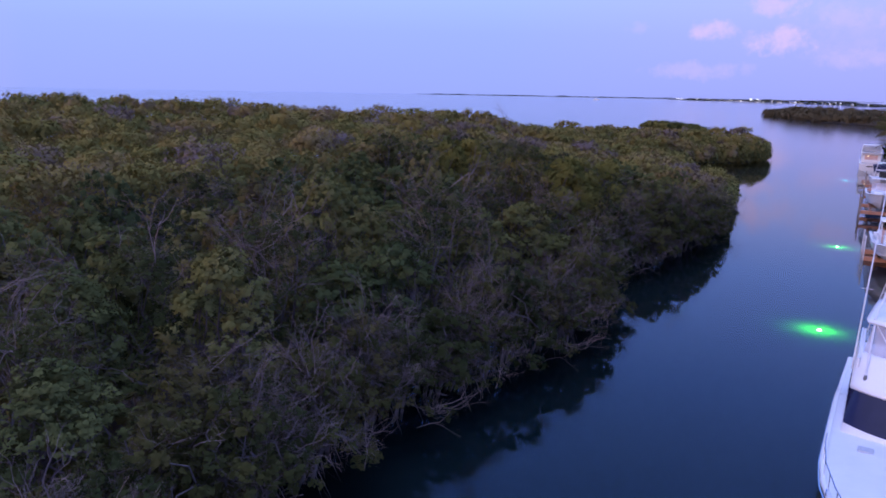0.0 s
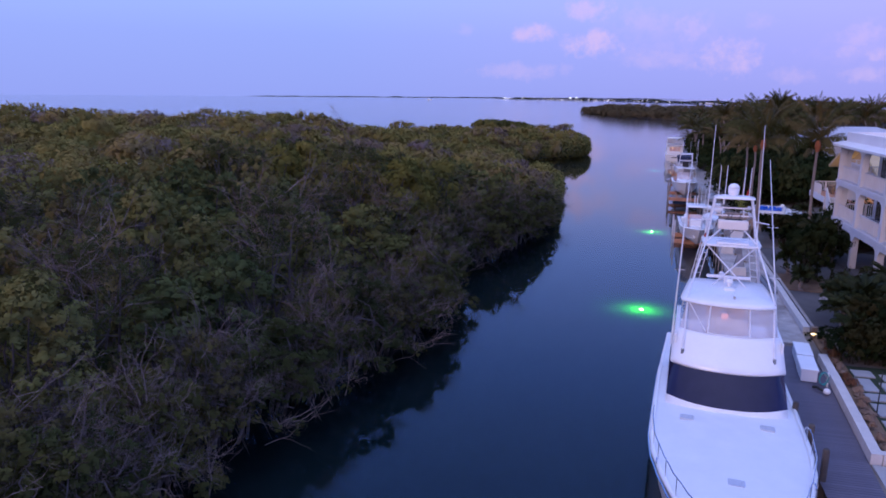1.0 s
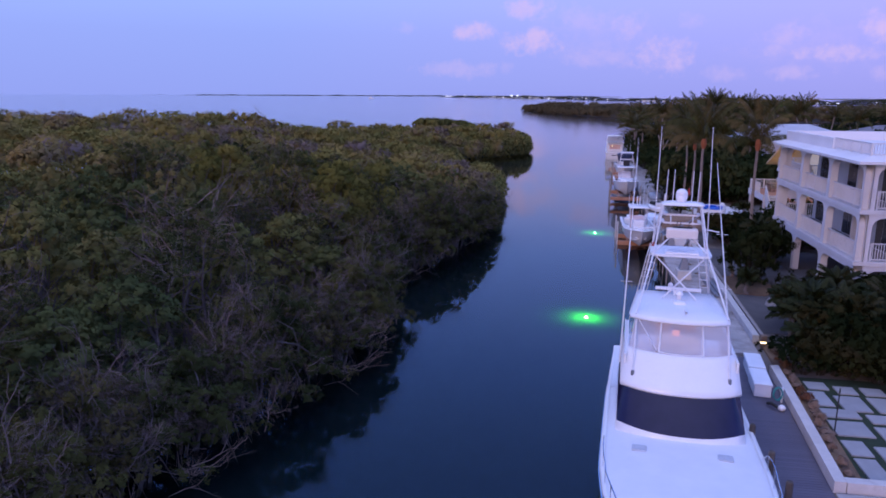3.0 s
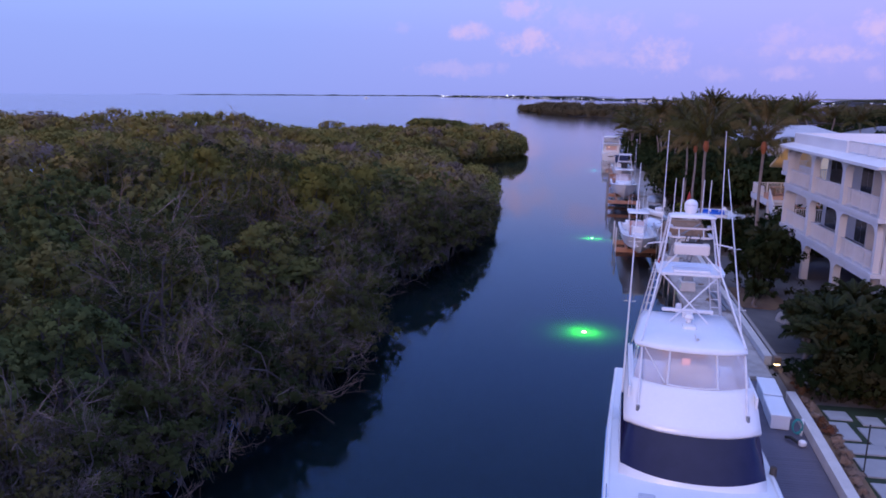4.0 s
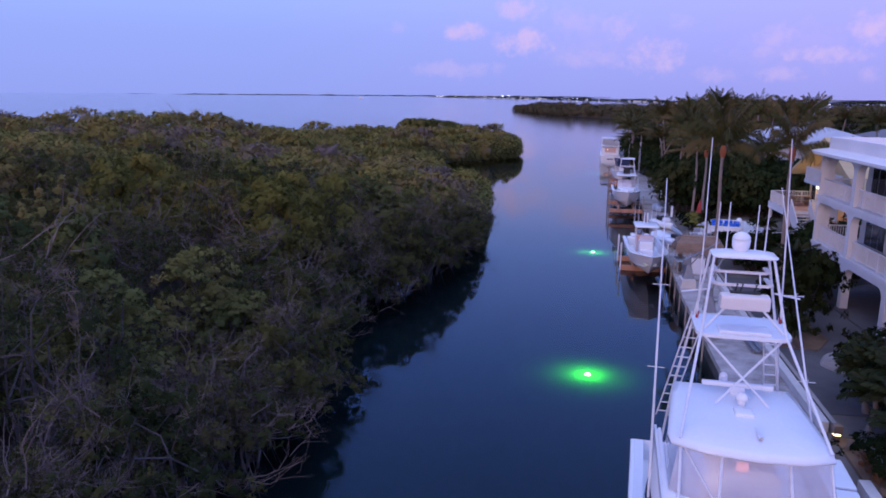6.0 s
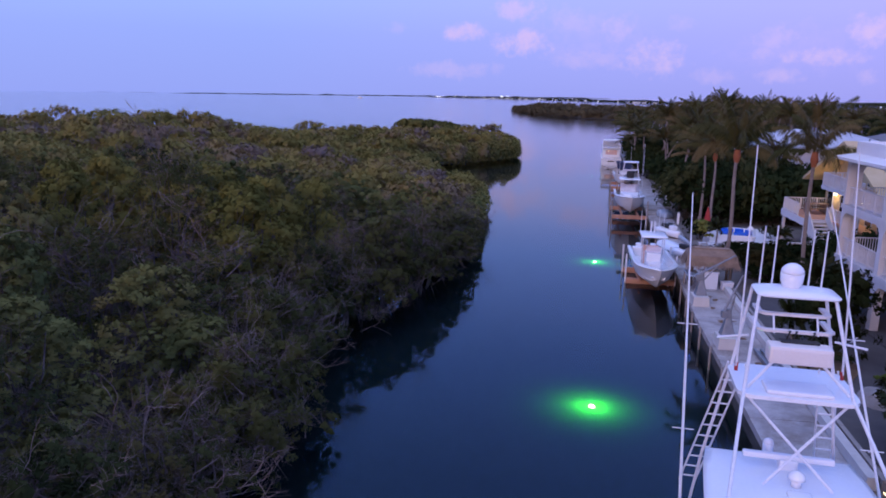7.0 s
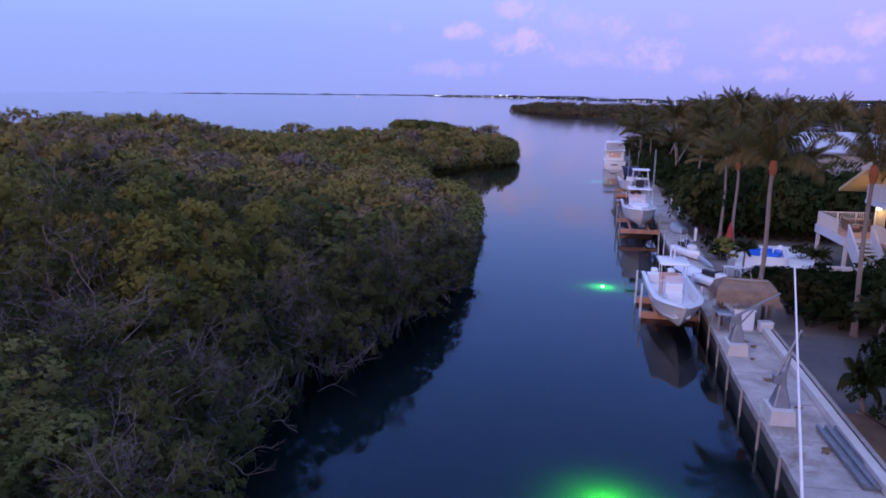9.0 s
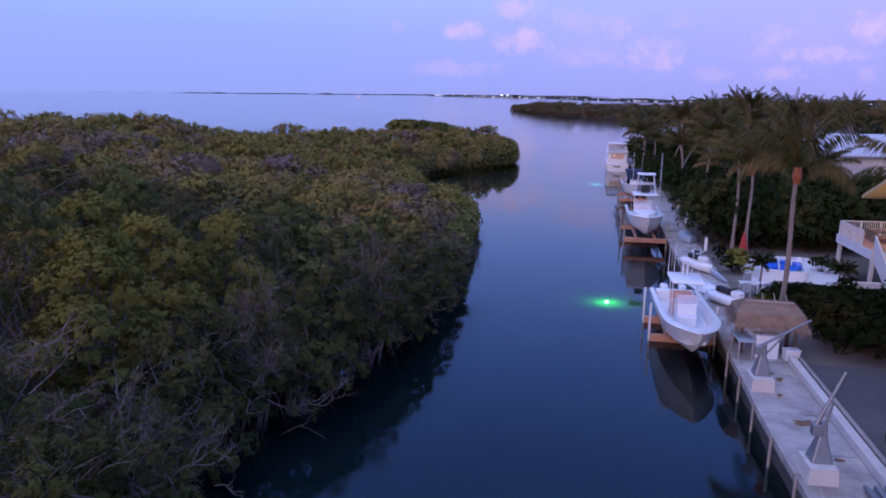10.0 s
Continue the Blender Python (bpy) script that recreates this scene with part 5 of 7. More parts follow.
    for k in range(6):
        bm = bmesh.new()
        box(bm, (9.85 + k * 1.36, 23.35, 1.07), (1.35, 0.34, 0.45), bevel=0.012)
        part("block", bm, M_WALLCON, wall)
    bm = bmesh.new()
    slab(bm, [(8.5, 14), (20, 14), (20, 23.1), (8.85, 23.1)], 0.85, 0.97)
    tagged(part("terrace", bm, M_PAVER, None), "pale concrete terrace beyond the garden wall", "terrace", "", "structure")
    # planting bed
    bm = bmesh.new()
    slab(bm, strip(23.6, 36.0, lambda v: inner(v) + 0.34, lambda v: inner(v) + 1.0, 2), 0.85, 1.04)
    tagged(part("planting_bed", bm, M_MULCH, None), "rusty brown mulch bed behind the garden wall", "flower bed", "", "structure")
    # lawn with stepping slabs
    bm = bmesh.new()
    slab(bm, [(inner(23.6) + 1.0, 23.55), (22, 23.55), (22, 32.3), (inner(32.3) + 1.0, 32.3)], 0.85, 0.965)
    lawn = tagged(part("lawn", bm, M_GRASS, None), "dark grass lawn between pale stepping slabs", "lawn", "", "structure")
    me = None
    rows = [(31.02, 31.75, 10.57, (0.78, 0.74, 0.80)), (29.42, 30.78, 10.40, (0.64, 0.95, 0.85)), (28.45, 29.17, 10.34, (1.26, 0.90, 0.9)), (26.98, 28.15, 10.27, (1.22, 0.66, 0.9)), (25.55, 26.60, 10.18, (0.70, 0.90, 0.8)), (24.0, 25.35, 10.15, (0.66, 0.9, 0.9))]
    for y0, y1, x, widths in rows:
        for col, w in enumerate(widths):
            if me is None:
                bm = bmesh.new()
                box(bm, (0, 0, 0), (1, 1, 0.06), bevel=0.008)
                me = part("paving_slab", bm, M_PAVER, lawn)
                ob = me
            else:
                ob = new("paving_slab", me.data)
                ob.parent = lawn
            slip = -0.32 if col else 0.0
            ob.matrix_basis = Matrix.Translation((x + w / 2, (y0 + y1) / 2 + slip, 0.985)) @ Matrix.Diagonal((w, y1 - y0, 1, 1))
            x += w + 0.24
    # iron post in the lawn
    pole = thing("iron_pole", pose(10.18, 27.1, 0.97), "thin dark iron pole in the garden", "pole")
    bm = bmesh.new()
    tube(bm, [(0, 0, 0), (0, 0, 1.7)], 0.022, 6)
    part("pole", bm, M_RUBBER, pole)
    bm = bmesh.new()
    tube(bm, [(0, 0, 0), (0, 0, 0.03)], 0.12, 10)
    part("foot", bm, M_RUBBER, pole)
    # dock boxes
    first = None
    for x, y in ((8.85, 32.55), (8.62, 30.72)):
        if first is None:
            first = thing("dock_box", pose(x, y, 0.95, 0, 0, -6), "white fibreglass dock box on the plank deck", "box", "dock boxes")
            bm = bmesh.new()
            box(bm, (0, 0, 0.24), (0.62, 1.62, 0.46), bevel=0.04)
            part("body", bm, M_GEL, first)
            bm = bmesh.new()
            box(bm, (0, 0, 0.52), (0.68, 1.70, 0.10), bevel=0.035)
            part("lid", bm, M_DECKWHITE, first)
        else:
            copy_thing(first, pose(x, y, 0.95, 0, 0, -6))
    hose = thing("garden_hose", pose(8.98, 29.55, 0.95), "coiled teal hose hanging by the garden wall", "hose")
    bm = bmesh.new()
    tube(bm, [(0.16 * math.cos(a * 0.5) * (1 + 0.03 * math.sin(a)), 0.10 * math.sin(a * 1.7) * 0.6, 0.35 + 0.26 * math.sin(a * 0.5)) for a in range(64)], 0.022, 5)
    part("coil", bm, M_TEAL, hose)
    bm = bmesh.new()
    box(bm, (0.16, 0.05, 0.3), (0.06, 0.12, 0.62), bevel=0.01)
    part("stand", bm, M_GEL, hose)
    buoy = thing("fender", pose(8.92, 28.75, 1.07, 0, 0, 20), "small white and black fender on the deck", "fender")
    bm = bmesh.new()
    dome(bm, (0, 0, 0), 0.14, 0.13, 12, 5)
    dome(bm, (0, 0, -0.001), 0.14, -0.12, 12, 5)
    part("ball", bm, M_GEL, buoy, smooth=True)
    bm = bmesh.new()
    tube(bm, [(-0.1, 0.1, 0), (-0.16, 0.4, 0.04), (-0.18, 0.6, -0.05)], 0.06, 8)
    part("rope", bm, M_RUBBER, buoy)
    # lit bollard by the shrubs
    post = thing("bollard_light", pose(10.05, 35.75, 0.92), "wooden garden bollard with a yellow lamp", "garden light")
    bm = bmesh.new()
    box(bm, (0, 0, 0.50), (0.28, 0.28, 0.30), bevel=0.02)
    part("head", bm, M_TEAK, post)
    bm = bmesh.new()
    box(bm, (0, 0, 0.31), (0.20, 0.20, 0.05), bevel=0.01)
    part("lamp", bm, M_WARMLAMP, post)
    bm = bmesh.new()
    box(bm, (0, 0, 0.13), (0.20, 0.20, 0.28), bevel=0.01)
    part("shaft", bm, M_TEAK, post)
    # gravel yard
    bm = bmesh.new()
    slab(bm, strip(38, 58.2, lambda v: inner(v) + 0.60, lambda v: 17.5, 4), 0.85, 0.945)
    tagged(part("gravel_yard", bm, M_GRAVEL, None), "pale grey gravel yard behind the dock", "ground", "", "structure")
    bm = bmesh.new()
    slab(bm, [(10.75, 45.2), (12.6, 44.9), (13.6, 46.5), (13.4, 49.0), (10.95, 49.4)], 0.85, 0.985)
    tagged(part("mulch_patch", bm, M_MULCH, None), "rusty mulch patch round a small tree", "flower bed", "", "structure")


def boulder(x, y, s):
    stone = thing("boulder", pose(x, y, 0.93, 0, 0, 25), "large grey limestone boulder in the garden", "boulder")
    bm = bmesh.new()
    dome(bm, (0, 0, -0.05), s, 0.75 * s, 14, 7)
    for v in bm.verts:
        v.co += Vector((1.0, 0.7, 0.5)) * 0.25 * s * noise.noise(v.co * 1.6 / s)
    part("stone", bm, M_PILE, stone)


dock()
boulder(12.9, 43.0, 0.85)


def davit(x, y, turn, reach, rise, label):
    """Boat crane on a concrete block."""
    crane = thing("boat_davit", pose(x, y, 1.05, 0, 0, 0), label, "boat davit", "davits on the dock")
    bm = bmesh.new()
    loft(bm, [[(-0.44, -0.58, 0), (0.44, -0.58, 0), (0.44, 0.58, 0), (-0.44, 0.58, 0)], [(-0.40, -0.54, 0.52), (0.40, -0.54, 0.52), (0.40, 0.54, 0.52), (-0.40, 0.54, 0.52)]], closed=True, cap=True)
    part("base_block", bm, M_WALLCON, crane, "pale concrete base block")
    bm = bmesh.new()
    loft(bm, [[(px, py, z) for px, py in rounded(0.05, 0.1, w, w, 0.05, 3)] for w, z in ((0.64, 0.52), (0.60, 0.56), (0.26, 1.30), (0.20, 1.75))], closed=True, cap=True)
    part("pedestal", bm, M_GALV, crane)
    c, s = math.cos(radians(turn)), math.sin(radians(turn))
    tip = (0.05 + reach * c, 0.1 + reach * s, 1.72 + rise)
    bm = bmesh.new()
    tube(bm, [(0.05 - 0.3 * c, 0.1 - 0.3 * s, 1.72 - 0.12 * rise), tip], [0.060, 0.045], 6)
    part("boom", bm, M_GALV, crane)
    bm = bmesh.new()
    tube(bm, [(0.05, 0.1, 1.2), (0.05 + reach * 0.45 * c, 0.1 + reach * 0.45 * s, 1.70 + rise * 0.45)], 0.04, 6)
    part("strut", bm, M_GALV, crane)
    bm = bmesh.new()
    box(bm, (0.05 - 0.22 * c, 0.1 - 0.22 * s, 1.52), (0.26, 0.26, 0.34), bevel=0.03)
    part("winch", bm, M_GALV, crane, "grey winch housing")
    bm = bmesh.new()
    tube(bm, [tip, (tip[0], tip[1], tip[2] - 0.35)], 0.012, 5)
    part("cable", bm, M_RUBBER, crane)


davit(8.40, 48.2, 15, 0.50, 1.6, "grey steel boat davit with its boom raised")
davit(8.55, 55.0, 12, 1.8, 1.0, "grey steel boat davit with its boom swung over the dock")


def dock_stains():
    rng = random.Random(8)
    # thin raised blots stand in for rust stains on the slabs
    for x, y, s in ((9.3, 51.9, 0.55), (9.6, 55.9, 0.28), (9.35, 56.5, 0.3), (9.1, 54.2, 0.2), (9.45, 49.3, 0.22), (9.25, 46.0, 0.3)):
        blot = thing("wet_tarp", pose(x, y, 1.06, 0, 0, rng.uniform(0, 90)), "flat brown rust stain on the dock", "debris", "debris on the dock")
        bm = bmesh.new()
        n = 15
        rough = [s * rng.uniform(0.45, 1.25) for _ in range(n)]
        ring = [(r * math.cos(6.28 * k / n) * 0.9, r * math.sin(6.28 * k / n) * 0.5) for k, r in enumerate(rough)]
        loft(bm, [[(a, b, 0) for a, b in ring], [(a * 0.9, b * 0.9, 0.02) for a, b in ring], [(a * 0.4, b * 0.4, 0.02 + 0.05 * rng.random()) for a, b in ring]], closed=True, cap=True)
        part("tarp", bm, M_MULCH, blot)


dock_stains()


def tiki_hut():
    hut = thing("tiki_hut", pose(9.95, 59.5, 1.0, 0, 0, -6), "thatched tiki hut with dark posts on the dock", "hut")
    for x in (-1.1, 1.1):
        for y in (-0.75, 0.75):
            bm = bmesh.new()
            tube(bm, [(x, y, 0), (x, y, 1.9)], 0.09, 8)
            part("post", bm, M_TIMBER, hut)
    rng = np.random.default_rng(3)
    # thatch body and shaggy straw
    bm = bmesh.new()
    base = [(-1.5, -1.2), (1.5, -1.2), (1.5, 1.2), (-1.5, 1.2)]
    ridge = [(-0.95, -0.12), (0.95, -0.12), (0.95, 0.12), (-0.95, 0.12)]
    loft(bm, [[(x * 0.95, y * 0.9, 1.50) for x, y in base], [(x, y, 1.45) for x, y in base], [(x * 0.93, y * 0.80, 1.98) for x, y in base], [(x * 1.1, y, 2.36) for x, y in ridge]], closed=True, cap=True)
    roof = part("thatch_roof", bm, M_THATCH, hut)
    n = 5200
    u = rng.uniform(-1, 1, n)
    v = rng.uniform(0, 1, n)
    side = rng.integers(0, 4, n)
    px = np.where(side < 2, u * (1.55 - 0.6 * v), np.where(side == 2, 1, -1) * (1.55 - 0.6 * v))
    py = np.where(side == 0, -1, 1) * (1.23 - 1.08 * v)
    py = np.where(side < 2, py, u * (1.23 - 1.08 * v))
    pz = 1.45 + 0.93 * v ** 0.8
    c = np.stack([px, py, pz], 1)
    w = np.stack([np.where(side < 2, 0, np.sign(px)), np.where(side < 2, np.sign(py), 0), np.full(n, 0.6)], 1)
    down = np.stack([w[:, 0] * 0.5, w[:, 1] * 0.5, np.full(n, -0.8)], 1) + rng.normal(0, 0.18, (n, 3))
    across = np.stack([-w[:, 1], w[:, 0], np.zeros(n)], 1)
    ln = rng.uniform(0.18, 0.42, n)[:, None]
    wd = 0.016
    vv = np.stack([c + w * 0.03 - across * wd, c + w * 0.03 + across * wd, c + w * 0.05 + down * ln + across * wd * 0.4, c + w * 0.05 + down * ln - across * wd * 0.4], 1).reshape(-1, 3)
    mesh_part("straw", vv, np.arange(4 * n).reshape(-1, 4), M_THATCH, roof)
    for x in (-0.75, -0.25, 0.25, 0.75):
        bm = bmesh.new()
        tube(bm, [(x, -0.2, 2.30), (x - 0.06, 0.1, 2.68)], 0.022, 5)
        part("ridge_stick", bm, M_PILE, roof)
    bm = bmesh.new()
    tube(bm, [(-1.0, -0.22, 2.36), (1.0, -0.22, 2.36)], 0.035, 6)
    part("ridge_pole", bm, M_PILE, roof)
    fridge = thing("bar_cabinet", pose(9.75, 58.55, 1.05, 0, 0, -6), "white cabinet under the tiki hut", "cabinet")
    bm = bmesh.new()
    box(bm, (0, 0, 0.5), (0.95, 0.6, 1.0), bevel=0.03)
    part("body", bm, M_GEL, fridge)
    bm = bmesh.new()
    box(bm, (0, 0, 1.03), (1.05, 0.7, 0.06), bevel=0.02)
    part("top", bm, M_DECKWHITE, fridge)
    cool = thing("cool_box", pose(10.75, 58.3, 1.05, 0, 0, 8), "pale cool box beside the cabinet", "cool box")
    bm = bmesh.new()
    box(bm, (0, 0, 0.22), (0.62, 0.45, 0.44), bevel=0.04)
    part("body", bm, M_DECKWHITE, cool)
    bm = bmesh.new()
    box(bm, (0, 0, 0.47), (0.66, 0.49, 0.07), bevel=0.025)
    part("lid", bm, M_GEL, cool)
    bench = thing("cleaning_table", pose(8.75, 58.6, 1.05, 0, 0, 0), "pale blue fish cleaning table at the dock edge", "table")
    bm = bmesh.new()
    box(bm, (0, 0, 0.86), (0.7, 1.5, 0.07), bevel=0.02)
    part("tabletop", bm, M_DOCKGREY, bench)
    for x in (-0.28, 0.28):
        for y in (-0.65, 0.65):
            bm = bmesh.new()
            box(bm, (x, y, 0.41), (0.07, 0.07, 0.82))
            part("leg", bm, M_PILE, bench)


tiki_hut()


# ---- smaller boats ----
def small_hull(root, length, beam, deck, keel, mat=None, floor_z=0.55, label="", blunt=2.3):
    """Open hull, bow towards -y, middle at the origin; returns half beam at y."""
    half_l = length / 2

    def half(y):
        f = (y + half_l) / length
        return beam / 2 * (1 - (1 - min(1.0, f / 0.42)) ** blunt) * (1 - 0.06 * max(0, f - 0.5))

    bm, sec = bmesh.new(), []
    n = 22
    for k in range(n + 1):
        f = (k / n) ** 1.35
        y = -half_l + length * f
        b = max(half(y), 0.02)
        sheer = deck + 0.42 * (1 - f) ** 2
        bot = keel + (sheer - keel - 0.12) * max(0, 1 - f / 0.27) ** 1.5
        full = min(1, f / 0.5) ** 0.8
        cap = 0.20 + 0.42 * max(0, 1 - f / 0.4)
        well = max(floor_z, bot + 0.1)
        row = [(0, bot), (b * (0.30 + 0.52 * full), bot + (sheer - bot) * 0.34), (b * (0.55 + 0.39 * full), bot + (sheer - bot) * 0.62), (b * (0.88 + 0.10 * full), sheer - 0.10), (b + 0.03, sheer - 0.03), (b, sheer + 0.02),
               (max(b - cap, 0.01), sheer + 0.02), (max(b - cap - 0.03, 0.01), min(well, sheer)), (0, min(well, sheer))]
        sec.append([(-x, y, z) for x, z in row[::-1]] + [(x, y, z) for x, z in row[1:]])
    loft(bm, sec)
    bm.faces.new([bm.verts.new(p) for p in sec[-1]])
    part("hull", bm, mat or M_GEL, root, label, smooth=False)
    return half


def outboard(root, x, y, z):
    bm = bmesh.new()
    box(bm, (x, y + 0.25, z + 0.35), (0.42, 0.62, 0.55), bevel=0.12)
    box(bm, (x, y + 0.30, z - 0.25), (0.20, 0.34, 0.75), bevel=0.05)
    box(bm, (x, y + 0.30, z - 0.80), (0.10, 0.5, 0.5), bevel=0.03)
    part("outboard_motor", bm, M_GEL, root, "white outboard motor")


def t_top(root, y, z0, z1, wide, long, mat):
    for sx in (-1, 1):
        for dy in (-0.35, 0.45):
            bm = bmesh.new()
            tube(bm, [(sx * wide * 0.38, y + dy, z0), (sx * wide * 0.42, y + dy * 1.3, z1)], 0.028, 6)
            part("top_post", bm, M_ALU, root)
    bm = bmesh.new()
    out = rounded(0, y, wide, long, 0.18)
    loft(bm, [[(a, b, z1) for a, b in out], [(a * 1.02, b, z1 + 0.05) for a, b in out], [(a * 0.85, y + (b - y) * 0.85, z1 + 0.10) for a, b in out]], closed=True, cap=True)
    part("t_top", bm, mat, root, smooth=True)


def rods(root, spots, z, h):
    for x, y in spots:
        bm = bmesh.new()
        tube(bm, [(x, y, z), (x + 0.03, y + 0.12, z + h)], [0.02, 0.010], 5)
        part("fishing_rod", bm, M_ALU, root)


def boat_lift(x, y, turn, half_w, ys, top, z, mat, pile=None):
    """Cradle beams between piles, under a boat."""
    lift = thing("boat_lift", pose(x, y, 0, 0, 0, turn), "timber boat lift with pale piles standing in the canal", "boat lift", "boat lifts along the dock")
    for yy in ys:
        bm = bmesh.new()
        box(bm, (0, yy, z), (half_w * 2, 0.36, 0.34), bevel=0.02)
        part("cradle_beam", bm, mat, lift)
        for sx in (-1, 1):
            bm = bmesh.new()
            tube(bm, [(sx * (half_w + 0.06), yy, -1.05), (sx * (half_w + 0.06), yy, top)], 0.06, 8)
            part("pile", bm, pile or M_PILE, lift)
    for sx in (-1, 1):
        bm = bmesh.new()
        box(bm, (sx * 0.75, (ys[0] + ys[-1]) / 2, z + 0.24), (0.16, ys[-1] - ys[0] + 1.4, 0.22), bevel=0.02)
        part("bunk", bm, mat, lift)
    return lift


def centre_console():
    boat = thing("centre_console_boat", pose(7.0, 62.4, 0.36, 0, 0, -1.5), "white centre console fishing boat with a hard top on a lift", "boat")
    small_hull(boat, 9.0, 2.65, 1.35, 0.10, floor_z=0.80, blunt=3.0)
    bm = bmesh.new()
    box(bm, (0, 0.35, 1.30), (0.92, 1.15, 1.15), bevel=0.08)
    part("console", bm, M_GEL, boat, "white steering console")
    bm = bmesh.new()
    box(bm, (0, 0.05, 2.02), (0.95, 0.08, 0.52), bevel=0.02)
    part("windscreen", bm, M_VINYL, boat)
    bm = bmesh.new()
    box(bm, (0, -0.42, 1.05), (0.86, 0.45, 0.62), bevel=0.08)
    part("front_seat", bm, M_DECKWHITE, boat)
    bm = bmesh.new()
    box(bm, (0, 1.75, 1.15), (1.15, 0.5, 0.75), bevel=0.07)
    box(bm, (0, 1.98, 1.72), (1.10, 0.14, 0.5), bevel=0.05)
    part("leaning_post", bm, M_PEACH, boat, "peach padded leaning post")
    bm = bmesh.new()
    box(bm, (0, 4.1, 1.05), (2.0, 0.5, 0.7), bevel=0.06)
    part("stern_bench", bm, M_GEL, boat)
    for sx in (-1, 1):
        bm = bmesh.new()
        tube(bm, [(sx * 0.25, -3.55, 1.06), (sx * 0.75, -2.4, 1.06), (sx * 0.92, -1.2, 1.02)], 0.13, 8)
        part("bow_cushion", bm, M_GEL, boat)
    t_top(boat, 0.75, 1.0, 2.92, 1.66, 2.2, M_GEL)
    rods(boat, ((-0.75, 1.8), (-0.45, 1.9), (0.45, 1.9), (0.75, 1.8)), 2.95, 1.5)
    for x in (-0.12, 0.1):
        bm = bmesh.new()
        tube(bm, [(x, 1.2, 2.95), (x, 1.25, 3.75)], 0.05, 8)
        part("rod_bundle", bm, M_ALU, boat)
    for x in (-0.5, 0.5):
        outboard(boat, x, 4.55, 0.9)
    boat_lift(6.95, 62.4, -1.5, 1.55, (0.4, 3.4), 2.0, 0.18, M_LIT_ORANGE, M_ALU)


centre_console()


def walkaround():
    boat = thing("fishing_boat", pose(8.05, 88.2, 1.05, 0, 0, -2.5), "white fishing boat with a raised tower top on a lift", "boat")
    small_hull(boat, 9.4, 2.9, 1.45, 0.05, floor_z=0.9)
    bm = bmesh.new()
    out0 = [(0, -3.0), (0.75, -2.0), (1.0, -0.6), (1.0, 0.6), (-1.0, 0.6), (-1.0, -0.6), (-0.75, -2.0)]
    loft(bm, [[(x, y, 1.2) for x, y in out0], [(x * 0.9, y * 0.9, 1.75) for x, y in out0], [(x * 0.8, y * 0.8, 1.82) for x, y in out0]], closed=True, cap=True)
    part("cabin_trunk", bm, M_GEL, boat)
    bm = bmesh.new()
    loft(bm, [[(-0.95, 0.25, 1.75), (-0.5, -0.5, 1.75), (0.5, -0.5, 1.75), (0.95, 0.25, 1.75)], [(-0.9, 0.4, 2.6), (-0.48, -0.1, 2.6), (0.48, -0.1, 2.6), (0.9, 0.4, 2.6)]])
    part("windshield", bm, M_VINYL, boat)
    t_top(boat, 0.95, 1.2, 3.0, 2.1, 2.3, M_GEL)
    for sx in (-1, 1):
        for dy in (0.3, 1.6):
            bm = bmesh.new()
            tube(bm, [(sx * 0.85, dy, 3.05), (sx * 0.6, 0.6 + dy * 0.4, 4.7)], 0.03, 6)
            part("tower_leg", bm, M_ALU, boat)
    for z, w in ((3.9, 1.3),):
        bm = bmesh.new()
        tube(bm, [(-w / 2, 0.5, z), (w / 2, 0.5, z), (w / 2, 1.4, z), (-w / 2, 1.4, z), (-w / 2, 0.5, z)], 0.04, 6)
        part("tower_rail", bm, M_ALU, boat)
    bm = bmesh.new()
    slab(bm, rounded(0, 0.95, 1.5, 1.4, 0.2), 4.68, 4.76)
    part("tower_top", bm, M_GEL, boat)
    bm = bmesh.new()
    box(bm, (0, 1.0, 3.45), (0.7, 0.6, 0.6), bevel=0.08)
    part("upper_station", bm, M_RUBBER, boat, "dark upper helm station")
    bm = bmesh.new()
    box(bm, (0, 1.9, 1.6), (1.2, 0.6, 0.8), bevel=0.08)
    part("seat", bm, M_GEL, boat)
    rods(boat, ((-1.1, 1.2), (1.15, 1.0), (1.3, 1.6)), 1.5, 5.0)
    outboard(boat, -0.4, 4.7, 0.9)
    outboard(boat, 0.4, 4.7, 0.9)
    boat_lift(7.95, 88.2, -2.5, 1.62, (-3.0, 2.6), 2.4, 0.78, M_LIT_ORANGE)


walkaround()


def covered_boat():
    boat = thing("covered_boat", pose(9.75, 112.5, 0.7, 0, 0, -3), "white open boat under a navy canvas top", "boat")
    small_hull(boat, 8.0, 2.7, 1.35, 0.0, floor_z=0.7)
    bm = bmesh.new()
    box(bm, (0, 0.3, 1.25), (0.9, 1.0, 1.1), bevel=0.08)
    part("console", bm, M_GEL, boat)
    t_top(boat, 0.5, 1.0, 2.9, 2.1, 2.4, M_NAVY)
    bm = bmesh.new()
    loft(bm, [[(-0.85, -0.75, 2.05), (0.85, -0.75, 2.05)], [(-1.0, -0.6, 2.88), (1.0, -0.6, 2.88)]])
    part("canvas_front", bm, M_NAVY, boat, "navy canvas curtain")
    rods(boat, ((-0.9, 1.4), (0.9, 1.4)), 1.5, 3.5)
    outboard(boat, 0, 4.0, 0.8)
    boat_lift(9.75, 112.5, -3, 1.6, (-2.4, 2.4), 2.6, 0.5, M_LIT_ORANGE)


covered_boat()


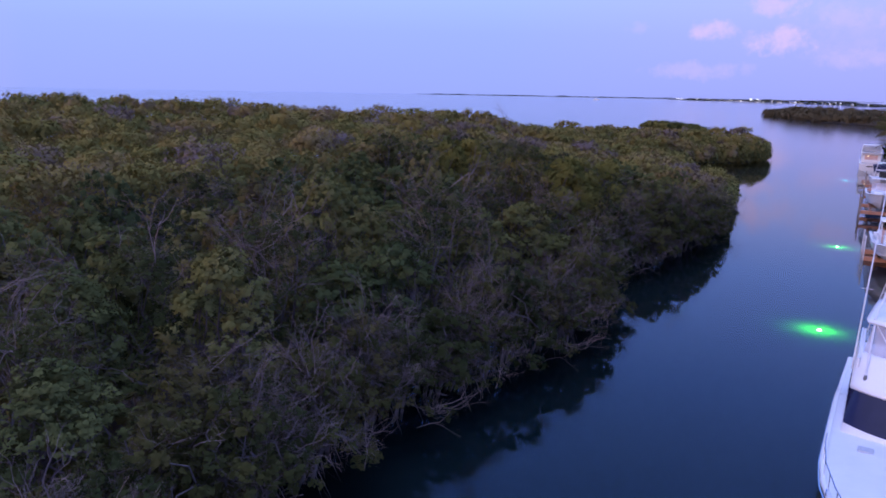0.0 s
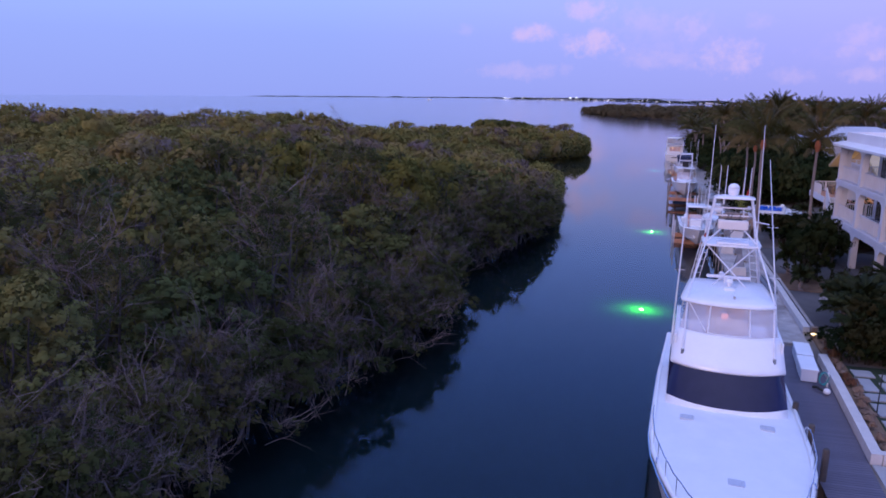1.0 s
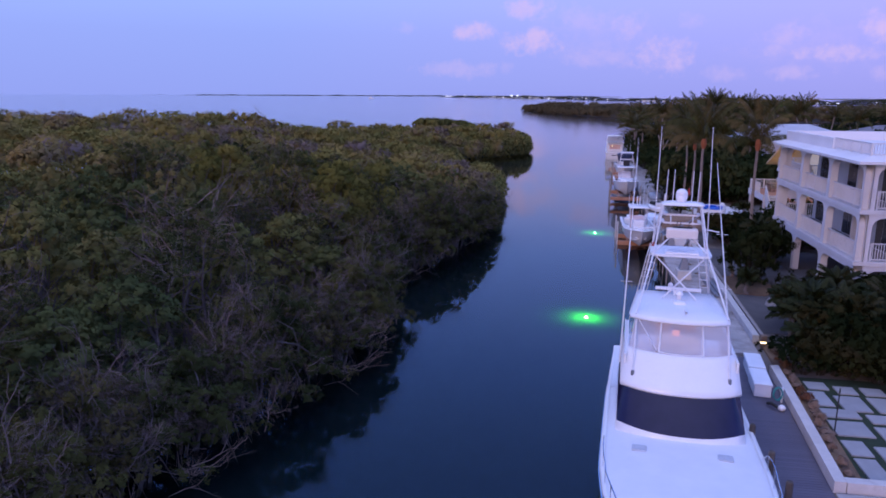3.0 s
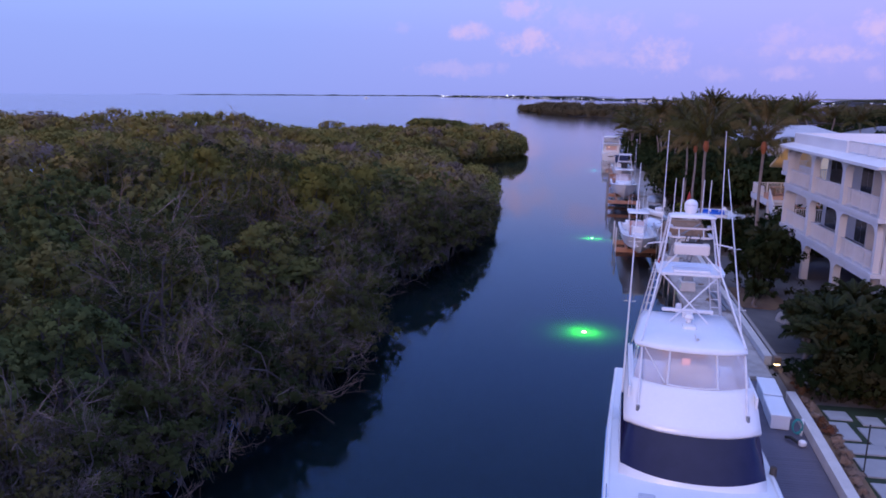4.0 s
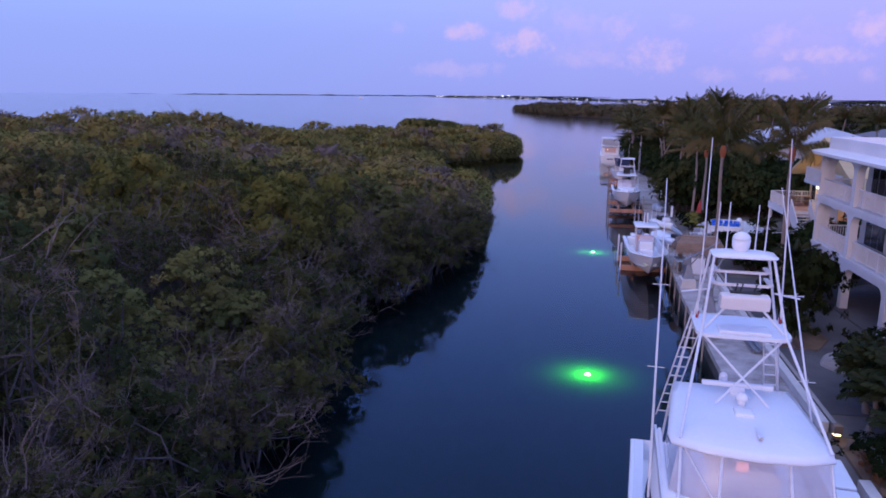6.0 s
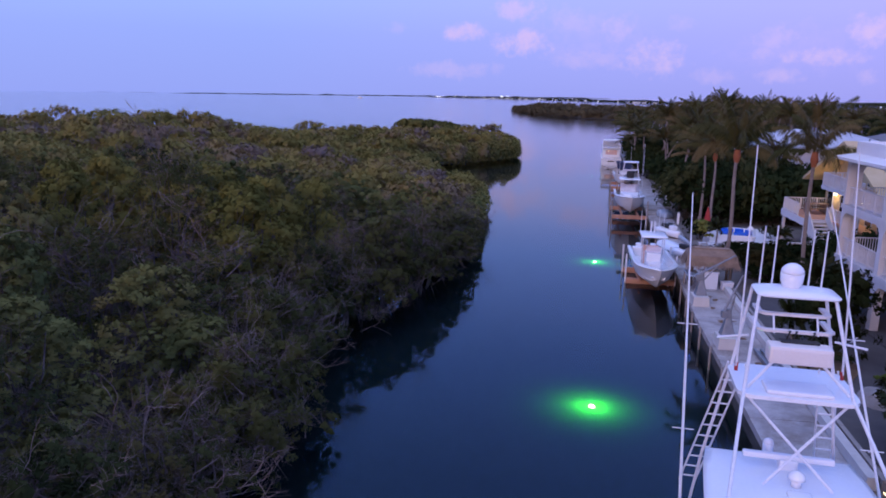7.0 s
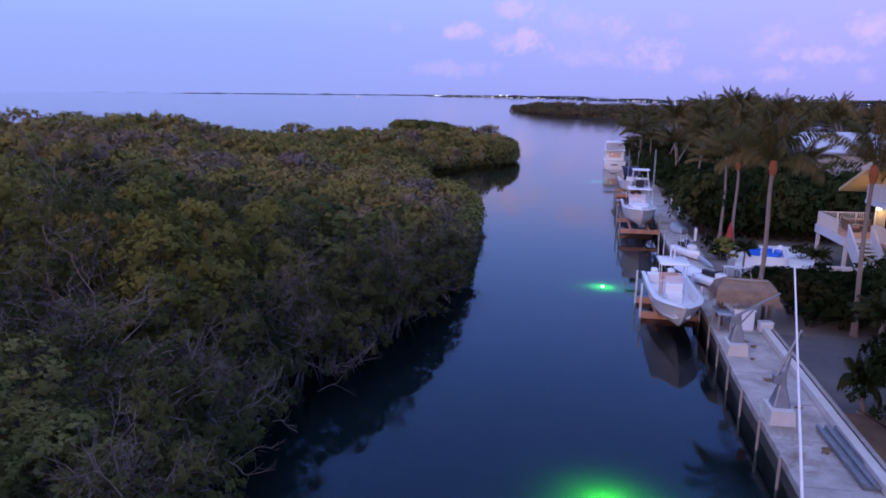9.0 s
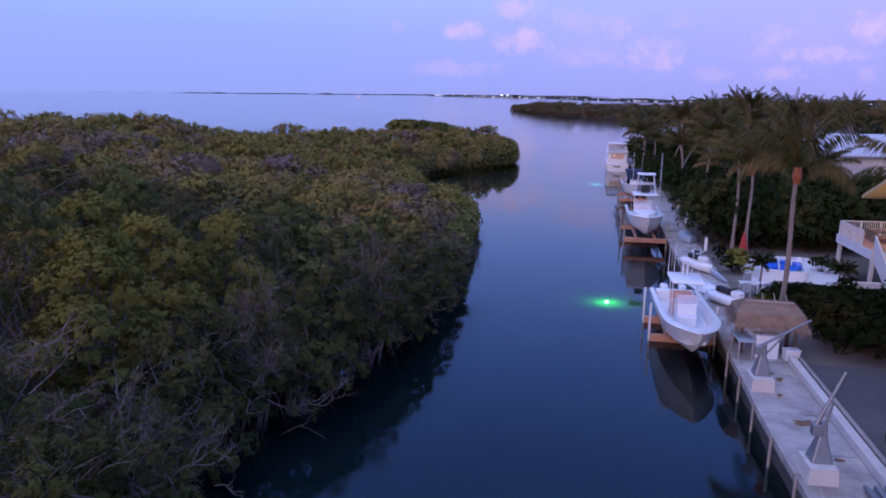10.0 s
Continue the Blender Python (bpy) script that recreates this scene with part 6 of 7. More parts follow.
def cabin_cruiser():
    boat = thing("cabin_cruiser", pose(10.95, 151.5, 0.0, 0, 0, 178), "pale cabin cruiser with a flybridge lying stern-on in the canal", "boat")
    form = [(-5.6, 0.05, 1.9, 0.03), (-4.4, 1.0, 1.75, 0.5), (-2.5, 1.65, 1.55, 1.2), (0, 1.85, 1.4, 1.6), (5.4, 1.8, 1.3, 1.65)]
    bm, sec = bmesh.new(), []
    for k in range(16):
        y = -5.6 + 11.0 * k / 15
        b, zd, bw = lerp_table(y, form)
        half = [(0, -0.5), (bw, 0.05), (b, zd), (b - 0.1, zd), (b - 0.12, zd - 0.05), (0, zd)]
        sec.append([(-x, y, z) for x, z in half[::-1]] + [(x, y, z) for x, z in half[1:]])
    loft(bm, sec)
    bm.faces.new([bm.verts.new(p) for p in sec[-1]])
    part("hull", bm, M_GEL, boat)
    bm = bmesh.new()
    box(bm, (0, 0.8, 2.15), (3.1, 5.6, 1.7), bevel=0.12)
    part("saloon", bm, M_GEL, boat)
    # opaque peach panel; the window's warm light is put into its colour
    bm = bmesh.new()
    box(bm, (0, 3.63, 2.25), (2.0, 0.04, 0.8), bevel=0.01)
    win = part("saloon_door", bm, M_PEACH, boat, "peach saloon door, warm light within put into its colour")
    bm = bmesh.new()
    box(bm, (0.5, 3.67, 2.45), (0.10, 0.03, 0.22))
    part("lamp", bm, M_CABIN, win, "warm cabin lamp")
    bm = bmesh.new()
    box(bm, (0, 1.4, 3.06), (3.4, 6.2, 0.12), bevel=0.04)
    part("flybridge_deck", bm, M_GEL, boat)
    bm = bmesh.new()
    box(bm, (0, -0.2, 3.6), (2.9, 0.2, 0.9), bevel=0.06)
    for sx in (-1, 1):
        box(bm, (sx * 1.5, 1.8, 3.45), (0.12, 4.0, 0.7), bevel=0.03)
    part("flybridge_coaming", bm, M_GEL, boat)
    for sx in (-1, 1):
        for y in (0.4, 3.6):
            bm = bmesh.new()
            tube(bm, [(sx * 1.35, y, 3.1), (sx * 1.3, y, 4.35)], 0.04, 6)
            part("canopy_post", bm, M_ALU, boat)
    bm = bmesh.new()
    slab(bm, rounded(0, 2.0, 3.0, 3.9, 0.3), 4.32, 4.46)
    part("canopy", bm, M_GEL, boat)
    for k in range(7):
        bm = bmesh.new()
        tube(bm, [(-1.5 + 0.5 * k, 4.4, 3.1), (-1.5 + 0.5 * k, 4.4, 3.9)], 0.02, 5)
        part("rail_post", bm, M_ALU, boat)
    bm = bmesh.new()
    box(bm, (0.1, 5.46, 0.75), (1.1, 0.02, 0.16))
    part("name_bar", bm, M_RUBBER, boat)


cabin_cruiser()


# ---- houses ----
def arch_panel(bm, y0, y1, z0, z1, pier, head, x, thick, n=8):
    """Flat panel in the plane x over y0..y1 and z0..z1 with one opening whose upper corners are rounded."""
    a, b, top, r = y0 + pier, y1 - pier, z1 - head, 0.55
    pts = [(a, z0), (a, top - r)] + [(a + r - r * math.cos(t), top - r + r * math.sin(t)) for t in [math.pi / 2 * k / n for k in range(1, n + 1)]]
    pts += [(b - r + r * math.sin(t), top - r + r * math.cos(t)) for t in [math.pi / 2 * k / n for k in range(0, n)]] + [(b, top - r), (b, z0)]
    outer = [(y0, z0)] + [(y0, top - r)] + [(y0 + (p[0] - a) / (b - a) * (y1 - y0), z1) for p in pts[2:-2]] + [(y1, top - r), (y1, z0)]
    for p, q, u, v in zip(pts, pts[1:], outer, outer[1:]):
        f = [(x, *p), (x, *q), (x, *v), (x, *u)]
        g = [(x + thick, *p), (x + thick, *q), (x + thick, *v), (x + thick, *u)]
        fv, gv = [bm.verts.new(c) for c in f], [bm.verts.new(c) for c in g]
        bm.faces.new(fv)
        bm.faces.new(gv[::-1])
        bm.faces.new((fv[0], fv[1], gv[1], gv[0]))


def railing(parent, p, q, z, height=0.95, step=0.135):
    """White picket railing between two points."""
    p, q = Vector((*p, z)), Vector((*q, z))
    ln = (q - p).length
    bm = bmesh.new()
    rot = Matrix.Rotation(math.atan2((q - p).y, (q - p).x), 3, "Z")
    mid = (p + q) / 2
    box(bm, mid + Vector((0, 0, height)), (ln, 0.06, 0.06), rot)
    box(bm, mid + Vector((0, 0, 0.10)), (ln, 0.05, 0.05), rot)
    rail = part("railing", bm, M_STUCCO, parent, "white picket railing")
    bm = bmesh.new()
    for k in range(1, int(ln / step)):
        c = p.lerp(q, k * step / ln)
        box(bm, c + Vector((0, 0, height / 2 + 0.05)), (0.035, 0.035, height - 0.1), rot)
    pick = part("picket_infill", bm, M_STUCCO, rail)
    pick["kind"] = "stuff"
    for k in range(int(ln / 1.25) + 1):
        bm = bmesh.new()
        c = p.lerp(q, min(1, (k + 0.02) * 1.25 / ln))
        box(bm, c + Vector((0, 0, height / 2)), (0.08, 0.08, height + 0.06), rot)
        part("post", bm, M_STUCCO, rail)
    return rail


def white_house():
    house = thing("white_house", pose(0, 0, 0), "large white three-storey house with arched balconies", "house")
    X, Y0, Y1 = 16.0, 42.15, 56.95
    levels = [(0.92, 3.86, 0.50), (3.86, 6.63, 0.42), (6.63, 9.05, 0.16)]
    bays = [Y0 + (Y1 - Y0) * k / 3 for k in range(4)]
    for z0, z1, head in levels:
        for a, b in zip(bays, bays[1:]):
            bm = bmesh.new()
            arch_panel(bm, a, b, z0, z1, 0.21, head, X, 0.40)
            bmesh.ops.remove_doubles(bm, verts=bm.verts, dist=0.001)
            part("arch", bm, M_STUCCO, house)
        # bays of the side that faces up the canal mouth and the one behind
        for side_y in (Y0, Y1 - 0.45):
            for a in (X + 0.45, X + 5.3, X + 10.1):
                bm = bmesh.new()
                arch_panel(bm, a, a + 4.8, z0, z1, 0.21, head, 0, 0.40)
                bmesh.ops.remove_doubles(bm, verts=bm.verts, dist=0.001)
                bmesh.ops.transform(bm, matrix=Matrix(((0, 1, 0, 0), (1, 0, 0, side_y), (0, 0, 1, 0), (0, 0, 0, 1))), verts=bm.verts)
                part("arch", bm, M_STUCCO, house)
    # floor slabs with a small projecting edge
    for z in (3.86, 6.63):
        bm = bmesh.new()
        slab(bm, [(X - 0.06, Y0 - 0.06), (X + 15, Y0 - 0.06), (X + 15, Y1 + 0.06), (X - 0.06, Y1 + 0.06)], z - 0.22, z - 0.002)
        part("floor_slab", bm, M_STUCCO, house)
        bm = bmesh.new()
        slab(bm, [(X + 0.5, Y0 + 0.5), (X + 2.45, Y0 + 0.5), (X + 2.45, Y1 - 0.5), (X + 0.5, Y1 - 0.5)], z + 0.002, z + 0.012)
        part("balcony_floor", bm, M_TILE, house, "grey tiled balcony floor")
        for a, b in zip(bays, bays[1:]):
            railing(house, (X + 0.2, a + 0.22), (X + 0.2, b - 0.22), z)
        for a in (X + 0.8, X + 5.65, X + 10.45):
            railing(house, (a, Y0 + 0.2), (a + 4.1, Y0 + 0.2), z)
            railing(house, (a, Y1 - 0.2), (a + 4.1, Y1 - 0.2), z)
    # plinth in dark gravel tone, for the shade on the ground floor
    bm = bmesh.new()
    slab(bm, [(X - 0.2, Y0 - 0.2), (X + 15, Y0 - 0.2), (X + 15, Y1 + 0.2), (X - 0.2, Y1 + 0.2)], 0.85, 1.06)
    part("plinth", bm, M_GRAVEL, house)
    # inner walls with doors and windows
    bm = bmesh.new()
    box(bm, (X + 2.6, (Y0 + Y1) / 2, 6.35), (0.25, Y1 - Y0 - 0.9, 5.4))
    part("inner_wall", bm, M_STUCCO, house)
    # dark tile colour on this wall stands in for the shade under the house
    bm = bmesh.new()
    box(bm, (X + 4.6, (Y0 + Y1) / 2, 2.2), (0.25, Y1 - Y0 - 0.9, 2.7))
    part("ground_wall", bm, M_TILE, house, "wall under the house, its shade put into a dark colour")
    for z in (3.88, 6.65):
        for k, (a, b) in enumerate(zip(bays, bays[1:])):
            mid = (a + b) / 2
            bm = bmesh.new()
            box(bm, (X + 2.455, mid, z + 1.05), (0.05, 2.6, 2.1))
            win = part("sliding_door", bm, M_STUCCO, house, "white framed glass sliding door")
            for j in range(3):
                bm = bmesh.new()
                box(bm, (X + 2.42, mid - 0.84 + 0.84 * j, z + 1.05), (0.03, 0.76, 1.98))
                part("pane", bm, M_GLASS, win, "dark glass pane")
    # cross walls between the balconies
    for z0, z1 in ((3.86, 6.4), (6.63, 9.0)):
        bm = bmesh.new()
        box(bm, (X + 2.0, bays[1], (z0 + z1) / 2), (0.9, 0.16, z1 - z0))
        part("cross_wall", bm, M_STUCCO, house)
    # eaves, roof and parapet
    bm = bmesh.new()
    e0 = 0.55
    loft(bm, [[(X - e0, Y0 - e0, 9.05), (X + 15, Y0 - e0, 9.05), (X + 15, Y1 + e0, 9.05), (X - e0, Y1 + e0, 9.05)], [(X - e0, Y0 - e0, 9.20), (X + 15, Y0 - e0, 9.20), (X + 15, Y1 + e0, 9.20), (X - e0, Y1 + e0, 9.20)],
              [(X + 0.35, Y0 + 0.35, 9.45), (X + 15, Y0 + 0.35, 9.45), (X + 15, Y1 - 0.35, 9.45), (X + 0.35, Y1 - 0.35, 9.45)]], closed=True, cap=True)
    part("roof_edge", bm, M_ROOFWHITE, house)
    for c, s in (((X + 0.30, (Y0 + Y1) / 2 + 2.6, 9.72), (0.2, Y1 - Y0 - 5.9, 0.66)), ((X + 7.6, Y1 - 0.42, 9.72), (14.4, 0.2, 0.66))):
        bm = bmesh.new()
        box(bm, c, s, bevel=0.02)
        part("parapet", bm, M_ROOFWHITE, house)
    railing(house, (X + 0.3, Y0 + 0.4), (X + 0.3, Y0 + 5.4), 9.40, 0.66)
    railing(house, (X + 0.3, Y0 + 0.4), (X + 14, Y0 + 0.4), 9.40, 0.66)
    bm = bmesh.new()
    slab(bm, [(X + 5, Y0 + 4), (X + 12, Y0 + 4), (X + 12, Y0 + 9), (X + 5, Y0 + 9)], 10.0, 10.15)
    roof = part("roof_canopy", bm, M_TIMBER, house, "dark roof terrace canopy")
    for x in (5.2, 11.8):
        for y in (4.2, 8.8):
            bm = bmesh.new()
            box(bm, (X + x, Y0 + y, 9.72), (0.15, 0.15, 0.58))
            part("post", bm, M_TIMBER, roof)


white_house()


def hip_house(name, x, y, turn, w, d, h, rise, wall, roof_mat, label, eave=0.7, windows=3):
    """Plain house with a hipped roof and windows, middle of its floor at the origin."""
    house = thing(name, pose(x, y, 0.9, 0, 0, turn), label, "house")
    bm = bmesh.new()
    box(bm, (0, 0, h / 2), (w, d, h), bevel=0.03)
    part("wall", bm, wall, house)
    bm = bmesh.new()
    a, b = w / 2 + eave, d / 2 + eave
    rr = min(a, b) * 0.92
    loft(bm, [[(-a, -b, h - 0.05), (a, -b, h - 0.05), (a, b, h - 0.05), (-a, b, h - 0.05)], [(-a, -b, h + 0.1), (a, -b, h + 0.1), (a, b, h + 0.1), (-a, b, h + 0.1)],
              [(-a + rr, -b + rr, h + rise), (a - rr, -b + rr, h + rise), (a - rr, b - rr, h + rise), (-a + rr, b - rr, h + rise)]], closed=True, cap=True)
    part("roof", bm, roof_mat, house)
    for k in range(windows):
        for sy in (-1,):
            xx = -w / 2 + w * (k + 0.5) / windows
            bm = bmesh.new()
            box(bm, (xx, sy * (d / 2 + 0.02), h * 0.62), (1.5, 0.08, 1.4), bevel=0.01)
            win = part("window", bm, M_STUCCO, house)
            bm = bmesh.new()
            box(bm, (xx, sy * (d / 2 + 0.06), h * 0.62), (1.3, 0.04, 1.2))
            part("pane", bm, M_GLASS, win)
    for k in range(2):
        yy = -d / 2 + d * (k + 0.5) / 2
        bm = bmesh.new()
        box(bm, (-w / 2 - 0.02, yy, h * 0.62), (0.08, 1.5, 1.4), bevel=0.01)
        win = part("window", bm, M_STUCCO, house)
        bm = bmesh.new()
        box(bm, (-w / 2 - 0.06, yy, h * 0.62), (0.04, 1.3, 1.2))
        part("pane", bm, M_GLASS, win)
    return house


def yellow_house():
    """House with a gable towards the canal, a raised deck with a stair, and a balcony above."""
    house = thing("yellow_house", pose(0, 0, 0), "yellow house with a raised deck, balcony and lit porch", "house")
    X = 22.3
    bm = bmesh.new()
    slab(bm, [(X, 64.5), (X + 11, 64.5), (X + 11, 76.8), (X, 76.8)], 0.9, 6.2)
    part("wall", bm, M_YELLOW, house)
    # gable roof, ridge running away from the canal, with thickness
    bm = bmesh.new()
    e, r, t = (5.9, 9.3, 0.22)
    y0, ym, y1 = 63.2, 70.6, 78.0
    prof = [(y0, e), (ym, r), (y1, e), (y1, e - t), (ym, r - t), (y0, e - t)]
    loft(bm, [[(X - 1.5, y, z) for y, z in prof], [(X + 12, y, z) for y, z in prof]], closed=True, cap=True)
    part("roof", bm, M_YELLOW, house, "pale yellow gable roof")
    bm = bmesh.new()
    loft(bm, [[(X, 64.5, 6.2), (X, 70.6, 9.0), (X, 76.8, 6.2)], [(X + 0.2, 64.5, 6.2), (X + 0.2, 70.6, 9.0), (X + 0.2, 76.8, 6.2)]], closed=True, cap=True)
    part("gable", bm, M_YELLOW, house)
    # porch doors and lamps
    for y in (66.4, 68.4, 71.0, 73.0, 75.6):
        bm = bmesh.new()
        box(bm, (X - 0.03, y, 4.45), (0.06, 1.1, 2.0), bevel=0.01)
        win = part("porch_door", bm, M_STUCCO, house, "white framed glass door")
        bm = bmesh.new()
        box(bm, (X - 0.07, y, 4.45), (0.03, 0.88, 1.8))
        part("pane", bm, M_GLASS, win)
    for y in (74.5, 69.6):
        bm = bmesh.new()
        box(bm, (X - 0.12, y, 5.10), (0.18, 0.30, 0.46), bevel=0.03)
        part("wall_lamp", bm, M_WARMLAMP, house, "bright warm wall lamp")
        src = new("porch_glow", bpy.data.lights.new("porch_glow", "POINT"))
        src.data.energy, src.data.color, src.data.shadow_soft_size = 34, (1.0, 0.72, 0.38), 0.15
        src.location = (X - 0.45, y, 5.0)
    # upper balcony
    bm = bmesh.new()
    slab(bm, [(X - 2.2, 64.5), (X, 64.5), (X, 71.8), (X - 2.2, 71.8)], 5.70, 5.95)
    part("balcony_floor", bm, M_STUCCO, house)
    railing(house, (X - 2.15, 64.6), (X - 2.15, 71.7), 5.95)
    railing(house, (X - 2.15, 71.7), (X - 0.1, 71.7), 5.95)
    bm = bmesh.new()
    box(bm, (X - 0.02, 68.0, 7.0), (0.06, 2.6, 1.9), bevel=0.01)
    win = part("balcony_window", bm, M_STUCCO, house)
    bm = bmesh.new()
    box(bm, (X - 0.06, 68.0, 7.0), (0.03, 2.4, 1.7))
    part("pane", bm, M_GLASS, win)
    # raised deck and stair
    deck = thing("timber_deck", pose(0, 0, 0), "raised timber deck with white railings and a stair", "deck")
    L, N, B = 19.0, 71.2, 76.4
    bm = bmesh.new()
    slab(bm, [(L, N), (X - 0.02, N), (X - 0.02, B), (L, B)], 3.24, 3.42)
    slab(bm, [(20.6, 66.0), (X - 0.02, 66.0), (X - 0.02, N), (20.6, N)], 3.24, 3.42)
    part("platform", bm, M_LIT_ORANGE, deck, "timber platform with warm light put into its colour")
    for x, y in ((L + 0.15, B - 0.15), (L + 0.15, N + 0.15), (20.75, 66.2), (20.75, N - 0.1)):
        bm = bmesh.new()
        box(bm, (x, y, 2.08), (0.2, 0.2, 2.32))
        part("post", bm, M_STUCCO, deck)
    railing(deck, (L + 0.05, B - 0.05), (X - 0.1, B - 0.05), 3.42)
    railing(deck, (L + 0.05, N + 1.6), (L + 0.05, B - 0.1), 3.42)
    railing(deck, (20.65, 66.0), (20.65, N), 3.42)
    bm = bmesh.new()
    box(bm, (L - 0.03, (N + B) / 2, 3.20), (0.06, B - N + 0.1, 0.55))
    part("fascia", bm, M_STUCCO, deck)
    bm = bmesh.new()
    box(bm, ((L + 20.6) / 2, N - 0.03, 3.20), (1.6, 0.06, 0.45))
    part("fascia", bm, M_STUCCO, deck)
    for k in range(11):
        bm = bmesh.new()
        box(bm, (19.85, N - 0.15 - 0.27 * k, 3.25 - 0.21 * k), (1.3, 0.30, 0.07))
        part("step", bm, M_STUCCO, deck, "white stair step")
    for sx in (19.15, 20.55):
        bm = bmesh.new()
        loft(bm, [[(sx - 0.05, N + 0.1, 4.35), (sx + 0.05, N + 0.1, 4.35), (sx + 0.05, N + 0.1, 2.95), (sx - 0.05, N + 0.1, 2.95)], [(sx - 0.05, N - 3.1, 1.95), (sx + 0.05, N - 3.1, 1.95), (sx + 0.05, N - 3.1, 0.95), (sx - 0.05, N - 3.1, 0.95)]], closed=True, cap=True)
        part("stair_side", bm, M_STUCCO, deck, "white stair side panel")
    wall = thing("low_white_wall", pose(0, 0, 0), "low white wall at the foot of the stair", "wall", "", "structure")
    for x, w in ((18.3, 1.5), (21.4, 1.5)):
        bm = bmesh.new()
        box(bm, (x, N - 1.5, 1.4), (w, 0.2, 1.0), bevel=0.02)
        part("wall", bm, M_STUCCO, wall)
    table = thing("picnic_table", pose(20.9, 74.6, 3.42), "brown picnic table on the deck", "table")
    bm = bmesh.new()
    box(bm, (0, 0, 0.74), (1.6, 0.8, 0.06), bevel=0.01)
    part("tabletop", bm, M_TEAK, table)
    for sy in (-1, 1):
        bm = bmesh.new()
        box(bm, (0, sy * 0.68, 0.44), (1.6, 0.28, 0.05), bevel=0.01)
        part("bench", bm, M_TEAK, table)
        bm = bmesh.new()
        box(bm, (sy * 0.6, 0, 0.36), (0.08, 1.5, 0.7))
        part("leg", bm, M_TEAK, table)


yellow_house()
hip_house("grey_roof_house", 56, 136, 8, 16, 13, 4.2, 2.4, M_STUCCO, M_TILE, "pale house with a dull grey roof behind the palms", 0.9, 4)
hip_house("grey_roof_house", 28.8, 101, 0, 14.0, 9.0, 6.2, 1.75, M_STUCCO, M_ROOFGREY, "two-storey white house with a light metal roof among palms", 0.9, 5)
hip_house("grey_roof_house", 80, 165, -10, 18, 12, 4.6, 2.6, M_STUCCO, M_ROOFGREY, "pale house with a light metal roof behind the palms", 0.9, 4)
hip_house("brown_roof_house", 56, 92, 0, 14, 12, 5.2, 2.6, M_STUCCO, M_MULCH, "house with a brown roof among the trees", 0.9, 3)


def pool_terrace():
    bm = bmesh.new()
    slab(bm, [(12.7, 69.9), (17.4, 70.6), (19.2, 73.0), (18.6, 80.0), (14.0, 80.4), (13.0, 76)], 0.85, 0.985)
    tagged(part("terrace_slab", bm, M_ROOFWHITE, None), "pale concrete terrace round the hot tub", "terrace", "", "structure")
    spa = thing("hot_tub", pose(14.9, 73.7, 0.985, 0, 0, -14), "large white hot tub with bright blue seat wells", "hot tub")
    bm = bmesh.new()
    loft(bm, [[(x, y, 0) for x, y in rounded(0, 0, 2.7, 3.6, 0.35)], [(x, y, 0.78) for x, y in rounded(0, 0, 2.85, 3.75, 0.4)], [(x, y, 0.85) for x, y in rounded(0, 0, 2.85, 3.75, 0.4)], [(x, y, 0.85) for x, y in rounded(0, 0, 2.35, 3.2, 0.35)], [(x, y, 0.5) for x, y in rounded(0, 0, 2.2, 3.05, 0.3)]], closed=True, cap=True)
    part("cabinet", bm, M_GEL, spa, "white tub cabinet")
    for x, y, w, d in ((-0.68, 1.02, 0.92, 0.84), (0.22, 1.22, 0.66, 0.50), (0.86, 0.55, 0.46, 1.35), (-0.70, -0.62, 0.86, 1.35), (0.32, -0.72, 0.98, 1.30)):
        bm = bmesh.new()
        slab(bm, rounded(x, y, w, d, 0.49 * min(w, d)), 0.62, 0.86)
        part("seat_well", bm, M_BLUE, spa, "bright blue moulded seat")
    bm = bmesh.new()
    dome(bm, (1.05, 1.45, 0.84), 0.24, 0.30, 12, 5)
    part("headrest", bm, M_GEL, spa, "white headrest")
    shade = thing("closed_umbrella", pose(13.55, 78.0, 0.985), "closed red garden umbrella", "umbrella")
    bm = bmesh.new()
    tube(bm, [(0, 0, 0), (0, 0, 2.15)], 0.025, 6)
    part("pole", bm, M_PILE, shade)
    bm = bmesh.new()
    tube(bm, [(0, 0, 0.25), (0, 0, 0.9), (0, 0, 1.8), (0, 0, 2.1)], [0.34, 0.30, 0.12, 0.03], 9)
    part("canopy", bm, M_RED, shade)
    bm = bmesh.new()
    tube(bm, [(0, 0, 0), (0, 0, 0.08)], 0.28, 12)
    part("base", bm, M_RUBBER, shade)


pool_terrace()


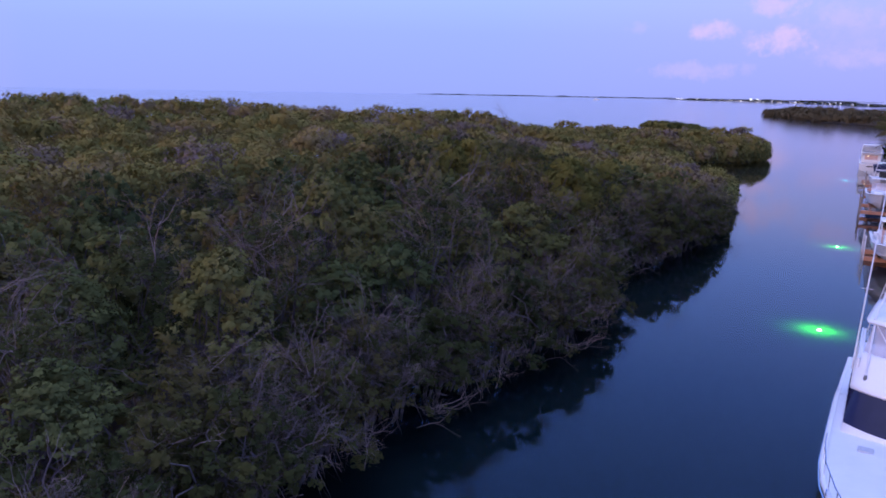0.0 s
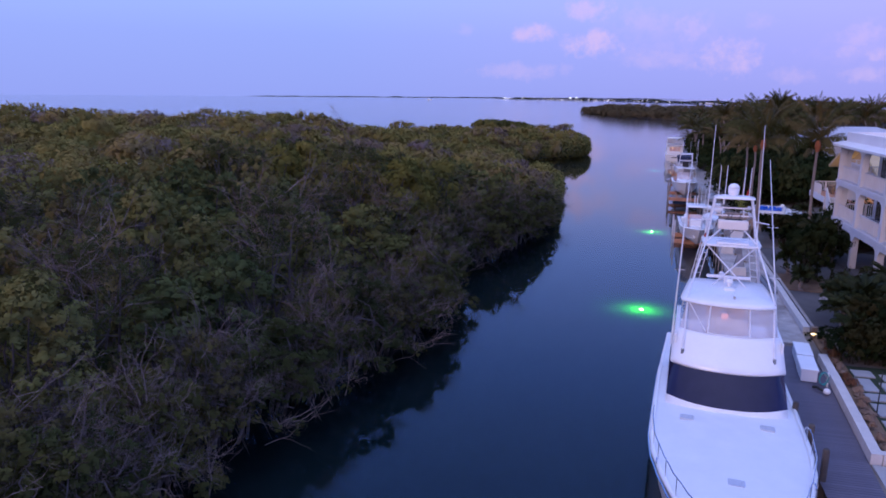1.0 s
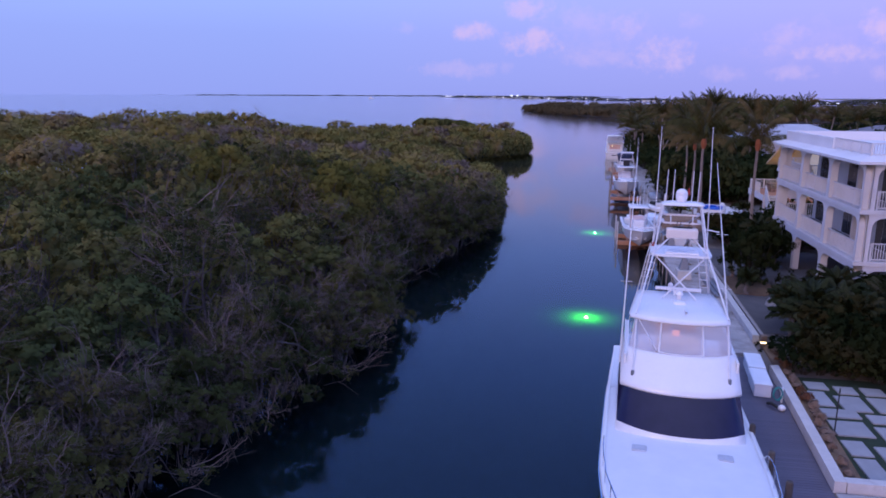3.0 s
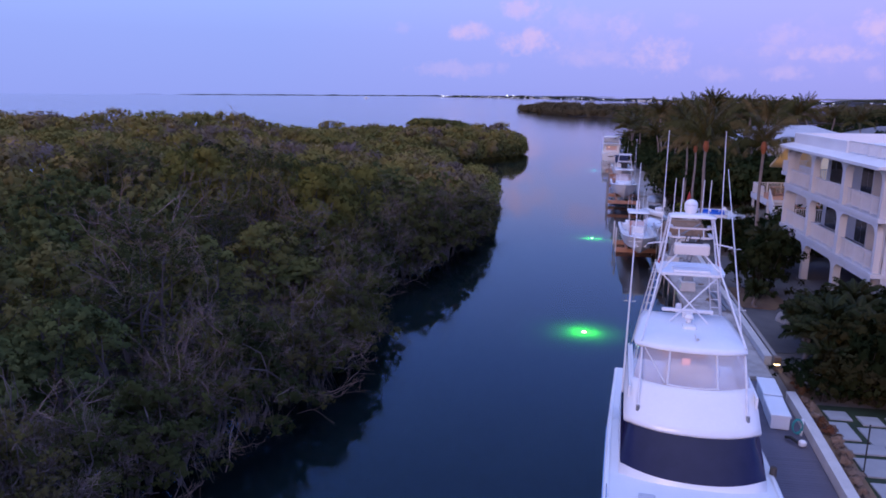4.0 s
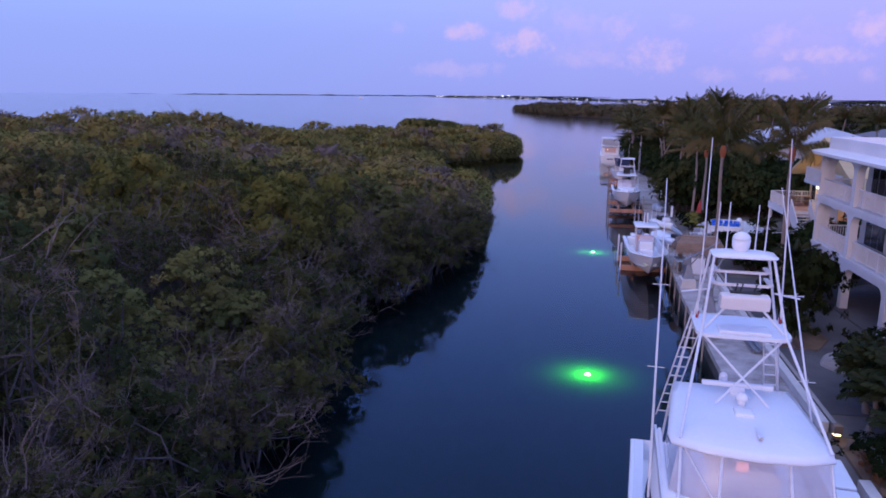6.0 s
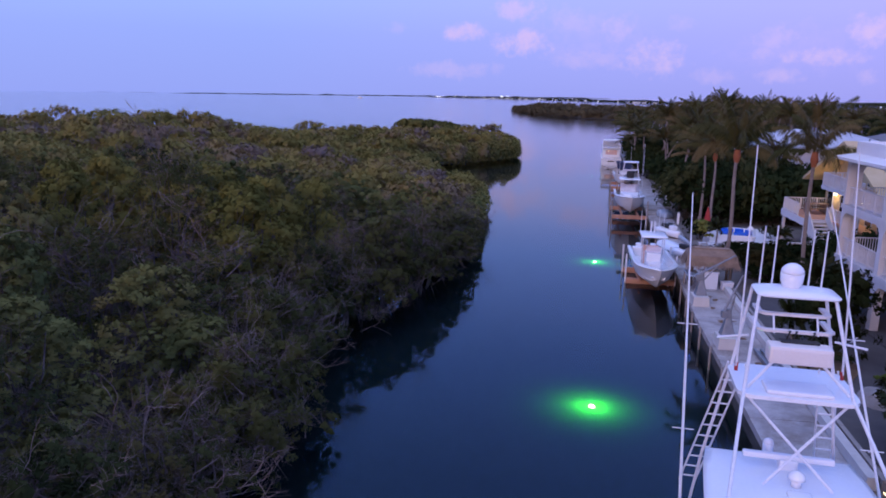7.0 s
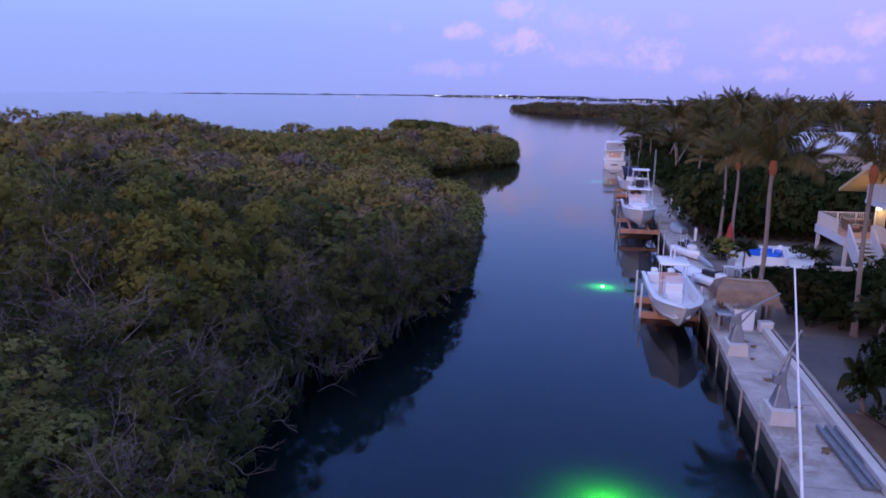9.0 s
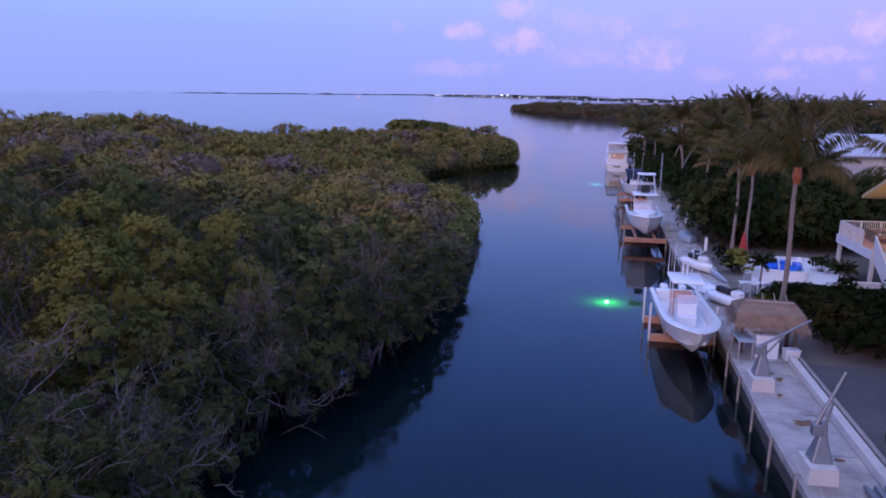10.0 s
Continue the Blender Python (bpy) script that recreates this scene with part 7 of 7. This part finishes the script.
# ---- palms and shrubs ----
def palm(seed, tall, lean, label, boot=False, reach=3.9, fronds=22, mat=None):
    """Coconut palm: ringed leaning trunk and arching fronds with separate leaflets."""
    rng = np.random.default_rng(seed)
    tree = thing("palm_tree", pose(0, 0, 0), label, "palm tree", "palms along the shore")
    bend = Vector((lean, lean * 0.3, 0))
    pts = [Vector((0, 0, tall * f)) + bend * (f * f) + Vector((0.12 * math.sin(5 * f), 0.1 * math.cos(4 * f), 0)) for f in [k / 14 for k in range(15)]]
    bm = bmesh.new()
    tube(bm, pts, [0.20 - 0.07 * min(1, k / 3) - 0.035 * k / 14 + (0.010 if k % 2 else 0) for k in range(15)], 9)
    part("trunk", bm, M_PALMBARK, tree)
    head = pts[-1]
    if boot:
        bm = bmesh.new()
        tube(bm, [head + Vector((0, 0, -0.55)), head + Vector((0, 0, -0.15)), head + Vector((0, 0, 0.3))], [0.13, 0.24, 0.17], 9)
        part("crown_boot", bm, M_PALMRED, tree, "orange brown leaf boots")
    for k in range(fronds):
        az = 2.39996 * k + rng.uniform(-0.25, 0.25)
        f0 = k / fronds
        up = (1.56 - 0.60 * f0 if k < fronds - 4 else 0.62) + rng.uniform(-0.16, 0.16)
        ln = reach * rng.uniform(0.85, 1.1) * (1 - 0.15 * f0)
        bow = rng.uniform(0.9, 1.4) * (0.75 + 1.15 * f0)
        h = Vector((math.cos(az), math.sin(az), 0))
        side = Vector((-h.y, h.x, 0))
        spine = [head + h * 0.08 + Vector((0, 0, 0.15))]
        for j in range(8):
            el = max(-1.2, up - bow * ((j + 0.5) / 8) ** 1.45)
            spine.append(spine[-1] + (h * math.cos(el) + Vector((0, 0, math.sin(el)))) * (ln / 8))
        vs = []
        n = 66
        for j in range(n):
            f = 0.14 + 0.85 * j / (n - 1)
            i = min(int(f * 8), 7)
            p = spine[i].lerp(spine[i + 1], f * 8 - i)
            d = (spine[i + 1] - spine[i]).normalized()
            long = (0.24 + 0.15 * reach) * (math.sin(math.pi * (0.15 + 0.78 * f)) ** 0.7) * rng.uniform(0.8, 1.15)
            for s in (-1, 1):
                tip = p + side * s * long * 0.5 + d * long * 0.5 + Vector((0, 0, -long * rng.uniform(0.6, 1.15)))
                w = d * 0.024
                mid = p.lerp(tip, 0.5) + Vector((0, 0, 0.04))
                vs += [p - w, mid - w, tip, mid + w]
        # the rib
        for a, b in zip(spine, spine[1:]):
            vs += [a - side * 0.03, b - side * 0.02, b + side * 0.02, a + side * 0.03]
        mesh_part("frond", [tuple(v) for v in vs], np.arange(len(vs)).reshape(-1, 4), mat or M_FROND, tree)
    return tree


def shrub(seed, name, label, mat, wide, tall, leaves, leaf, clumps, category, group, slim=0.7):
    """Rounded leafy plant on several stems, of clumps with gaps between them."""
    rng = np.random.default_rng(seed)
    plant = thing(name, pose(0, 0, 0), label, category, group)
    bm, sprays = bmesh.new(), []
    per = leaves // clumps
    for k in range(clumps):
        a = 2.4 * k + rng.uniform(-0.4, 0.4)
        r = wide * math.sqrt((k + 0.3) / clumps) * rng.uniform(0.7, 1.05)
        z = tall * (1 - 0.80 * (r / wide) ** 2.2 * rng.uniform(0.35, 1.1)) - 0.22 * tall * rng.random()
        cr = rng.uniform(0.20, 0.34) * (wide + tall * 0.35)
        z = max(z - cr * 0.5, cr * 0.5)
        c = np.array((r * math.cos(a), r * math.sin(a), z))
        if slim > 0.5:
            sprays.append(tufted(rng, c, cr, 6, max(4, per // 5), leaf * 0.8, 0.85, (c[0] / wide, c[1] / wide, 0.4)))
        else:
            p, d = clump_points(rng, per)
            way = d * 0.6 + np.array((c[0] / wide, c[1] / wide, 0.7)) * 0.6
            sprays.append(leaf_quads(rng, p * cr + c, way / np.linalg.norm(way, axis=1, keepdims=True), leaf, leaf * slim))
        if k % 2 == 0:
            tube(bm, [(0.1 * math.cos(a), 0.1 * math.sin(a), -0.1), (c[0] * 0.4, c[1] * 0.4, c[2] * 0.5), tuple(c)], [0.04, 0.03, 0.012], 4, False)
    part("trunk", bm, M_TIMBER if slim < 0.5 else M_MUD, plant)
    leaf_part("leaves", sprays, mat, plant)
    return plant


def place(kinds, spots):
    """Puts copies of the kinds at spots of (x, y, z, kind, scale, height scale)."""
    used = set()
    for k, (x, y, z, i, s, hs) in enumerate(spots):
        m = Matrix.Translation((x, y, z)) @ pose(0, 0, 0, 0, 0, (k * 77) % 360) @ Matrix.Diagonal((s, s, hs, 1))
        if i in used:
            made = copy_thing(kinds[i], Matrix())
            made.matrix_basis = m
        else:
            used.add(i)
            kinds[i].matrix_basis = m
    for i, ob in enumerate(kinds):
        if i not in used:
            for c in [*ob.children_recursive, ob]:
                bpy.data.objects.remove(c)


def palms():
    kinds = [palm(21, 9.0, 0.9, "tall coconut palm with drooping olive fronds", False), palm(22, 10.0, -0.8, "tall slender palm with drooping olive fronds", False),
             palm(23, 8.0, 0.3, "tall palm with orange leaf boots under its crown", True, 3.75, 18), palm(24, 7.5, -1.9, "leaning palm with a broad olive crown", False, 3.9),
             palm(25, 0.9, 0.1, "young bushy palm in the gravel yard", False, 1.2, 22, M_FRONDGREEN),
             palm(26, 3.2, 0.3, "short bushy palm with dark green feathery fronds", False, 2.0, 30, M_FRONDGREEN),
             palm(27, 7.75, 0.2, "tall palm with a broad crown and orange leaf boots", True, 4.4, 20)]
    Z = 0.9
    spots = [(11.9, 64.0, Z, 6, 1.0, 1.0), (13.5, 80.4, Z, 0, 0.9, 0.76), (14.2, 79.4, Z, 2, 0.9, 0.80), (14.95, 58.8, Z, 2, 0.92, 1.01), (11.6, 49.4, Z, 4, 0.8, 1.1), (12.9, 50.1, Z, 4, 0.95, 1.2), (12.35, 47.8, Z, 4, 0.7, 0.8), (11.6, 45.3, Z, 4, 0.75, 0.8), (14.65, 55.2, Z, 5, 0.95, 0.62), (15.2, 53.2, Z, 5, 0.75, 0.5), (11.9, 35.4, Z, 5, 0.85, 0.5), (12.6, 36.9, Z, 5, 0.95, 0.6), (13.6, 35.0, Z, 5, 0.9, 0.62), (13.9, 38.2, Z, 5, 0.95, 0.55), (15.3, 36.4, Z, 5, 1.0, 0.66), (11.5, 36.6, Z, 5, 0.75, 0.42), (12.1, 38.4, Z, 5, 0.85, 0.5), (12.9, 39.8, Z, 5, 0.85, 0.5), (11.3, 34.2, Z, 5, 0.7, 0.4), (14.6, 40.4, Z, 5, 0.9, 0.6), (15.5, 34.3, Z, 1, 0.8, 0.74), (12.75, 70.3, Z, 5, 0.55, 0.5), (17.3, 70.9, Z, 5, 0.6, 0.4)]
    rng = random.Random(31)
    row = [(15.6, 96, 9.5), (17.4, 103, 10.4), (14.6, 108, 9.2), (19.0, 112, 11.6), (16.3, 119, 11.7), (21.4, 124, 11.0), (19.8, 126, 9.4), (17.2, 132, 10.6), (22.6, 136, 12.0), (19.2, 141, 10.4),
           (15.6, 146, 9.0), (16.0, 152, 10.6), (18.6, 158, 10.2), (23.0, 116, 12.6), (22.4, 111, 11.6), (29.5, 122.4, 12.0), (33.5, 148, 12.0), (37.0, 142, 11.8), (41.0, 146, 12.0), (45.5, 142, 11.6), (18.4, 98, 10.2), (26.6, 146, 11.0)]
    back = [(21.0, 87.5, 8.8), (42.5, 112, 11.0), (33.5, 121.6, 11.9), (47.5, 140, 11.0), (55, 118, 10.6), (30.0, 150, 12.2), (25.4, 154, 10.8), (62, 150, 11.0), (44, 96, 10.4), (13.1, 129, 9.4), (13.4, 135, 9.8), (13.9, 143, 9.6), (13.4, 124, 8.8), (14.4, 149, 9.4), (15.2, 157, 10.2), (14.0, 136, 7.4), (16.4, 163, 9.6),
            (14.6, 92, 8.8), (16.8, 91, 9.6), (19.4, 93, 10.2), (15.2, 101, 10.0), (17.0, 109, 10.6), (18.6, 118, 10.4), (20.8, 119, 11.2), (24.6, 116, 11.4), (26.2, 127, 11.4), (22.8, 130, 11.6), (15.0, 114, 9.8), (33.0, 134, 11.6), (39.5, 126, 11.2)]
    for x, y, h in row + back:
        i = rng.choice((0, 1, 1, 3, 0))
        spots.append((x, y, Z, i, rng.uniform(0.92, 1.12), (h - 3.2) / (9.0, 10.0, 8.0, 7.5)[i]))
    place(kinds, spots)


palms()


def shrubs():
    low = "dark green rounded garden shrub"
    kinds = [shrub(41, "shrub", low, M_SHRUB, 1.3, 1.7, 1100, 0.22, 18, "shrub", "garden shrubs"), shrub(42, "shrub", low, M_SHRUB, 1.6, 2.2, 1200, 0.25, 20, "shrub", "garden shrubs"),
             shrub(43, "broadleaf_tree", "dark green leafy tree on the shore", M_TREELEAF, 2.6, 5.2, 1000, 0.46, 30, "tree", "shore trees"), shrub(44, "broadleaf_tree", "dark green leafy tree on the shore", M_TREELEAF, 2.9, 4.4, 1000, 0.48, 30, "tree", "shore trees"),
             shrub(45, "small_tree", "small multi-stemmed garden tree with feathery leaves", M_SHRUB, 1.5, 3.0, 1700, 0.20, 16, "tree", "garden trees"),
             shrub(46, "yellow_shrub", "bright yellow-green garden shrub", M_BRIGHTLEAF, 0.9, 1.2, 900, 0.20, 12, "shrub", "yellow shrubs"),
             shrub(47, "red_shrub", "small red-brown bedding plant", M_REDLEAF, 0.35, 0.45, 420, 0.16, 7, "plant", "bedding plants", 0.28),
             shrub(48, "grass_clump", "dry straw-coloured grass clump", M_THATCH, 0.30, 0.40, 420, 0.26, 6, "plant", "bedding plants", 0.16)]
    rng = random.Random(12)
    Z = 0.92
    spots = []
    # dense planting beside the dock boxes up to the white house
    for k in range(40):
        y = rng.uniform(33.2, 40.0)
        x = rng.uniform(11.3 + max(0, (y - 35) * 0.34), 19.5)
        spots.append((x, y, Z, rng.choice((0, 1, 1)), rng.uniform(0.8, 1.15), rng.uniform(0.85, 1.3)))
    for x, y in ((10.6, 33.4), (11.6, 32.9), (12.7, 32.8), (13.6, 32.2), (14.3, 31.0), (14.6, 29.4), (14.7, 27.6), (14.6, 25.8)):
        spots.append((x, y, Z, rng.choice((0, 1)), rng.uniform(0.7, 0.9), rng.uniform(0.6, 0.9)))
    for x, y in ((12.8, 35.0), (14.8, 36.5), (16.4, 35.4), (16.6, 39.0)):
        spots.append((x, y, Z, 4, 1.15, 1.05))
    spots += [(12.2, 47.2, Z, 4, 1.05, 1.2), (12.9, 48.2, Z, 4, 1.15, 1.35), (15.2, 43.4, Z, 1, 0.9, 0.8), (14.6, 44.0, Z, 5, 0.9, 0.9), (13.9, 44.4, Z, 5, 0.7, 0.7)]
    for k in range(2):
        spots.append((rng.uniform(14.6, 15.6), rng.uniform(52, 56), Z, rng.choice((0, 1)), rng.uniform(0.6, 0.9), rng.uniform(0.7, 1.0)))
    # hedge behind the gravel yard
    for k in range(62):
        y = rng.uniform(59.2, 68.2)
        x = rng.uniform(12.9, 20.5)
        low = 1.25 - 0.07 * (y - 58)
        spots.append((x, y, Z, rng.choice((0, 1, 1)), rng.uniform(0.8, 1.15), low * rng.uniform(0.75, 1.05)))
    for k in range(10):
        spots.append((rng.uniform(17.5, 21.0), rng.uniform(59.0, 64.0), Z, rng.choice((2, 3)), rng.uniform(0.5, 0.7), rng.uniform(0.55, 0.75)))
    # beside the terrace
    for x, y in ((12.3, 74.8), (12.2, 77.6), (17.6, 70.2), (18.0, 75.8)):
        spots.append((x, y, Z, 0, 0.6, 0.7))
    spots += [(12.9, 76.6, Z, 5, 1.0, 1.1), (12.5, 74.6, Z, 5, 0.9, 1.0), (11.9, 66.9, Z, 5, 0.6, 0.6)]
    # wall of trees behind the terrace
    for k in range(30):
        spots.append((13.2 + 0.75 * k + rng.uniform(-0.5, 0.5), 84.6 + rng.uniform(-1.3, 3.0), Z, rng.choice((2, 3)), rng.uniform(0.8, 1.0), rng.uniform(0.85, 1.15)))
    for x, y in ((15.2, 90.2), (16.4, 88.4), (17.6, 90.6), (18.8, 88.8), (20.0, 90.8), (21.2, 89.4), (22.2, 91.2)):
        spots.append((x, y, Z, 2 + int(x) % 2, 0.9, rng.uniform(1.25, 1.5)))
    for x, y in ((24.0, 90.6), (25.5, 91.2), (27.0, 90.4), (28.6, 91.0), (30.2, 90.6)):
        spots.append((x, y, Z, 2 + int(x) % 2, 0.9, rng.uniform(0.95, 1.1)))
    for k in range(26):
        y = 86 + 3.0 * k + rng.uniform(-1, 1)
        spots.append((bank(y) + rng.uniform(3.2, 4.4), y, Z, rng.choice((1, 2, 3)), rng.uniform(0.6, 0.85), rng.uniform(0.6, 0.95)))
    for k in range(22):
        y = 118 + 2.2 * k + rng.uniform(-1, 1)
        spots.append((bank(y) + rng.uniform(1.2, 2.4), y, Z, rng.choice((2, 3)), rng.uniform(0.6, 0.8), rng.uniform(0.6, 0.9)))
    # tree mass along the shore under the palms
    for k in range(120):
        y = rng.uniform(80, 168)
        x = rng.uniform(bank(y) + 3.4, bank(y) + 22 + 0.1 * (y - 80))
        if y < 82.5 and x < 35 or 18.5 < x < 37.5 and 88 < y < 109:
            continue
        if x > 0.24 * y - 1 and 88 < y < 135:
            spots.append((x, y, Z, rng.choice((2, 3)), rng.uniform(0.7, 0.9), rng.uniform(0.55, 0.75)))
            continue
        spots.append((x, y, Z, rng.choice((2, 3)), rng.uniform(0.75, 1.15), rng.uniform(0.75, 1.15) * (1.3 if x > bank(y) + 9 else 1.0)))
    for k in range(60):
        y = rng.uniform(90, 160)
        x = rng.uniform(35, 75)
        spots.append((x, y, Z, rng.choice((2, 3)), rng.uniform(0.9, 1.3), rng.uniform(1.0, 1.5)))
    for k in range(26):
        y = rng.uniform(59, 82)
        spots.append((rng.uniform(35.5, 60), y, Z, rng.choice((2, 3)), rng.uniform(0.9, 1.2), rng.uniform(0.9, 1.2)))
    # bedding plants behind the garden wall
    for k in range(21):
        y = 24.0 + k * 0.56 + rng.uniform(-0.2, 0.2)
        spots.append((inner(y) + rng.uniform(0.50, 0.85), y, 1.03, rng.choice((6, 7, 7)), rng.uniform(0.45, 0.9), rng.uniform(0.5, 1.0)))
    # low edging plants between the lawn and the tall planting
    for k in range(11):
        spots.append((10.9 + 0.62 * k, 32.65 + rng.uniform(-0.15, 0.25), Z, 0, rng.uniform(0.5, 0.62), rng.uniform(0.42, 0.6)))
    # and at the foot of the trees behind the terrace
    for k in range(16):
        spots.append((13.4 + 0.85 * k, 82.9 + rng.uniform(-0.3, 0.5), Z, rng.choice((0, 1)), rng.uniform(0.75, 1.0), rng.uniform(0.7, 1.1)))
    place(kinds, spots)


shrubs()


# ---- loose things on the far dock ----
def upturned_dinghy(x, y, turn, label, mat):
    boat = thing("dinghy", pose(x, y, 1.05, 0, 0, turn), label, "dinghy", "small craft on the dock")
    bm, sec = bmesh.new(), []
    for k in range(11):
        f = k / 10
        b = 0.72 * (1 - (1 - min(1, f / 0.45)) ** 2.2)
        sec.append([(-b, -1.6 + 3.2 * f, 0.02), (-b * 0.85, -1.6 + 3.2 * f, 0.34), (0, -1.6 + 3.2 * f, 0.50), (b * 0.85, -1.6 + 3.2 * f, 0.34), (b, -1.6 + 3.2 * f, 0.02)])
    loft(bm, sec)
    bm.faces.new([bm.verts.new(p) for p in sec[-1]])
    part("hull", bm, mat, boat, smooth=True)
    bm = bmesh.new()
    tube(bm, [(s[0][0], s[0][1], 0.05) for s in sec] + [(s[-1][0], s[-1][1], 0.05) for s in sec[::-1]], 0.035, 5)
    part("gunwale", bm, M_GALV, boat)


def kayak(x, y, turn, tilt, label, mat):
    boat = thing("kayak", pose(x, y, 1.05, 0, tilt, turn), label, "kayak", "small craft on the dock")
    bm = bmesh.new()
    sec = []
    for k in range(13):
        f = -1 + 2 * k / 12
        r = 0.36 * math.sqrt(max(1 - f * f, 0.004))
        sec.append([(r * math.cos(a), 1.7 * f, 0.185 + 0.55 * r * math.sin(a)) for a in [2 * math.pi * i / 10 for i in range(10)]])
    loft(bm, sec, closed=True, cap=True)
    part("hull", bm, mat, boat, smooth=True)
    bm = bmesh.new()
    slab(bm, rounded(0, -0.1, 0.40, 1.0, 0.18), 0.33, 0.40)
    part("cockpit", bm, M_RUBBER, boat, "black cockpit opening")


def jet_ski(x, y, turn):
    ski = thing("jet_ski", pose(x, y, 1.05, 0, 0, turn), "white and black jet ski on the dock", "jet ski", "jet skis on the dock")
    bm, sec = bmesh.new(), []
    for k in range(10):
        f = k / 9
        b = 0.55 * (1 - (1 - min(1, f / 0.4)) ** 2.0) + 0.03
        sec.append([(-b, -1.4 + 2.8 * f, 0.48), (-b * 0.8, -1.4 + 2.8 * f, 0.15), (0, -1.4 + 2.8 * f, 0.02), (b * 0.8, -1.4 + 2.8 * f, 0.15), (b, -1.4 + 2.8 * f, 0.48), (b * 0.5, -1.4 + 2.8 * f, 0.62), (-b * 0.5, -1.4 + 2.8 * f, 0.62)])
    loft(bm, sec, closed=True, cap=True)
    part("hull", bm, M_GEL, ski, smooth=True)
    bm = bmesh.new()
    box(bm, (0, 0.45, 0.80), (0.36, 1.2, 0.32), bevel=0.1)
    part("seat", bm, M_RUBBER, ski, "black seat")
    bm = bmesh.new()
    box(bm, (0, -0.45, 0.80), (0.5, 0.6, 0.36), bevel=0.12)
    part("hood", bm, M_GEL, ski)
    bm = bmesh.new()
    tube(bm, [(-0.38, -0.2, 1.06), (0, -0.28, 1.10), (0.38, -0.2, 1.06)], 0.03, 6)
    part("handlebar", bm, M_RUBBER, ski)


upturned_dinghy(9.45, 69.4, 14, "white upturned dinghy lying on the dock", M_GEL)
upturned_dinghy(11.1, 84.8, -4, "pale skiff lying upturned by the hedge", M_DOCKGREY)
jet_ski(10.05, 66.2, 30)
jet_ski(9.95, 74.6, 24)
kayak(10.6, 72.8, 8, 50, "pale blue kayak leaning on its side", M_DOCKGREY)
kayak(10.6, 78.6, -6, 1, "white kayak lying on the dock", M_GEL)


def patio_set():
    table = thing("patio_table", pose(11.85, 69.3, 0.93), "white patio table beside the tiki hut", "table")
    bm = bmesh.new()
    box(bm, (0, 0, 0.72), (1.2, 0.75, 0.05), bevel=0.015)
    part("tabletop", bm, M_GEL, table)
    for x in (-0.5, 0.5):
        for y in (-0.3, 0.3):
            bm = bmesh.new()
            tube(bm, [(x, y, 0), (x, y, 0.70)], 0.025, 6)
            part("leg", bm, M_ALU, table)
    first = None
    for x, y, a in ((11.4, 68.4, 170), (12.4, 68.5, 200), (12.0, 70.2, 10)):
        if first is None:
            first = thing("patio_chair", pose(x, y, 0.93, 0, 0, a), "grey and white patio chair", "chair", "chairs by the patio table")
            bm = bmesh.new()
            box(bm, (0, 0, 0.43), (0.5, 0.5, 0.05), bevel=0.015)
            part("seat", bm, M_DOCKGREY, first)
            bm = bmesh.new()
            box(bm, (0, 0.25, 0.72), (0.5, 0.05, 0.55), bevel=0.015)
            part("backrest", bm, M_DOCKGREY, first)
            for px in (-0.22, 0.22):
                for py in (-0.22, 0.22):
                    bm = bmesh.new()
                    tube(bm, [(px, py, 0), (px, py, 0.42)], 0.018, 5)
                    part("leg", bm, M_ALU, first)
        else:
            copy_thing(first, pose(x, y, 0.93, 0, 0, a))


patio_set()


def power_post(x, y):
    post = thing("dock_pedestal", pose(x, y, 1.05), "white dock power pedestal with a small lamp", "pedestal", "dock pedestals")
    bm = bmesh.new()
    box(bm, (0, 0, 0.5), (0.2, 0.2, 1.0), bevel=0.03)
    part("body", bm, M_GEL, post)
    bm = bmesh.new()
    box(bm, (0, 0, 1.05), (0.16, 0.16, 0.08), bevel=0.02)
    part("cap", bm, M_DOCKGREY, post)


power_post(11.6, 80.6)
power_post(12.2, 92.0)
power_post(13.0, 101.0)
